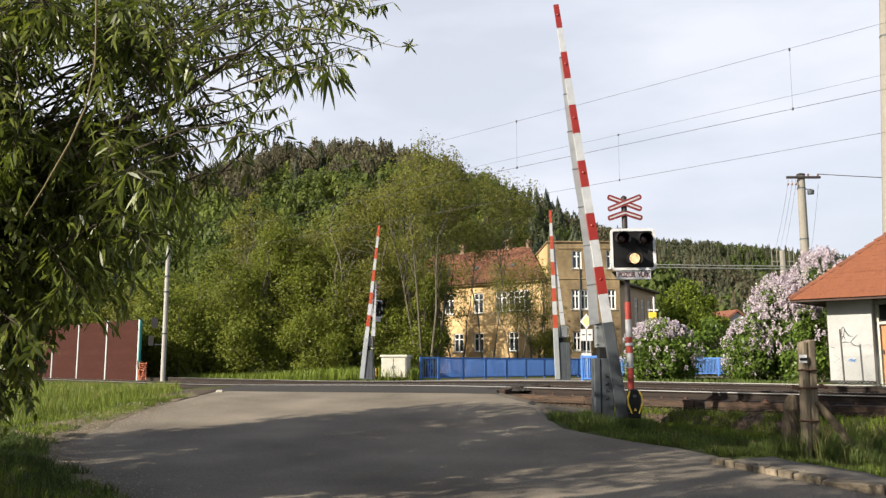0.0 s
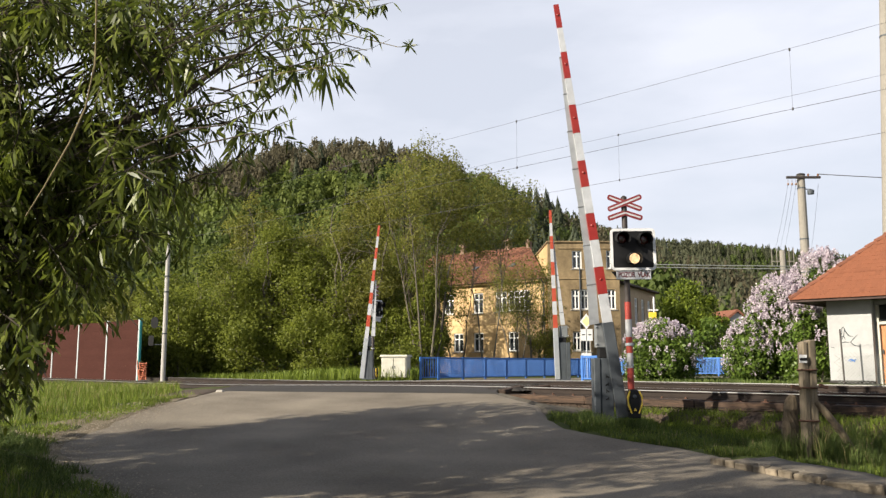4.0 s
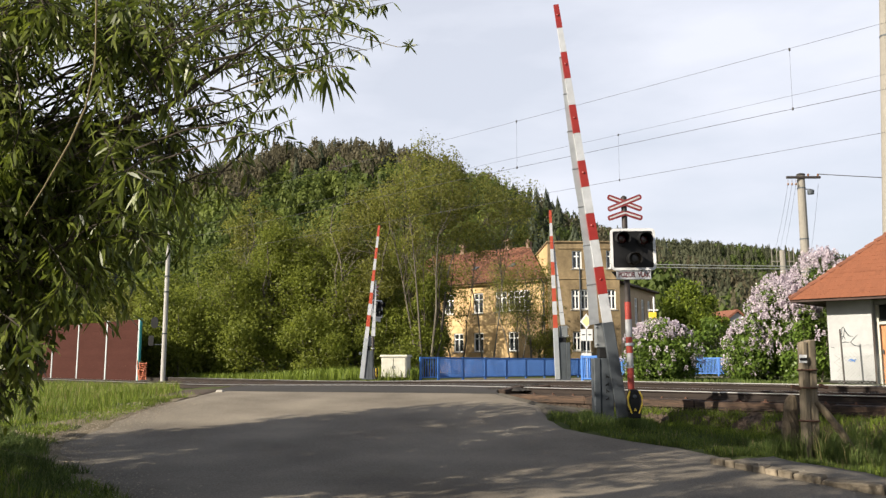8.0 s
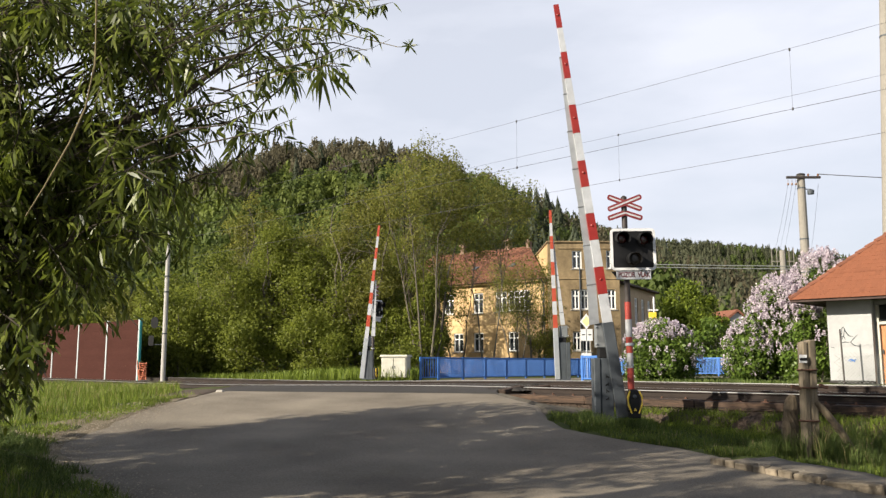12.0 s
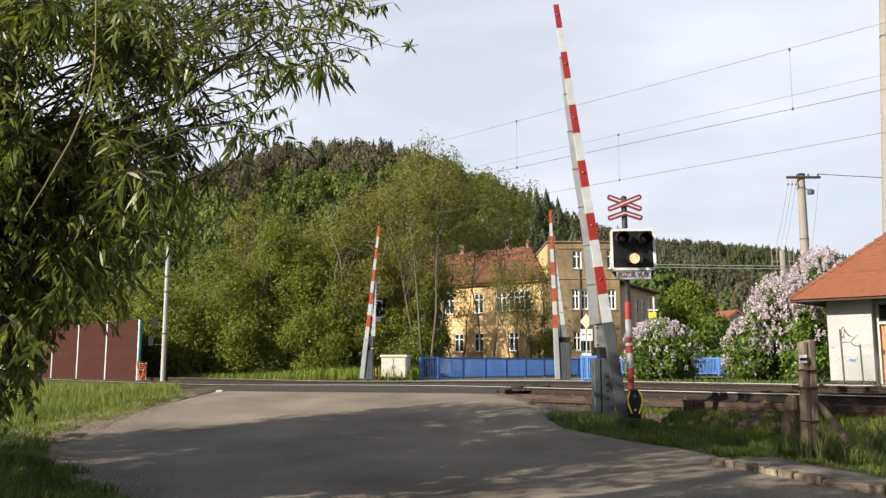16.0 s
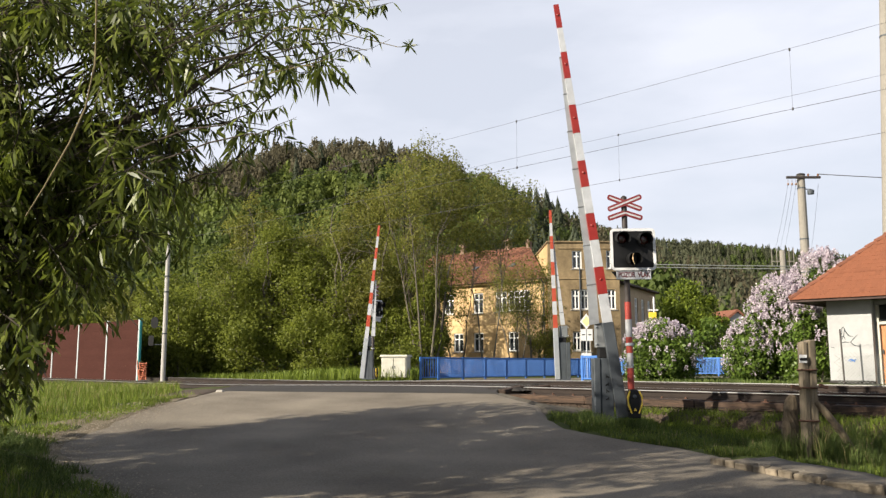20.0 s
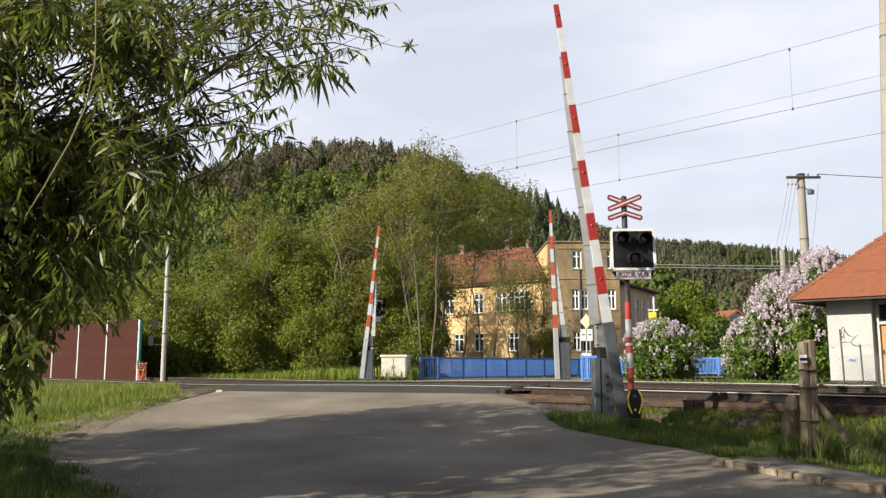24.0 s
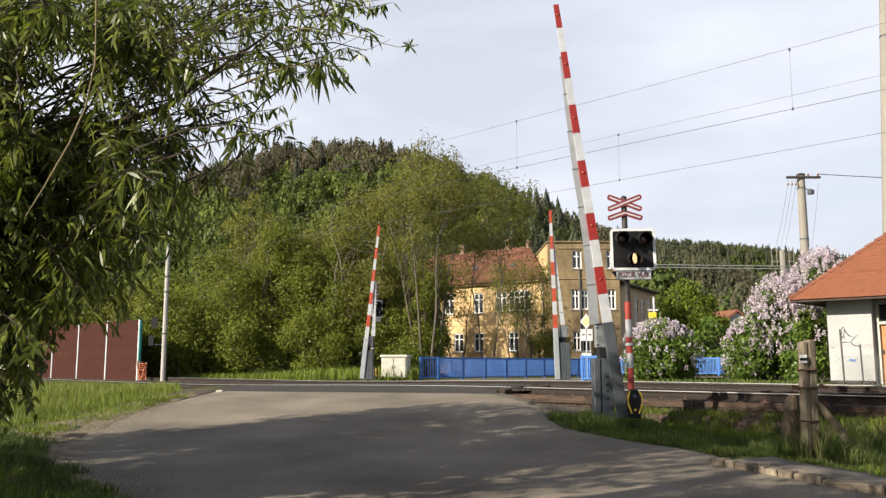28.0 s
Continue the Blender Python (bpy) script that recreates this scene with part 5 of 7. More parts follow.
block = thing("house", pose(0, 66, 0), "three-storey ochre house block, front darkened for soot and weak sun, with a flat parapet", "house")
RW = [(10.46, 8.67, 0.76, 1.42), (10.29, 5.55, 0.62, 1.55), (11.0, 5.55, 0.62, 1.55), (10.35, 2.33, 0.62, 1.45), (11.1, 2.25, 0.64, 1.45), (13.1, 5.55, 0.66, 1.55), (13.1, 8.67, 0.7, 1.42)]
bm = bmesh.new()
wall_with_holes(bm, 8.2, 13.75, -0.3, 10.0, [(x - w / 2, x + w / 2, z - h / 2, z + h / 2) for x, z, w, h in RW], 0.4)
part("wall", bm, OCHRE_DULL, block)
# Left wall keeps the brighter ochre: its sunlit look put into the colour.
block_wall(block, (8.4, 4.95, 4.85), (0.4, 9.08, 10.3), OCHRE)
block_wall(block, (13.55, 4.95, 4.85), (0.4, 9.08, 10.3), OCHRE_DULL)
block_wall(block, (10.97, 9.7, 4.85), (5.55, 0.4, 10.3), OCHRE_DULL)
for x, z, w, h in RW:
    window(block, w, h, x, 0.14, z)
bm = bmesh.new()
box(bm, (11.1, -0.03, 9.55), (4.2, 0.06, 0.12), bev=0.02)
box(bm, (10.97, -0.03, 7.15), (5.5, 0.06, 0.10), bev=0.02)
box(bm, (10.97, 4.9, 10.06), (5.75, 10.05, 0.13), bev=0.02)
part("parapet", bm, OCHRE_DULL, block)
bm = bmesh.new()
box(bm, (10.97, 4.9, 9.85), (4.7, 8.9, 0.12))
part("flat_roof", bm, GREY_RENDER, block)
bm = bmesh.new()
tube(bm, [(10.65, -0.07, 9.3), (10.65, -0.07, 0.1)], 0.045, 8)
part("downpipe", bm, STAND_GREY, block)
for z in (8.3, 6.0, 3.6, 1.5):
    bm = bmesh.new()
    lathe(bm, [(0.06, -0.03), (0.08, 0), (0.06, 0.03)], 8, Matrix.Translation((10.65, -0.07, z)) @ Matrix.Scale(0.75, 4))
    part("pipe_clip", bm, GALV, block)

wing = thing("house", pose(13.8, 67.0, 0, 0, 0, 62), "grey-brown side wing with tall shuttered windows under deep eaves", "house")
WW = [(3.2 + 2.1 * k, 5.0, 1.0, 2.2) for k in range(4)] + [(3.2 + 2.1 * k, 1.9, 1.0, 1.7) for k in range(4)]
bm = bmesh.new()
wall_with_holes(bm, 0.0, 11.8, -0.3, 7.0, [(x - w / 2, x + w / 2, z - h / 2, z + h / 2) for x, z, w, h in WW], 0.35)
part("wall", bm, GREY_RENDER, wing)
block_wall(wing, (11.65, 3.42, 3.35), (0.3, 6.1, 7.3), GREY_RENDER)
for x, z, w, h in WW:
    window(wing, w, h, x, 0.12, z, sill=False)
bm = bmesh.new()
prism(bm, [(-0.55, 7.0), (3.2, 8.3), (7.2, 7.0), (7.2, 6.9), (-0.55, 6.88)], 12.3, pose(-0.3, 0, 0, 0, 0, 90) @ pose(0, -12.3, 0))
part("roof", bm, FASCIA, wing, "low roof with deep brown eaves")

# gatehouse
gate = thing("gatehouse", pose(11.74, 26.06, 0, 0, 0, -42), "small white gatehouse with a terracotta hipped roof", "house")
bm = bmesh.new()
wall_with_holes(bm, 0.0, 1.26, -0.2, 2.62, [], 0.28)
block_wall(gate, (0.14, 3.2, 1.21), (0.28, 5.83, 2.82), PLASTER_WHITE)
block_wall(gate, (8.4, 3.2, 1.21), (0.28, 5.83, 2.82), PLASTER_WHITE)
block_wall(gate, (4.27, 6.26, 1.21), (8.54, 0.28, 2.82), PLASTER_WHITE)
part("wall", bm, PLASTER_WHITE, gate, "white plastered wall with faint scribbles")
bm = bmesh.new()
wall_with_holes(bm, 1.0, 8.26, -0.2, 2.62, [(1.32, 2.32, -0.2, 2.35)], 0.2)
fr2 = part("porch_wall", bm, PLASTER_WHITE, gate)
fr2.matrix_basis = pose(0, 0.284, 0)
bm = bmesh.new()
box(bm, (0.05, 0, 1.08), (0.08, 0.16, 2.5))
box(bm, (1.0, 0, 1.08), (0.08, 0.16, 2.5))
box(bm, (0.52, 0, 1.80), (0.87, 0.16, 0.08))
fr = part("door_frame", bm, CABINET_WHITE, gate, "cream door frame")
fr.matrix_basis = pose(1.30, 0.33, 0)
bm = bmesh.new()
box(bm, (0.52, 0.04, 0.80), (0.86, 0.05, 1.9), bev=0.01)
for zz in (0.35, 1.2):
    box(bm, (0.52, 0.01, zz), (0.6, 0.03, 0.62), bev=0.012)
dr = part("door", bm, DOOR_WOOD, gate, "orange-brown wooden door")
dr.matrix_basis = pose(1.30, 0.33, 0)
bm = bmesh.new()
box(bm, (0.14, -0.02, 0.95), (0.03, 0.06, 0.13), bev=0.006)
part("handle", bm, STAND_GREY, dr)
bm = bmesh.new()
box(bm, (0.52, 0.03, 2.08), (0.86, 0.02, 0.46))
dp = part("fanlight", bm, GLASS, gate, "dark fanlight above the door")
dp.matrix_basis = pose(1.30, 0.33, 0)
bm = bmesh.new()
box(bm, (0.63, -0.03, 0.06), (1.3, 0.08, 0.09), bev=0.01)
box(bm, (0.63, -0.05, -0.06), (1.34, 0.12, 0.10), bev=0.01)
part("plinth", bm, SOOT, gate)
STROKES = (((0.39, 1.43), (0.41, 1.66), (0.45, 1.70), (0.49, 1.63), (0.45, 1.46), (0.37, 1.28)), ((0.45, 1.70), (0.52, 1.54), (0.59, 1.43), (0.70, 1.41)), ((0.34, 1.36), (0.40, 1.41), (0.45, 1.41), (0.49, 1.32)),
           ((0.38, 1.22), (0.48, 1.25), (0.59, 1.23)), ((0.83, 1.45), (0.72, 1.34), (0.63, 1.24), (0.72, 1.15), (0.89, 1.10)), ((0.06, 1.09), (0.17, 1.08)))
for pts in STROKES:
    bm = bmesh.new()
    tube(bm, [(x, -0.003, z) for x, z in pts], [0.007] + [0.014] * (len(pts) - 2) + [0.006], 5)
    part("scribble", bm, STAND_GREY, gate, "dark grey paint scribble")
for pts in (((0.54, 0.69), (0.62, 0.74), (0.70, 0.69), (0.76, 0.73)), ((0.58, 0.66), (0.66, 0.70), (0.72, 0.66))):
    bm = bmesh.new()
    tube(bm, [(x, -0.003, z) for x, z in pts], [0.012, 0.02, 0.02, 0.01][:len(pts)], 5)
    part("scribble", bm, BLUE, gate, "blue paint scribble")
# hipped roof: eaves at 2.55 m, ridge at 5.6 m
E0, E1, F0, F1, EZ, RZ = -0.8, 9.3, -0.8, 7.2, 2.52, 6.1
R0, R1, RY = 3.2, 5.3, 3.2
bm = bmesh.new()
c = [bm.verts.new(v) for v in ((E0, F0, EZ), (E1, F0, EZ), (E1, F1, EZ), (E0, F1, EZ), (R0, RY, RZ), (R1, RY, RZ))]
for q in ((0, 1, 5, 4), (1, 2, 5), (2, 3, 4, 5), (3, 0, 4), (3, 2, 1, 0)):
    bm.faces.new([c[i] for i in q])
groof = part("roof", bm, ROOF_ORANGE, gate, "terracotta tiled hipped roof")
bm = bmesh.new()
box(bm, ((E0 + E1) / 2, F0 + 0.02, EZ - 0.02), (E1 - E0, 0.05, 0.09))
box(bm, (E0 + 0.02, (F0 + F1) / 2, EZ - 0.02), (0.05, F1 - F0, 0.09))
part("fascia", bm, FASCIA, gate)
# Soffit in the dark fascia brown: shade under the eaves as colour.
bm = bmesh.new()
box(bm, ((E0 + E1) / 2, (F0 + F1) / 2, EZ - 0.02), (E1 - E0 - 0.1, F1 - F0 - 0.1, 0.03))
part("soffit", bm, FASCIA, gate)
n = 18
for k in range(n):
    a = Vector((E0, F0, EZ)).lerp(Vector((R0, RY, RZ)), k / n)
    b = Vector((E0, F0, EZ)).lerp(Vector((R0, RY, RZ)), (k + 1.12) / n)
    part("hip_tile", tube(bmesh.new(), [a + Vector((0, 0, 0.05)), b + Vector((0, 0, 0.02))], [0.085, 0.07], 8), ROOF_TILE, groof)
SLOPE = Vector((0, RY - F0, RZ - EZ))
tiles(groof, (E0, F0 - 0.05, EZ), (6.6, 0, 0), SLOPE, 44, 27, ROOF_ORANGE, 0.012, keep=lambda u, v: u * 6.6 > v * (R0 - E0) + 0.05)
mesh_fence = thing("wire_fence", pose(11.45, 25.1, -0.05, 0, 0, -42), "sagging chain-link fence on thin iron stakes", "fence")
for x in (0.25, 3.0):
    bm = bmesh.new()
    tube(bm, [(x, 0, -0.2), (x - 0.05, 0, 1.65 if x < 1 else 1.1)], 0.025, 6)
    part("stake", bm, DARK_POST, mesh_fence)
bm = bmesh.new()
for k in range(-9, 34):
    for sgn in (-1, 1):
        x0 = 0.11 * k
        x1 = x0 + sgn * 1.0
        pts = []
        for t in np.linspace(0, 1, 5):
            pts.append((x0 + (x1 - x0) * t + (0 if sgn > 0 else 1.0), 0.01 * math.sin(9 * t + k), 1.0 * t * (0.92 + 0.06 * math.sin(k * 0.35))))
        pts = [q for q in pts if -0.05 < q[0] < 3.7]
        if len(pts) > 1:
            tube(bm, pts, 0.0045, 3, cap=False)
part("mesh", bm, PALE_CABLE, mesh_fence, "galvanised chain-link mesh")
shed = thing("shed", pose(28.3, 82, -0.35, 0, 0, 10), "small white gabled house with a brown roof among the bushes", "house")
bm = bmesh.new()
prism(bm, [(-2.2, 0), (2.2, 0), (2.2, 4.2), (0, 5.9), (-2.2, 4.2)], 6)
part("wall", bm, PLASTER_WHITE, shed)
bm = bmesh.new()
prism(bm, [(-2.6, 3.95), (0, 5.92), (2.6, 3.95), (2.75, 4.1), (0, 6.15), (-2.75, 4.1)], 6.4, Matrix.Translation((0, -0.2, 0)))
part("roof", bm, ROOF_TILE, shed)


# ---------------- trees and bushes ----------------
def tree(name, x, y, label, h, spread, leaf, leaf_size, n_clumps, per_clump, seed, trunks=1, crown_from=0.25, bark=BARK_PALE, clump_r=0.9, squash=1.0, droop=0.2, thin_top=0.0, category="tree", trunk_r=None, depth=None, split=False, layered=0.5):
    """A trunk, limbs that reach every clump, and a crown of single leaves gathered in clumps."""
    rng = np.random.default_rng(seed)
    z0 = base_z(x, y) - 0.05
    t = thing(name, pose(x, y, z0), label, category)
    depth = depth or spread
    cs = []
    while len(cs) < n_clumps:
        v = rng.uniform(-1, 1, 3)
        r = np.linalg.norm(v)
        if not 0.25 < r < 1:
            continue
        zc = h * (crown_from + (1 - crown_from) * (v[2] * 0.5 + 0.5))
        k = 1.0 - 0.35 * max(0, v[2]) ** 2
        cs.append((v[0] * spread * k, v[1] * depth * k, zc))
    cs = np.array(cs)
    tr = trunk_r or h * 0.016
    tops = []
    for k in range(trunks):
        bm = bmesh.new()
        a = 2 * math.pi * k / trunks + seed
        off = 0.0 if trunks == 1 else 0.35
        lean = 0.05 if trunks == 1 else 0.16
        pts, rr = [], []
        for q in range(7):
            f = q / 6
            pts.append((math.cos(a) * (off + lean * h * f) + rng.normal() * 0.02 * h * f, math.sin(a) * (off + lean * h * f) + rng.normal() * 0.02 * h * f, h * 0.86 * f - 0.1 * (q == 0)))
            rr.append(tr * (1 - 0.82 * f) * (1.25 if q == 0 else 1))
        tube(bm, pts, rr, 8)
        part("trunk", bm, bark, t)
        tops.append(pts)
    bm = bmesh.new()
    for c in cs:
        if split:
            bm = bmesh.new()
        pts = tops[int(rng.integers(trunks))]
        at = min(5.6, max(0.5, 6 * (c[2] / (h * 0.86)) * rng.uniform(0.5, 0.88)))
        base = Vector(pts[int(at)]).lerp(Vector(pts[int(at) + 1]), at % 1)
        k = tr * (1 - 0.12 * at)
        mid = base.lerp(Vector(c), 0.5) + Vector((0, 0, 0.03 * h * rng.uniform(-0.6, 0.6))) + Vector(rng.normal(size=3)) * 0.02 * h
        late = base.lerp(Vector(c), 0.8) + Vector(rng.normal(size=3)) * 0.018 * h
        tube(bm, [base, mid, late, Vector(c)], [k * 0.36, k * 0.22, k * 0.12, k * 0.05], 5, cap=False)
        for _ in range(3):
            e = Vector(c) + Vector(rng.normal(size=3)) * clump_r * 0.9
            tube(bm, [mid.lerp(Vector(c), 0.7), e], [tr * 0.09, tr * 0.03], 3, cap=False)
        if split:
            part("limb", bm, bark, t)
    if not split:
        part("brushwood", bm, bark, t)
    P, Q = [], []
    for c in cs:
        m = per_clump
        if thin_top:
            m = max(2, int(m * (1 - thin_top * max(0.0, (c[2] / h - 0.55) / 0.45))))
        g = rng.normal(size=(m, 3))
        g *= (rng.uniform(0.15, 1, m) ** 0.5 / np.linalg.norm(g, axis=1))[:, None]
        P.append(c + g * clump_r * rng.uniform(0.7, 1.35) * np.array([1, 1, squash]))
        away = g + 0.5 * (c - np.array([0, 0, h * 0.55])) / max(spread, 1.0) + np.array([0, 0, 0.25])
        Q.append(away / np.linalg.norm(away, axis=1)[:, None])
    P, Q = np.concatenate(P), np.concatenate(Q)
    Q, P = Q[P[:, 2] > 0.05], P[P[:, 2] > 0.05]
    V, F = quads(P, leaf_size, rng, 0.6, droop, Q, layered)
    mass("crown", V, F, leaf, t)
    return t


# thicket behind the far road
for k, (x, y, h, sp, nc, lf) in enumerate(((-13.6, 52, 7.4, 2.6, 46, BUSH_LEAF), (-10.2, 53.5, 9.4, 2.9, 56, BUSH_LEAF), (-7.0, 52, 8.6, 2.5, 50, BUSH_LEAF), (-4.4, 53, 7.6, 2.3, 44, BUSH_LEAF), (-17.0, 55, 5.2, 2.6, 36, BUSH_LEAF), (-20.5, 57, 5.2, 3.0, 34, THIN_LEAF), (-12.0, 49.8, 3.6, 2.4, 30, BUSH_LEAF), (-7.6, 49.6, 3.4, 2.4, 30, BUSH_LEAF), (-3.6, 50.4, 4.0, 1.9, 26, BUSH_LEAF), (-16.7, 49.8, 5.0, 1.5, 30, BUSH_LEAF), (-15.1, 49.2, 4.3, 1.1, 22, BUSH_LEAF))):
    tree("hazel_bush", x, y, "dense olive-green hazel thicket in spring leaf" if h > 5 else "low hazel shrub at the foot of the thicket", h, sp, lf, 0.15, int(nc * 1.35), 470, 20 + k, trunks=3, crown_from=0.02, clump_r=1.0, category="bush")
# thin-leaved trees before the ochre house
tree("alder_tree", -4.6, 51, "tall slender alder with thin yellow-green leaves", 12.2, 2.3, THIN_LEAF, 0.14, 70, 300, 41, trunks=3, crown_from=0.22, clump_r=0.85, thin_top=0.45, trunk_r=0.13, split=True)
tree("alder_tree", -1.0, 49.5, "tall alder with several grey stems and thin leaves", 13.9, 3.4, THIN_LEAF, 0.14, 84, 195, 42, trunks=6, crown_from=0.46, clump_r=0.85, thin_top=0.35, trunk_r=0.075, split=True)
tree("alder_tree", 2.7, 51.5, "slender alder leaning before the ochre house", 12.9, 3.2, THIN_LEAF, 0.14, 66, 165, 43, trunks=2, crown_from=0.56, clump_r=0.85, thin_top=0.35, trunk_r=0.055, split=True)
tree("alder_tree", -8.2, 56, "alder rising from the thicket", 10.0, 2.6, THIN_LEAF, 0.165, 60, 280, 44, trunks=2, crown_from=0.3, clump_r=0.95, thin_top=0.4, trunk_r=0.13)
tree("alder_tree", 6.2, 58, "thin young alder before the house wall", 8.6, 1.7, THIN_LEAF, 0.15, 34, 95, 45, trunks=2, crown_from=0.15, clump_r=0.7, thin_top=0.5, trunk_r=0.08, split=True)
tree("alder_tree", -0.85, 50.2, "dark alder thicket of many thin stems before the house", 9.0, 1.25, BUSH_LEAF, 0.13, 84, 300, 52, trunks=9, crown_from=0.06, clump_r=0.55, thin_top=2.0, trunk_r=0.06, split=True, bark=BARK)
# mostly hidden; added for the dappled shade on the house wall
tree("alder_tree", -3.0, 65.0, "tall alder beside the house that dapples its wall", 12.5, 2.4, THIN_LEAF, 0.17, 44, 90, 57, trunks=2, crown_from=0.25, clump_r=0.75, trunk_r=0.1)
tree("alder_tree", 1.0, 64.0, "slim alder close to the house wall", 9.0, 1.7, THIN_LEAF, 0.14, 30, 110, 54, trunks=2, crown_from=0.45, clump_r=0.6, trunk_r=0.07)
tree("alder_tree", 5.2, 60.5, "thin alder veiling the house wall with yellow-green leaves", 8.6, 2.8, THIN_LEAF, 0.12, 60, 100, 55, trunks=3, crown_from=0.36, clump_r=0.8, trunk_r=0.06)
# hidden behind the thicket; added to shade the lower house front
tree("alder_tree", -3.2, 60.6, "leafy alder whose shade lies on the house front", 9.8, 1.9, BUSH_LEAF, 0.15, 50, 190, 59, trunks=2, crown_from=0.4, clump_r=0.7, trunk_r=0.08)
tree("shrub", -2.0, 47.5, "dark shrub behind the blue railing", 2.2, 1.1, BUSH_LEAF, 0.15, 20, 130, 46, trunks=3, crown_from=0.05, clump_r=0.5, category="bush")
tree("alder_tree", -0.9, 62.5, "low alder whose shade falls on the house wall", 6.6, 1.5, BUSH_LEAF, 0.15, 46, 170, 58, trunks=3, crown_from=0.1, clump_r=0.6, trunk_r=0.06)
tree("shrub", 7.2, 58, "grey-green shrub by the house corner", 3.5, 1.5, THIN_LEAF, 0.15, 26, 150, 47, trunks=3, crown_from=0.05, clump_r=0.5, category="bush")
# the next two stand mostly hidden, added to dapple the house with shade
tree("alder_tree", -7.5, 63.5, "thin alder whose branches dapple the house wall", 11.5, 2.6, THIN_LEAF, 0.22, 44, 110, 48, trunks=2, crown_from=0.2, clump_r=0.8, trunk_r=0.1)
tree("alder_tree", -14.0, 61.0, "thin tall alder added beside the house for its shade", 13.5, 2.6, THIN_LEAF, 0.22, 44, 110, 49, trunks=2, crown_from=0.3, clump_r=0.8, trunk_r=0.1)
tree("hazel_bush", -1.3, 55.0, "dark hazel bush at the foot of the house", 4.6, 1.4, BUSH_LEAF, 0.16, 44, 300, 56, trunks=4, crown_from=0.03, clump_r=0.7, category="bush")
# fresh green round tree and dark hedge
tree("maple_tree", 17.6, 60, "round fresh-green maple in full leaf", 6.5, 2.2, GREEN_LEAF, 0.20, 64, 300, 51, crown_from=0.22, clump_r=0.75)
for k, (x, h) in enumerate(((17.2, 3.6), (20.0, 2.6), (22.4, 2.3), (15.0, 3.0), (25.0, 3.0))):
    tree("hedge_bush", x, 56 + k * 0.4, "dark green hedge bush behind the railing", h, 1.6, LILAC_LEAF, 0.2, 24, 170, 60 + k, trunks=3, crown_from=0.03, clump_r=0.6, category="bush")
# trees behind the left verge
for k, (x, y, h, sp) in enumerate(((-25, 60, 8, 3.6), (-31, 66, 10, 4.0), (-21.5, 64, 6.5, 3.2), (-37, 74, 13, 4.5), (-26, 80, 8.5, 3.6), (-15, 74, 11, 4.0), (-12, 88, 15, 4.0), (-6, 96, 15, 4.0))):
    tree("alder_tree", x, y, "leafy alder beyond the tracks", h, sp, THIN_LEAF if k % 2 else BUSH_LEAF, 0.32, 44, 170, 71 + k, trunks=2, crown_from=0.08, clump_r=1.25)


def lilac(x, y, label, h, spread, seed, n_clumps, blooms, only_top=0.3):
    t = tree("lilac_bush", x, y, label, h, spread, LILAC_LEAF, 0.115, n_clumps, 310, seed, trunks=4, crown_from=0.02, clump_r=0.42, category="bush", trunk_r=0.035)
    rng = np.random.default_rng(seed + 1)
    V, C = [], 0
    pts = []
    while len(pts) < blooms:
        v = rng.normal(size=3)
        v /= np.linalg.norm(v)
        if v[1] > 0.45 or v[2] < -0.75:
            continue
        if v[2] < only_top and rng.uniform() < 0.85:
            continue
        r = rng.uniform(0.92, 1.10)
        pts.append((v[0] * spread * r * (1 - 0.2 * max(0, v[2])) * 1.12, v[1] * spread * r, h * (0.5 + 0.52 * v[2] * r)))
    for k, p in enumerate(pts):
        up = np.array([p[0] * 0.35, p[1] * 0.35, 1.0])
        up /= np.linalg.norm(up)
        L = rng.uniform(0.15, 0.28)
        f = rng.uniform(0, 1, 34)
        rad = 0.068 * (1 - 0.75 * f) + 0.008
        a = rng.uniform(0, 6.28, 34)
        e1 = np.cross(up, [0.3, 1, 0.1])
        e1 /= np.linalg.norm(e1)
        e2 = np.cross(up, e1)
        V.append(np.array(p) + up * (f * L)[:, None] + e1 * (rad * np.cos(a))[:, None] + e2 * (rad * np.sin(a))[:, None])
    V, F = quads(np.concatenate(V), 0.05, rng, 0.95)
    mass("blossom", V, F, LILAC_FLOWER, t, "pale pink lilac blossom")
    return t


lilac(7.48, 29.3, "rounded lilac bush with pale pink blossom by the tracks", 1.92, 1.16, 81, 50, 230, 0.5)
lilac(10.2, 28.6, "broad lilac bush in pale blossom beside the railway", 1.95, 0.72, 83, 34, 150, 0.05)
lilac(11.35, 28.6, "tall lilac thick with pale pink blossom", 3.3, 1.1, 85, 70, 520, 0.22)
lilac(14.75, 33.0, "tall lilac behind the gatehouse in pale blossom", 4.75, 1.45, 87, 60, 480, 0.1)
lilac(11.75, 27.6, "low green lilac shrub next to the gatehouse wall", 2.1, 0.7, 89, 26, 16, 0.3)


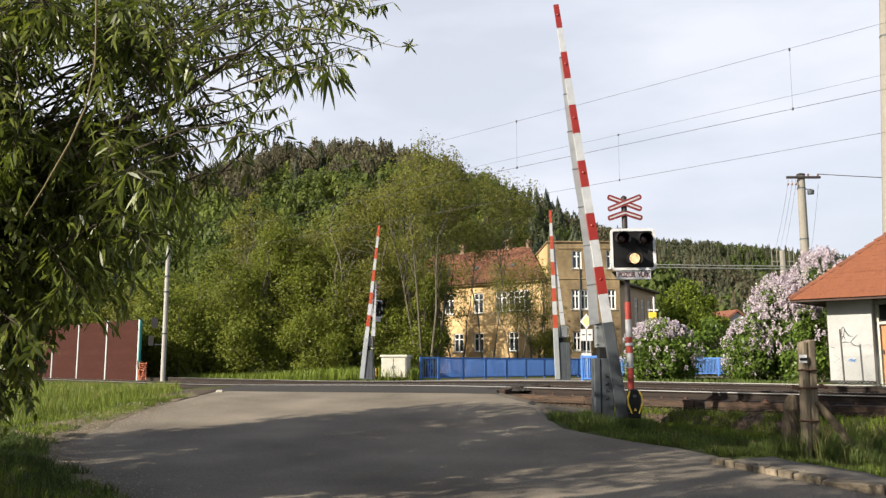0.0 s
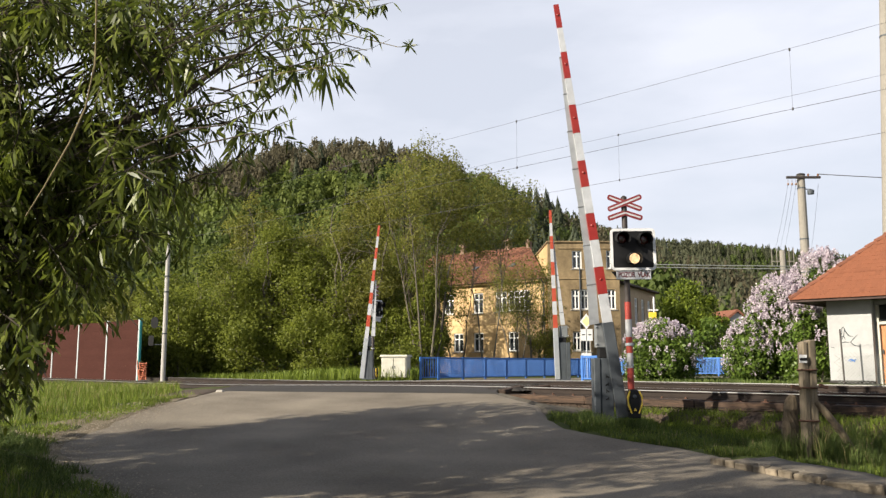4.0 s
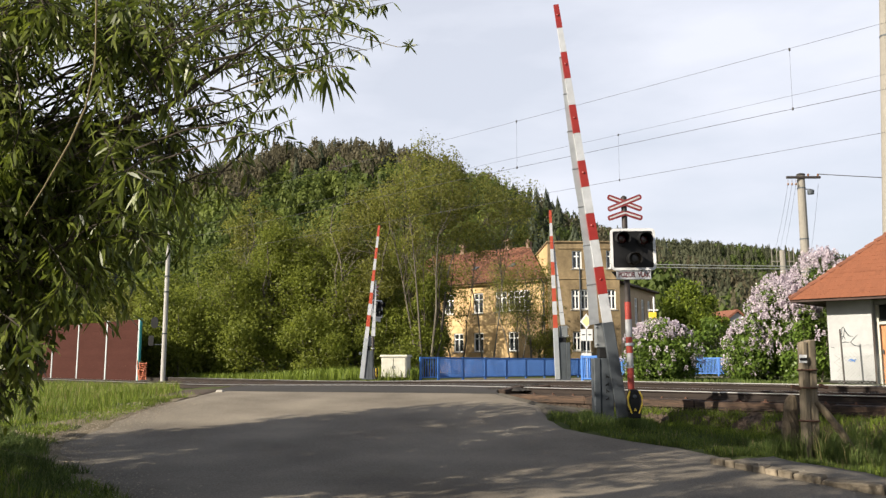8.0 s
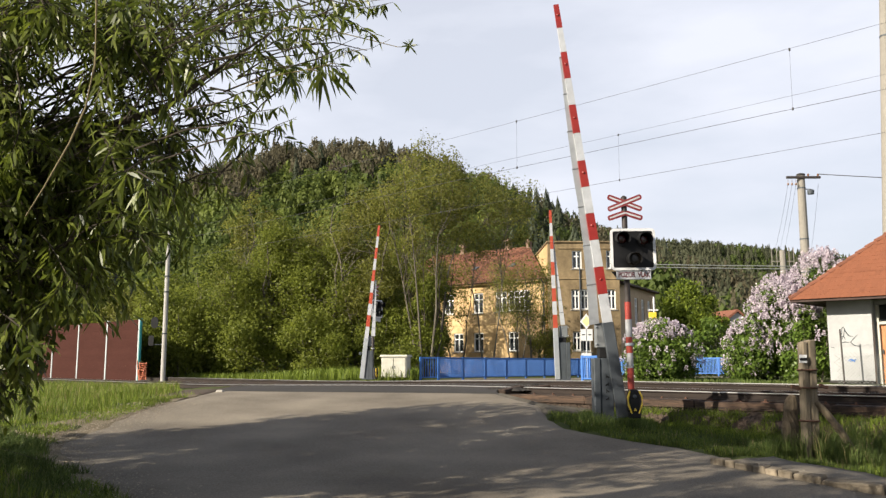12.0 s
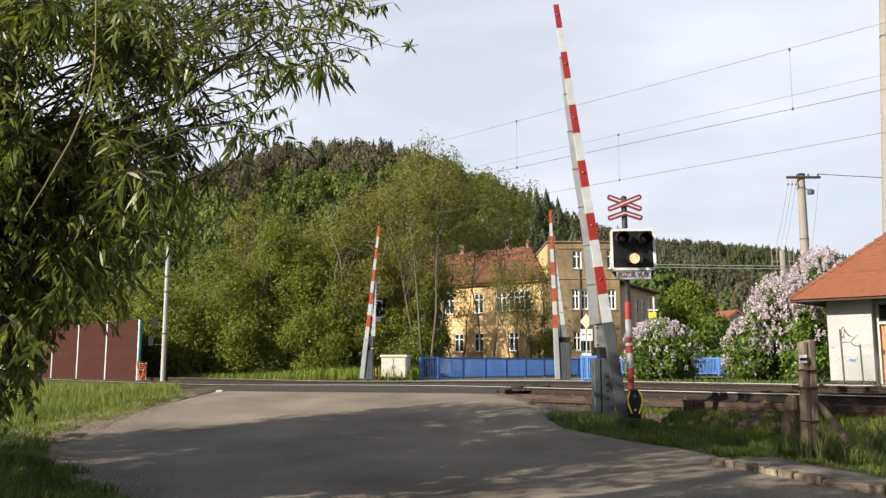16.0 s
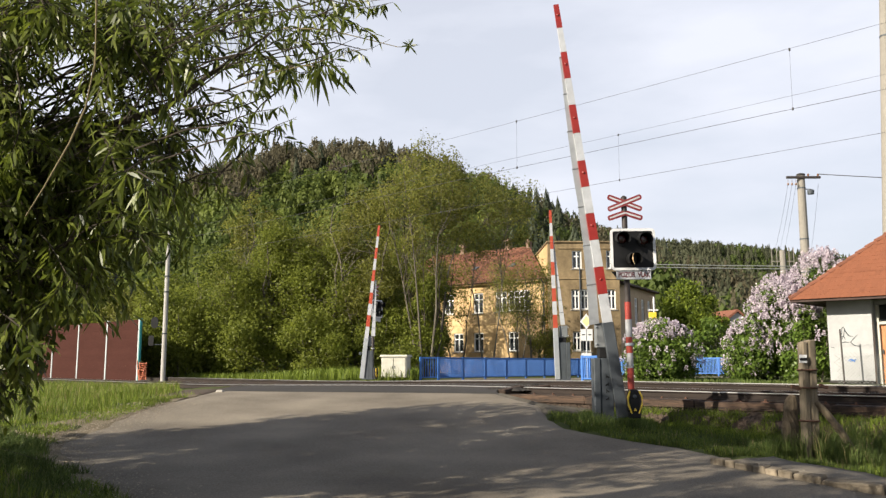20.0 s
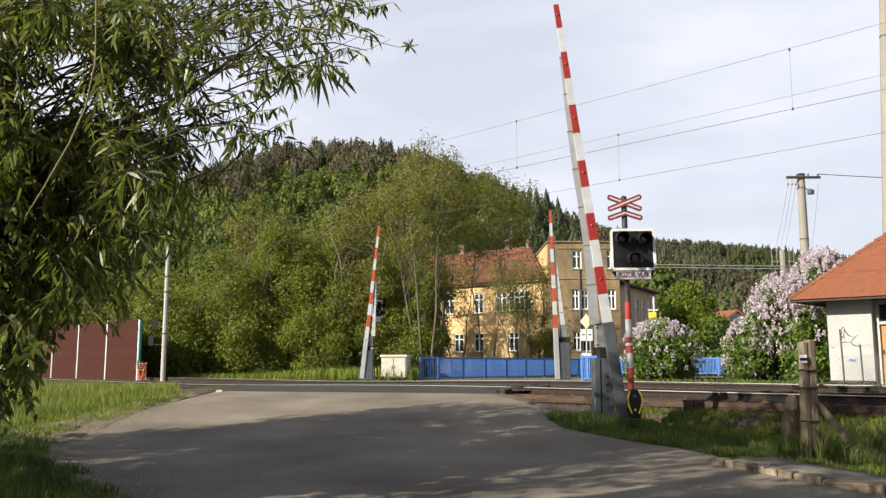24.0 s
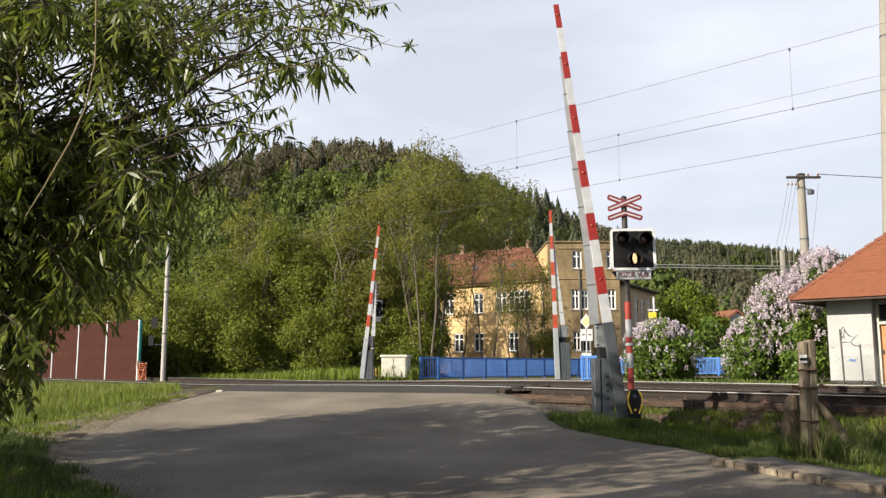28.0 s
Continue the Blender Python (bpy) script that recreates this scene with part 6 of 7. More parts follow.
# ---------------- wooded hills ----------------
def crown_shape(kind, rng):
    """Faces of one far tree, about 1 high and 1 wide."""
    if kind == "spruce":
        V, F = [], []
        for j in range(12):
            z = 0.06 + j / 12 * 0.88
            r = 0.46 * (1 - j / 12.6) ** 0.75
            for k in range(9):
                a = 2 * math.pi * (k + rng.uniform(-.4, .4)) / 9
                rr = r * rng.uniform(0.7, 1.25)
                dz = rng.uniform(-0.05, 0.02)
                V += [(0, 0, z + 0.12), (rr * math.cos(a - .27), rr * math.sin(a - .27), z + dz), (rr * math.cos(a + .27), rr * math.sin(a + .27), z + dz - 0.01)]
                F.append((len(V) - 3, len(V) - 2, len(V) - 1))
        return np.array(V), np.array(F)
    n = {"beech": 270, "pine": 190, "dense": 400, "far": 44, "small": 74}[kind]
    cl = []
    for _ in range(13):
        v = rng.normal(size=3)
        v /= np.linalg.norm(v)
        cl.append(v * np.array([0.31, 0.31, 0.30 if kind != "pine" else 0.22]) * rng.uniform(0.55, 1.0))
    cl = np.array(cl)
    pick = rng.integers(13, size=n)
    g = rng.normal(size=(n, 3))
    g /= np.linalg.norm(g, axis=1)[:, None]
    c = cl[pick] + g * 0.15 * rng.uniform(0.5, 1.0, n)[:, None]
    away = g + 2.2 * cl[pick] + np.array([0, 0, 0.2])
    away /= np.linalg.norm(away, axis=1)[:, None]
    c[:, 2] += {"beech": 0.55, "pine": 0.74, "dense": 0.55, "far": 0.6, "small": 0.58}[kind]
    V, F = quads(c, {"beech": 0.088, "pine": 0.084, "dense": 0.071, "far": 0.20, "small": 0.150}[kind], rng, 0.85, 0.0, away, 0.7)
    tri = np.concatenate([F[:, [0, 1, 2]], F[:, [0, 2, 3]]])
    return V, tri


def woods(name, kind, material, spots, hw, label, seed):
    rng = np.random.default_rng(seed)
    shapes = [crown_shape(kind, rng) for _ in range(7)]
    Vs, Fs, off = [], [], 0
    for x, y in spots:
        V, F = shapes[int(rng.integers(7))]
        h, w = rng.uniform(*hw[0]), rng.uniform(*hw[1])
        a = rng.uniform(0, 6.28)
        ca, sa = math.cos(a), math.sin(a)
        Q = np.stack([(V[:, 0] * ca - V[:, 1] * sa) * w + x, (V[:, 0] * sa + V[:, 1] * ca) * w + y, V[:, 2] * h + base_z(x, y) + hill(x, y) - 0.4], 1)
        Vs.append(Q)
        Fs.append(F + off)
        off += len(V)
    return tagged(mass(name, np.concatenate(Vs), np.concatenate(Fs), material), label, "woods", kind="stuff")


wr = np.random.default_rng(77)
beech, deep, spruce, pine, side = [], [], [], [], []
for _ in range(3300):
    x, y = wr.uniform(-190, 125), 96 + 215 * wr.uniform(0, 1) ** 0.8
    if abs(x - 20) > 130 and wr.uniform() < 0.5:
        continue
    if abs(x) > 0.58 * y + 14:
        continue
    up = hill(x, y) / 66
    q = up + 0.20 * noise.noise(Vector((x * 0.018, y * 0.018, 5))) + wr.normal() * 0.05
    if q > 0.58 + 0.15 * smooth(-62, -22, x) and x < 40:
        (pine if wr.uniform() < (0.75 if up < 0.88 else 0.35) else spruce).append((x, y))
    elif x > 0.078 * y and x <= 34:
        (spruce if wr.uniform() < 0.6 and y > 165 else deep if wr.uniform() < 0.5 else side).append((x, y))
    else:
        if x > 32:
            side.append((x, y))
        else:
            (beech if wr.uniform() < 0.65 else deep).append((x, y))
far_s, far_b = [], []
for _ in range(5200):
    x, y = wr.uniform(20, 560), wr.uniform(430, 735)
    if x > 0.6 * y + 20:
        continue
    (far_s if noise.noise(Vector((x * 0.012, y * 0.012, 9))) > 0.15 and wr.uniform() < 0.6 else far_b).append((x, y))
for x in np.arange(60, 640, 2.6):
    (far_s if wr.uniform() < 0.7 else far_b).append((x, 705 + wr.uniform(-12, 12)))
NEAR_WOOD = 185
woods("beech_wood", "dense", BEECH, [q for q in beech if q[1] < NEAR_WOOD], ((9, 14), (7.5, 11)), "spring-green beech wood at the foot of the hill", 1)
woods("beech_wood", "beech", BEECH, [q for q in beech if q[1] >= NEAR_WOOD], ((9, 14), (7.5, 11)), "spring-green beech wood on the hillside", 11)
woods("oak_wood", "dense", BEECH_DEEP, [q for q in deep if q[1] < NEAR_WOOD], ((9, 14), (7.5, 10.5)), "deeper green oak wood at the foot of the hill", 2)
woods("oak_wood", "beech", BEECH_DEEP, [q for q in deep if q[1] >= NEAR_WOOD], ((9, 14), (7.5, 10.5)), "deeper green oak wood on the hillside", 12)
woods("spruce_wood", "spruce", SPRUCE, spruce, ((8, 15.0), (5.0, 8.0)), "dark spruces along the hill crest", 3)
woods("pine_wood", "pine", PINE, pine, ((10, 14.5), (5.5, 8)), "brownish bare pine wood near the crest", 4)
# the lower slope beyond the crossing: narrow pines, spruces and a few leafy trees in patches
slope = {"pine": [], "fir": [], "grey": [], "leaf": []}
for x, y in side:
    for _ in range(4):
        p = (x + wr.normal() * 4.5, y + wr.normal() * 5.0)
        patch = noise.noise(Vector((p[0] * 0.045, p[1] * 0.03, 3))) + wr.normal() * 0.12
        slope["leaf" if patch > 0.22 else "fir" if patch < -0.38 else "grey" if wr.uniform() < 0.6 else "pine"].append(p)
woods("brown_pine_wood", "small", PINE, slope["grey"], ((7, 11), (3.0, 4.8)), "grey-brown pine wood on the lower slope", 7)
woods("mixed_pine_wood", "small", HAZED_PINE, slope["pine"], ((7, 11.5), (3.0, 4.8)), "dull green pine wood on the lower slope", 17)
woods("fir_wood", "spruce", HAZED_PINE, slope["fir"], ((7.5, 12), (2.8, 4.2)), "narrow firs on the lower slope", 18)
woods("oak_wood", "small", BEECH_DEEP, slope["leaf"], ((6.5, 10), (3.6, 5.5)), "patches of greener oak wood on the lower slope", 19)
woods("distant_spruce_wood", "spruce", HAZED_PINE, far_s, ((9, 15), (4.5, 7)), "dark conifers on the distant ridge", 5)
woods("distant_mixed_wood", "far", HAZED_PINE, [q for q in far_b if noise.noise(Vector((q[0] * 0.012, q[1] * 0.012, 4))) < 0.2], ((9, 13), (5, 7.5)), "mixed woodland on the distant ridge", 6)
woods("distant_oak_wood", "far", BEECH_DEEP, [q for q in far_b if noise.noise(Vector((q[0] * 0.012, q[1] * 0.012, 4))) >= 0.2], ((9, 13), (5.5, 8)), "patches of greener oak wood on the distant ridge", 16)
# bare stems that show below the pine crowns
stem_rng = np.random.default_rng(15)
V, F = [], []
for x, y in pine + pine:
    x, y = x + stem_rng.normal() * 1.6, y + stem_rng.normal() * 1.6
    z, h, r, k = base_z(x, y) + hill(x, y) - 0.5, stem_rng.uniform(7.5, 11.5), stem_rng.uniform(0.14, 0.24), len(V)
    for q in range(3):
        a = 2.094 * q + stem_rng.uniform(-0.3, 0.3)
        V += [(x + r * math.cos(a), y + r * math.sin(a), z), (x + 0.5 * r * math.cos(a), y + 0.5 * r * math.sin(a), z + h)]
    F += [(k, k + 2, k + 3, k + 1), (k + 2, k + 4, k + 5, k + 3), (k + 4, k, k + 1, k + 5)]
tagged(mass("pine_stems", V, F, BARK_PALE), "grey-brown pine stems on the hillside", "woods", kind="stuff")


# ---------------- grass ----------------
def grass(name, n, spot, height, width, material, label, seed, lean=0.35):
    """Bent blades of three segments at places drawn by spot(rng)."""
    rng = np.random.default_rng(seed)
    P = []
    while len(P) < n:
        q = spot(rng)
        if q:
            z = ground_z(q[0], q[1])
            o = offset(q[0], q[1])
            if O0 - 1.7 < o < O0 - 0.5:
                z = max(z, bed_z(o) + dip(q[0], q[1]) - 0.03)
            P.append((q[0], q[1], z - 0.02, q[2] if len(q) > 2 else 1.0))
    P = np.array(P)
    h = rng.uniform(*height, n) * P[:, 3]
    a = rng.uniform(0, 6.28, n)
    side = np.stack([np.cos(a), np.sin(a), np.zeros(n)], 1) * (rng.uniform(*width, n) / 2)[:, None]
    b = rng.uniform(0, 6.28, n)
    bend = np.stack([np.cos(b), np.sin(b), np.zeros(n)], 1) * (h * lean * rng.uniform(0.2, 1.4, n))[:, None]
    root = P[:, :3]
    mid = root + bend * 0.35 + np.stack([0 * h, 0 * h, h * 0.6], 1)
    tip = root + bend + np.stack([0 * h, 0 * h, h * rng.uniform(0.8, 1.0, n)], 1)
    V = np.stack([root - side, root + side, mid + side * 0.8, mid - side * 0.8, tip], 1).reshape(-1, 3)
    i = np.arange(n)[:, None] * 5
    F = np.concatenate([i + np.array([[0, 1, 2]]), i + np.array([[0, 2, 3]]), i + np.array([[3, 2, 4]])])
    return tagged(mass(name, V, F, material), label, "grass", kind="stuff")


def left_verge(rng):
    y = 9.0 + 24 * rng.uniform() ** 1.3
    e = along(LEFT_EDGE, y)
    x = e - 0.15 - 13 * rng.uniform() ** 1.3
    d = e - x
    if offset(x, y) > O0 - 1.9 or y > 19.8 and d < 0.6 + 0.3 * (y - 19.8):
        return None
    wide = math.exp(-((y - 15.2) / 2.4) ** 2)
    tall = smooth(0.3 + 0.5 * wide, 1.9 + 0.7 * wide, d + 0.7 * noise.noise(Vector((x * 0.8, y * 0.8, 1)))) * (0.72 + 0.45 * noise.noise(Vector((x * 1.7, y * 1.7, 8))))
    if rng.uniform() > 0.3 + 0.7 * tall:
        return None
    return x, y, 0.35 + 0.65 * tall


def left_low(rng):
    y = 8.5 + 14 * rng.uniform()
    e = along(LEFT_EDGE, y)
    x = e + 0.45 * rng.uniform() - 2.0 * rng.uniform()
    return (x, y) if y < 19.6 and noise.noise(Vector((x * 1.2, y * 1.2, 4))) > -0.04 else None


def near_turf(rng):
    y = 8.6 + 5.6 * rng.uniform()
    x = along(LEFT_EDGE, y) + 0.2 - 3.8 * rng.uniform()
    if along(LEFT_EDGE, y) - x < 0.15 + 0.7 * noise.noise(Vector((x * 2.3, y * 2.3, 15))):
        return None
    bare = noise.noise(Vector((x * 1.6, y * 1.6, 6)))
    return (x, y, 0.7 + 0.6 * bare) if bare > -0.28 else None


def right_verge(rng):
    y = 9.5 + 8.9 * rng.uniform()
    e = along(RIGHT_EDGE, y)
    x = e - 0.12 + 9 * rng.uniform() ** 1.2
    if x < e + 0.02 + 0.3 * noise.noise(Vector((x * 2.6, y * 2.6, 12))):
        return None
    if offset(x, y) > O0 - 1.3 or 17.3 > y > 16.7 and x < e + 1.7 or y > 17.3 and x < e + 2.2:
        return None
    kx = 0.95 if y < 12.3 else 0.0
    if x < e + kx + 0.25 * noise.noise(Vector((x * 3, y * 3, 9))) or y < 12.3 and x + y < 16.6:
        return None
    k = 0.6 + 0.3 * smooth(4.6, 6.0, x) * (1 - smooth(13.4, 14.4, y))
    return x, y, k * (0.8 + 0.6 * noise.noise(Vector((x * 1.5, y * 1.5, 2))))


def slope_turf(rng):
    s = -3.5 - 10.4 * rng.uniform()
    o = O0 - 1.85 + 0.98 * rng.uniform() ** 1.1
    p = track_point(s, o)
    return (p.x, p.y, 0.85) if noise.noise(Vector((p.x * 1.8, p.y * 1.8, 3))) > -0.2 - 0.35 * smooth(O0 - 1.2, O0 - 1.6, o) else None


def far_bank(rng):
    x, y = rng.uniform(-17, -1.2), rng.uniform(38.5, 50)
    return (x, y, 0.8 + 0.7 * smooth(-11, -4.5, x)) if x < -4.5 or y > 39.5 else None


def right_far(rng):
    x, y = rng.uniform(5.8, 16), rng.uniform(26.5, 33)
    return (x, y, 0.7) if offset(x, y) > O0 + 8 and not (x > 11.5 and 26.5 < y < 34) else None


grass("meadow_grass", 62000, left_verge, (0.14, 0.46), (0.006, 0.014), GRASS, "tall bright meadow grass on the verge", 101)
# darker green than the meadow, standing in for the shade here
grass("verge_turf", 23000, near_turf, (0.12, 0.30), (0.008, 0.018), DARK_VERGE, "short turf beside the lane, shade in its dark green", 110, 0.6)
grass("verge_weeds", 16000, left_low, (0.03, 0.11), (0.008, 0.02), GRASS, "short trodden weeds at the road edge", 102, 0.8)
grass("dry_stalks", 5200, left_verge, (0.3, 0.52), (0.004, 0.009), DRY_GRASS, "dry grass stalks in the verge", 103, 0.25)
grass("verge_grass", 28000, right_verge, (0.10, 0.27), (0.005, 0.012), DARK_VERGE, "verge grass beside the barrier and posts, shade in its dark green", 104, 0.5)
# brighter blades mixed in to lighten the dark verge
grass("verge_grass", 20000, right_verge, (0.10, 0.25), (0.005, 0.012), GRASS, "brighter grass among the verge weeds", 114, 0.5)
grass("bank_turf", 24000, slope_turf, (0.08, 0.24), (0.005, 0.012), GRASS, "thin grass creeping up the ballast slope", 111, 0.5)
grass("dry_stalks", 300, right_verge, (0.2, 0.4), (0.006, 0.012), DRY_GRASS, "dry stalks in the shaded grass", 105, 0.3)
grass("bank_grass", 16000, far_bank, (0.22, 0.55), (0.02, 0.04), GRASS, "bright grass bank behind the far barrier", 106)
grass("far_grass", 6000, right_far, (0.10, 0.25), (0.015, 0.03), DARK_VERGE, "grass strip below the lilacs", 107)


def stand_tufts(rng):
    a, r = rng.uniform(0, 6.28), 0.26 + 0.3 * rng.uniform()
    return 3.16 + 1.25 * r * math.cos(a), 15.75 + r * math.sin(a)


grass("stand_tufts", 2600, stand_tufts, (0.10, 0.30), (0.005, 0.012), DARK_VERGE, "grass tufts round the foot of the barrier stand", 112, 0.5)


def post_weeds(rng):
    x, y = 4.75 + 3.6 * rng.uniform(), 11.7 + 2.8 * rng.uniform()
    if y < 12.55 - 0.55 * (x - 5.0):
        return None
    near = math.exp(-((x - 5.5) / 0.7) ** 2 - ((y - 12.6) / 0.6) ** 2) + 0.65 * math.exp(-((x - 6.9) / 0.8) ** 2 - ((y - 13.3) / 0.7) ** 2)
    return (x, y, 0.4 + 0.75 * near) if noise.noise(Vector((x * 2.2, y * 2.2, 7))) > -0.15 and offset(x, y) < O0 - 1.1 else None


grass("tall_weeds", 24000, post_weeds, (0.20, 0.60), (0.005, 0.013), DARK_VERGE, "rank weeds round the old posts", 108, 0.35)
grass("dry_stalks", 700, post_weeds, (0.30, 0.66), (0.006, 0.012), DRY_GRASS, "dry stalks round the old posts", 109, 0.25)
clod_rng = np.random.default_rng(9)
V, F = [], []
for k in range(6500):
    y = clod_rng.uniform(9.2, 18)
    e = along(LEFT_EDGE, y)
    x = e - 0.05 + clod_rng.normal() * 0.4
    s = clod_rng.uniform(0.004, 0.016)
    p = np.array([x, y, base_z(x, y) + (0.03 if x < e else 0.016)])
    V.append(np.array([(1, 0, 0), (0, 1, 0), (-1, 0, 0), (0, -1, 0), (0.1, 0.1, 0.7)]) * s * clod_rng.uniform(0.6, 1.4, 3) + p)
    F.append(np.array([(0, 1, 4), (1, 2, 4), (2, 3, 4), (3, 0, 4)]) + 5 * k)
tagged(mass("roadside_gravel", np.concatenate(V), np.concatenate(F), PALE_GRAVEL), "loose gravel along the road edge", "gravel", kind="stuff")


# ---------------- the willow over the lane ----------------
def leaf_strip(base, d, side, L, w):
    """A narrow pointed leaf of four triangles with a bend."""
    down = np.array([0, 0, -0.10 * L])
    a = base
    m1 = base + d * L * 0.35
    m2 = base + d * L * 0.68 + down * 0.5
    tip = base + d * L + down * 1.6
    return [a, m1 + side * w * 0.5, m2 + side * w * 0.42, tip, m2 - side * w * 0.42, m1 - side * w * 0.5]


def sprig(rng, p0, d, length, leaves, L, w, V):
    """Leaves along a drooping twig from p0; returns the twig's points."""
    pts = [np.array(p0)]
    dd = np.array(d, dtype=float)
    n = 5
    for k in range(n):
        dd = dd + np.array([0, 0, -0.17]) + rng.normal(size=3) * 0.08
        dd /= np.linalg.norm(dd)
        pts.append(pts[-1] + dd * length / n)
    for k in range(leaves):
        f = (k + rng.uniform(0.2, 0.8)) / leaves * n
        i = min(n - 1, int(f))
        q = pts[i] + (pts[i + 1] - pts[i]) * (f - i)
        t = pts[i + 1] - pts[i]
        t /= np.linalg.norm(t)
        out = np.cross(t, rng.normal(size=3))
        out /= np.linalg.norm(out) + 1e-9
        dl = t * 0.5 + out * 0.85 + np.array([0, 0, -0.6])
        dl /= np.linalg.norm(dl)
        sd = np.cross(dl, rng.normal(size=3))
        sd /= np.linalg.norm(sd) + 1e-9
        V.append(leaf_strip(q, dl, sd, L * rng.uniform(0.65, 1.25), w * rng.uniform(0.8, 1.2)))
    return pts


def leaf_faces(n):
    i = np.arange(n)[:, None] * 6
    return np.concatenate([i + np.array([[0, 1, 5]]), i + np.array([[1, 2, 4]]), i + np.array([[1, 4, 5]]), i + np.array([[2, 3, 4]])])


def under_crown(p):
    """True above the crown's slanting underside, which hangs from the tips over the lane down to the verge."""
    x, y, z = p
    ragged = 0.16 * noise.noise(Vector((x * 2.2, y * 2.2, z * 2.2)))
    return z > 0.93 + 0.404 * y + 1.04 * x + ragged and x < -0.085 * y and (x < -0.452 * y or z > 0.61 + 0.075 * y + 0.5 * ragged)


# airy pockets between the leafy boughs: two ends of an axis and a radius
AIR = (((-2.08, 4.4, 2.10), (-3.21, 6.8, 2.92), 0.26), ((-1.62, 4.4, 2.00), (-2.50, 6.8, 2.76), 0.19), ((-1.24, 4.4, 2.05), (-1.92, 6.8, 2.85), 0.20), ((-0.78, 4.4, 2.04), (-1.21, 6.8, 2.83), 0.22))


def clearing(p):
    """True in the airy pockets, with a ragged rim."""
    for a, b, r in AIR:
        a, b = Vector(a), Vector(b)
        d = b - a
        f = min(1, max(0, (Vector(p) - a).dot(d) / d.dot(d)))
        if (Vector(p) - a - d * f).length < r * (0.85 + 0.35 * f) * (1 + 0.8 * noise.noise(Vector(p) * 3.1)):
            return True
    return False


willow = thing("willow_tree", pose(-4.4, 6.0, -0.95), "old willow leaning over the lane with long drooping leaves", "tree")
wrng = np.random.default_rng(2024)
TRUNK = [(0, 0, -0.2), (0.05, 0.0, 0.9), (0.25, 0.0, 1.9), (0.35, 0.1, 2.8), (0.3, 0.2, 4.2), (0.2, 0.2, 6.0)]
part("trunk", tube(bmesh.new(), TRUNK, [0.34, 0.28, 0.24, 0.2, 0.14, 0.06], 12), BARK, willow)
WO = np.array([-4.4, 6.0, -0.95])
BIG_LIMBS = []  # ends of the limbs, spread through the crown's fan over the lane
while len(BIG_LIMBS) < 92:
    yy = wrng.uniform(4.6, 6.3)
    e = np.array([yy * wrng.uniform(-0.66, -0.09), yy, wrng.uniform(0.5, 3.22) * yy / 5.4])
    if under_crown(e) and not clearing(e):
        BIG_LIMBS.append(e)
for _ in range(9):  # boughs that hang low over the verge
    yy = wrng.uniform(4.7, 5.8)
    BIG_LIMBS.append(np.array([yy * wrng.uniform(-0.54, -0.455), yy, wrng.uniform(0.6, 1.25)]))
LV, YV = [], []
twig_bm = bmesh.new()
for e in BIG_LIMBS:
    low = e[2] < 1.3 and e[0] < -0.43 * e[1]
    e = e - WO
    f0 = wrng.uniform(0.28, 0.6)
    k = f0 * 5
    b0 = np.array(TRUNK[int(k)]) * (1 - k % 1) + np.array(TRUNK[int(k) + 1]) * (k % 1)
    mid1 = b0 + (e - b0) * 0.35 + np.array([0, 0, 0.25]) + wrng.normal(size=3) * 0.12
    mid2 = b0 + (e - b0) * 0.7 + np.array([0, 0, 0.22]) + wrng.normal(size=3) * 0.12
    path = [b0, mid1, mid2, e]
    curve = []
    for q in range(10):
        u = q / 9 * 3
        i = min(2, int(u))
        curve.append(path[i] + (path[i + 1] - path[i]) * (u - i) + (wrng.normal(size=3) * 0.05 if 0 < q < 9 else 0))
    part("limb", tube(bmesh.new(), curve, [0.013 * (1 - q / 9) + 0.0015 for q in range(10)], 7), BARK, willow)
    for j in range(9):
        f = wrng.uniform(0.34, 1.0) * 3
        i = min(2, int(f))
        q = path[i] + (path[i + 1] - path[i]) * (f - i)
        dirn = (path[i + 1] - path[i]) / np.linalg.norm(path[i + 1] - path[i]) * 0.7 + wrng.normal(size=3) * 0.55
        dirn /= np.linalg.norm(dirn)
        ln = wrng.uniform(0.35, 0.8)
        b1 = q + dirn * ln * 0.5
        b2 = q + dirn * ln + np.array([0, 0, -0.08])
        if not under_crown(b2 + WO) or clearing(b2 + WO):
            continue
        tube(twig_bm, [q, b1, b2], [0.007, 0.005, 0.0025], 4, cap=False)
        for s in range(6):
            g = wrng.uniform(0.15, 1.0)
            r0 = q + (b1 - q) * 2 * g if g < 0.5 else b1 + (b2 - b1) * (2 * g - 1)
            sd = dirn * 0.5 + wrng.normal(size=3) * 0.6 + np.array([0, 0, -0.25])
            sd /= np.linalg.norm(sd)
            if not under_crown(r0 + WO + sd * 0.15) or clearing(r0 + WO) and wrng.uniform() < 0.85 or wrng.uniform() < 0.5 * smooth(-2.1, -1.2, r0[0] + WO[0]):
                continue
            pts = sprig(wrng, r0, sd, wrng.uniform(0.16, 0.42), int(wrng.integers(9, 15)), *((0.068, 0.024) if low else (0.108, 0.018)), YV if wrng.uniform() < 0.37 else LV)
            tube(twig_bm, [pts[0], pts[2], pts[5]], [0.0032, 0.0024, 0.001], 3, cap=False)


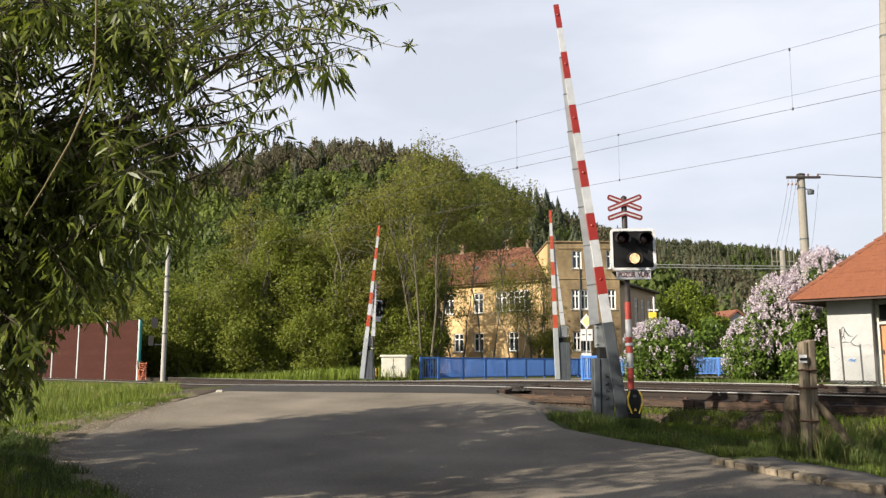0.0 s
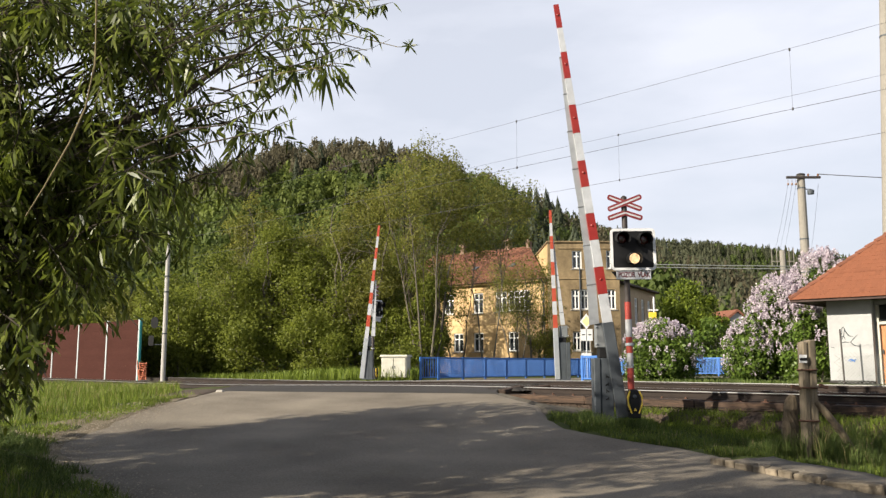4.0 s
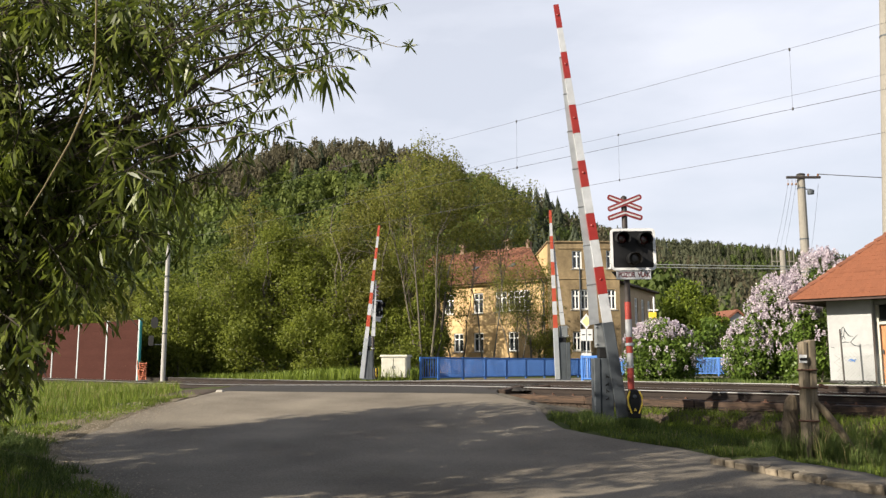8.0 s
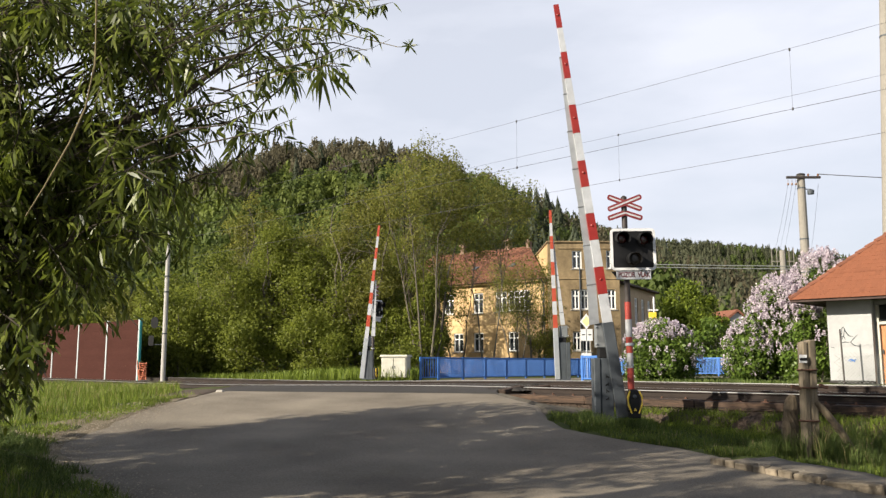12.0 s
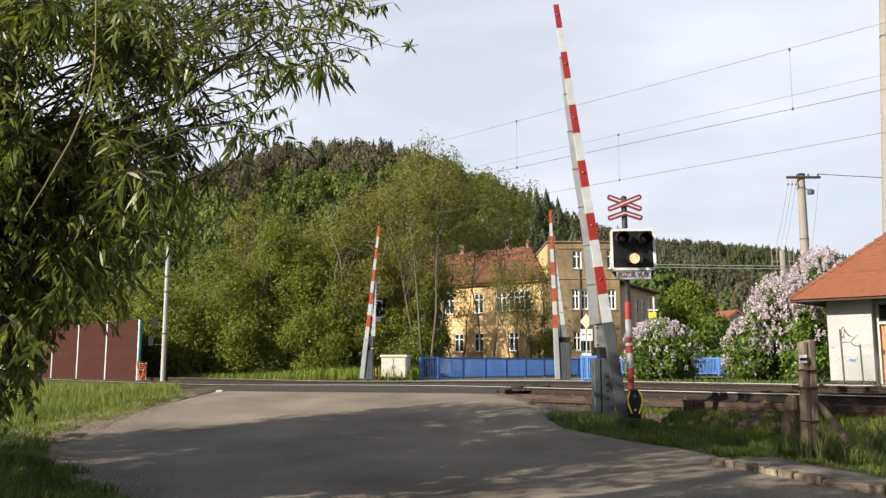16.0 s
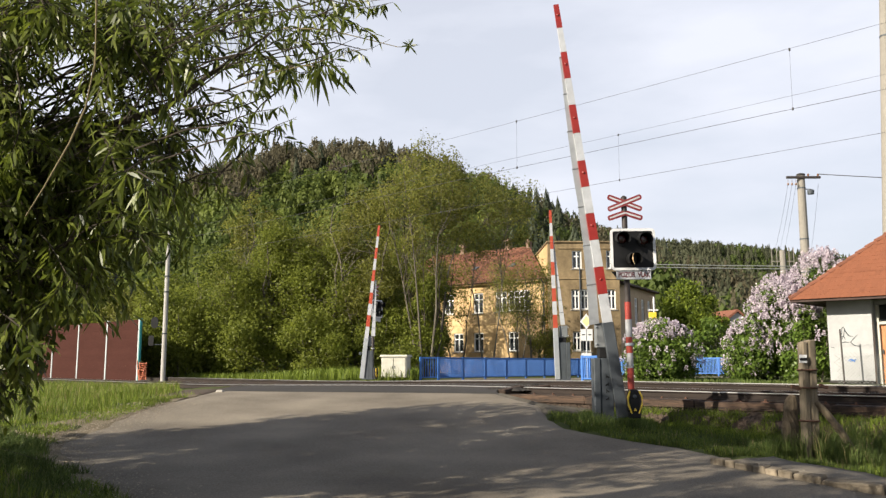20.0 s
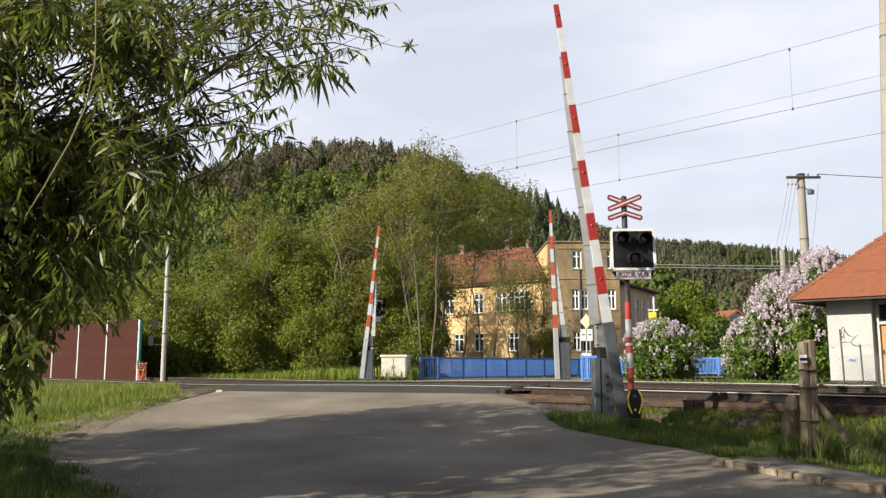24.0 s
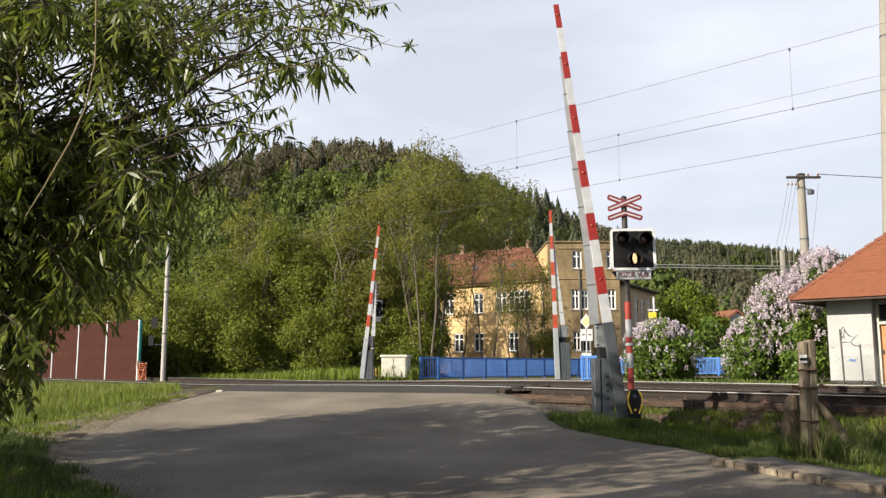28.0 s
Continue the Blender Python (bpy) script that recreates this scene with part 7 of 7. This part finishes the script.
def spray(a, b, arch):
    """An arching outer twig from a to b, set with small hanging leaves; its bare foot runs back into the crown."""
    a, b = np.array(a), np.array(b)
    pts = [a + np.array([-0.6, 0.3, -0.08]), a + np.array([-0.25, 0.1, -0.02])]
    pts += [a + (b - a) * f + np.array([0, 0, 4 * arch * f * (1 - f)]) + wrng.normal(size=3) * 0.008 for f in np.linspace(0, 1, 7)]
    part("outer_twig", tube(bmesh.new(), [q - WO for q in pts], [0.006, 0.005] + [0.0042 - 0.0005 * k for k in range(7)], 5), BARK, willow)
    for k in range(int(95 * np.linalg.norm(b - a)) + 14):
        f = wrng.uniform(-0.2, 1) * 6
        i = int(min(5, max(0, f)))
        q = pts[i + 2] + (pts[i + 3] - pts[i + 2]) * (f - i) - WO
        d = np.array([wrng.normal() * 0.6 + 0.15, wrng.normal() * 0.6, -0.75 + wrng.normal() * 0.45])
        d /= np.linalg.norm(d)
        sd = np.cross(d, wrng.normal(size=3))
        sd /= np.linalg.norm(sd)
        (YV if wrng.uniform() < 0.3 else LV).append(leaf_strip(q, d, sd, 0.072 * wrng.uniform(0.5, 1.3), 0.0145))


for a, b, arch in (((-1.05, 4.5, 2.51), (-0.35, 4.35, 2.32), 0.09), ((-0.65, 4.6, 2.65), (-0.28, 4.5, 2.59), -0.03), ((-1.09, 4.7, 2.39), (-0.76, 4.58, 2.39), 0.09), ((-0.76, 4.8, 2.35), (-0.45, 4.71, 2.35), 0.06),
                   ((-1.06, 4.9, 2.43), (-0.75, 4.81, 2.30), -0.04), ((-1.18, 4.5, 1.91), (-0.86, 4.41, 1.96), 0.0), ((-1.08, 4.6, 1.86), (-0.81, 4.51, 1.94), -0.02), ((-1.28, 4.7, 2.08), (-0.92, 4.61, 2.17), 0.0)):
    spray(a, b, arch)
HANG = [(-2.6, 4.6, 3.2), (-1.9, 4.0, 2.75), (-1.71, 4.0, 2.38), (-1.70, 4.0, 2.05), (-1.735, 4.0, 1.83), (-1.80, 4.0, 1.66), (-1.91, 4.0, 1.44), (-2.0, 4.02, 1.3)]
part("limb", tube(bmesh.new(), [np.array(q) - WO for q in HANG], [0.012, 0.008, 0.006, 0.0055, 0.005, 0.005, 0.004, 0.0025], 7), TWIG, willow, "pale drooping branch")
BOUGH = [(-4.1, 6.1, 1.6), (-2.8, 5.6, 1.8), (-2.05, 5.2, 2.1), (-1.75, 5.2, 2.2), (-1.5, 5.2, 2.4), (-1.1, 5.3, 2.75)]
part("limb", tube(bmesh.new(), [np.array(q) - WO for q in BOUGH], [0.055, 0.036, 0.026, 0.021, 0.015, 0.006], 8), BARK, willow)
tagged(part("brushwood", twig_bm, BARK, willow), kind="stuff")
mass("crown", np.array(LV).reshape(-1, 3), leaf_faces(len(LV)), WILLOW_LEAF, willow)
mass("young_leaves", np.array(YV).reshape(-1, 3), leaf_faces(len(YV)), WILLOW_YOUNG, willow, "pale young willow leaves")

# unseen upper crown over the lane and bank, added to block sky light
pts = []
for c, r3, n in (((-5.2, 7.2, 5.4), (2.6, 2.2, 1.5), 550), ((-1.8, 2.6, 6.6), (5.0, 6.0, 1.9), 8500), ((-2.0, -2.5, 8.4), (7.0, 6.0, 1.6), 8500)):
    got = 0
    while got < n:
        v = wrng.uniform(-1, 1, 3)
        if np.linalg.norm(v) > 1:
            continue
        w = np.array(c) + v * np.array(r3)
        if w[2] < 1.0 + 0.49 * w[1] and w[0] > -0.62 * abs(w[1]):
            continue
        if noise.noise(Vector(w) * 0.9) < -0.02:
            continue
        got += 1
        pts.append(w - WO)
V, F = quads(np.array(pts), 0.24, wrng, 0.4, 0.5)
mass("unseen_crown", V, F, WILLOW_LEAF, willow)

# trees on the bank and behind, out of sight, placed to block sun and sky
for k, (x, y, h, sp) in enumerate(((-8.0, 9.2, 7.2, 2.1), (-12.5, 6.0, 9.8, 3.5), (-8.4, 5.2, 9.0, 1.6), (-17.0, 3.0, 9.0, 3.2), (-6.0, -3.5, 8.0, 3.0), (-6.6, 8.4, 4.4, 1.4), (-14.0, -9.0, 12.0, 4.5), (-4.0, -11.0, 12.0, 4.5), (5.0, -10.0, 12.0, 4.5), (13.0, -6.0, 11.0, 4.5), (-9.1, 10.8, 7.0, 1.0), (-7.3, 7.95, 8.8, 0.9), (-8.8, 5.8, 12.0, 1.35))):
    tree("willow_tree", x, y, "unseen leafy willow added to shade the lane", h, sp, WILLOW_LEAF, 0.20, 32, 150 if k == 5 else 110 if k in (0, 10) else 160 if k == 1 else 26 if k == 2 else 40 if k == 11 else 80, 130 + k, trunks=2, crown_from=0.77 if k == 12 else 0.6 if k == 11 else 0.5 if k == 2 else 0.2, clump_r=0.82, bark=BARK)

# the twig whose leaf tuft stirs in the air, and the bare shoot beside it
tuft = thing("willow_twig", pose(-0.64, 4.2, 2.12), "hanging willow twig with a tuft of long leaves stirring", "twig")
TV = []
trng = np.random.default_rng(31)
bm = bmesh.new()
tube(bm, [(-0.36, 0.10, -0.06), (-0.18, 0.02, -0.035), (-0.02, 0, -0.02), (0.03, 0, -0.03)], [0.004, 0.0035, 0.003, 0.002], 5)
tube(bm, [(-0.02, 0, -0.02), (0.10, 0.01, 0.01), (0.19, 0.02, 0.0)], [0.0025, 0.002, 0.001], 4)
part("stem", bm, TWIG, tuft)
for cx, n, L in ((0.045, 9, 0.17), (-0.11, 8, 0.15), (0.10, 6, 0.15), (-0.25, 7, 0.10)):
    for k in range(n):
        d = np.array([trng.normal() * 0.38 + (0.65 if cx > 0.09 else 0.0), trng.normal() * 0.4, -1.0])
        d /= np.linalg.norm(d)
        s = np.cross(d, trng.normal(size=3))
        s /= np.linalg.norm(s)
        TV.append(leaf_strip(np.array([cx + trng.normal() * 0.02, trng.normal() * 0.02, -0.03 + trng.normal() * 0.015]), d, s, L * trng.uniform(0.55, 1.1), 0.019))
for k in range(14):
    d = np.array([0.8, trng.normal() * 0.4, -0.5 + trng.normal() * 0.5])
    d /= np.linalg.norm(d)
    s = np.cross(d, trng.normal(size=3))
    s /= np.linalg.norm(s)
    TV.append(leaf_strip(np.array([trng.uniform(-0.3, 0.17), 0, 0.0]), d, s, 0.08, 0.014))
mass("leaves", np.array(TV).reshape(-1, 3), leaf_faces(len(TV)), WILLOW_LEAF, tuft)
shoot = thing("willow_shoot", pose(-0.55, 4.5, 2.42), "thin bare willow shoot with a leaf rosette at its tip", "twig")
bm = bmesh.new()
tube(bm, [(-0.35, 0.1, 0.06), (-0.1, 0.02, 0.02), (0.15, 0, -0.05), (0.30, 0, -0.09), (0.37, 0, -0.085)], [0.004, 0.003, 0.0025, 0.002, 0.0015], 5)
tube(bm, [(-0.1, 0.02, 0.22), (0.1, 0.0, 0.17), (0.25, 0.0, 0.19), (0.38, 0, 0.26)], [0.003, 0.002, 0.0015, 0.001], 4)
tube(bm, [(0.0, 0.0, -0.12), (0.15, 0.0, -0.10), (0.26, 0.0, -0.045)], [0.0025, 0.0015, 0.001], 4)
part("stem", bm, TWIG, shoot)
TV = []
for k in range(22):
    d = trng.normal(size=3)
    d /= np.linalg.norm(d)
    s = np.cross(d, trng.normal(size=3))
    s /= np.linalg.norm(s)
    TV.append(leaf_strip(np.array([0.365, 0, -0.085]), d, s, 0.05 * trng.uniform(0.7, 1.3), 0.011))
for k in range(26):
    f = trng.uniform(0, 0.6)
    d = np.array([0.5, trng.normal() * 0.5, trng.normal() * 0.8 - 0.3])
    d /= np.linalg.norm(d)
    s = np.cross(d, trng.normal(size=3))
    s /= np.linalg.norm(s)
    TV.append(leaf_strip(np.array([-0.35 + 0.6 * f, 0.05, 0.05 - 0.09 * f]), d, s, 0.055 * trng.uniform(0.7, 1.3), 0.012))
mass("leaves", np.array(TV).reshape(-1, 3), leaf_faces(len(TV)), WILLOW_LEAF, shoot)


# ---------------- what moves ----------------
def motions():
    """The lamp blinks by an added disc turning its lit and dark faces; the leaf tuft drifts."""
    p = FLASHER.matrix_basis.translation.copy()
    turns = sorted([0.13 + 1.467 * k for k in range(20)] + [0.88 + 1.467 * k for k in range(19)])
    rows, a = [(0.0, 0)], 0
    for t in turns:
        t = math.ceil(t * 30 - 0.01) / 30
        if t + 0.1 > 28.0:
            break
        for k in range(4):
            rows.append((t + k / 30, a + 60 * k))
        a += 180
    rows.append((27.97, a))
    rows.append((28.0, a + 55))
    walk(FLASHER, [(t, pose(p.x, p.y, p.z, 0, 0, q)) for t, q in rows])
    home = tuft.matrix_basis.translation.copy()
    drift = ((0, 0, 0), (0.5, -5, -1), (1, -2, 3), (1.5, -5, -1), (2, -5, 2), (3, -3, -1), (4.5, -4, 0), (6, -3, -1), (6.5, -3, 5), (7, -6, 5), (7.5, -6, -1), (8, -2, 5), (8.5, 0, 0), (9, -2, 6), (9.5, -6, 2), (10, -6, -3), (10.5, -6, 3), (11, -11, 0), (12.5, -11, 2), (14.5, -8, -1), (15.5, -11, -6), (17, -13, -4), (18.5, -16, -7), (21, -16, -6), (23.5, -16, -4), (24.5, -14, -1), (25.5, -14, -3), (26, -14, -4), (26.5, -13, 2), (27, -11, -7), (28, -14, -9))
    walk(tuft, [(t, pose(home.x + dx * 0.0028, home.y, home.z - dz * 0.0028, 0, dx * 0.25, 0)) for t, dx, dz in drift])


motions()
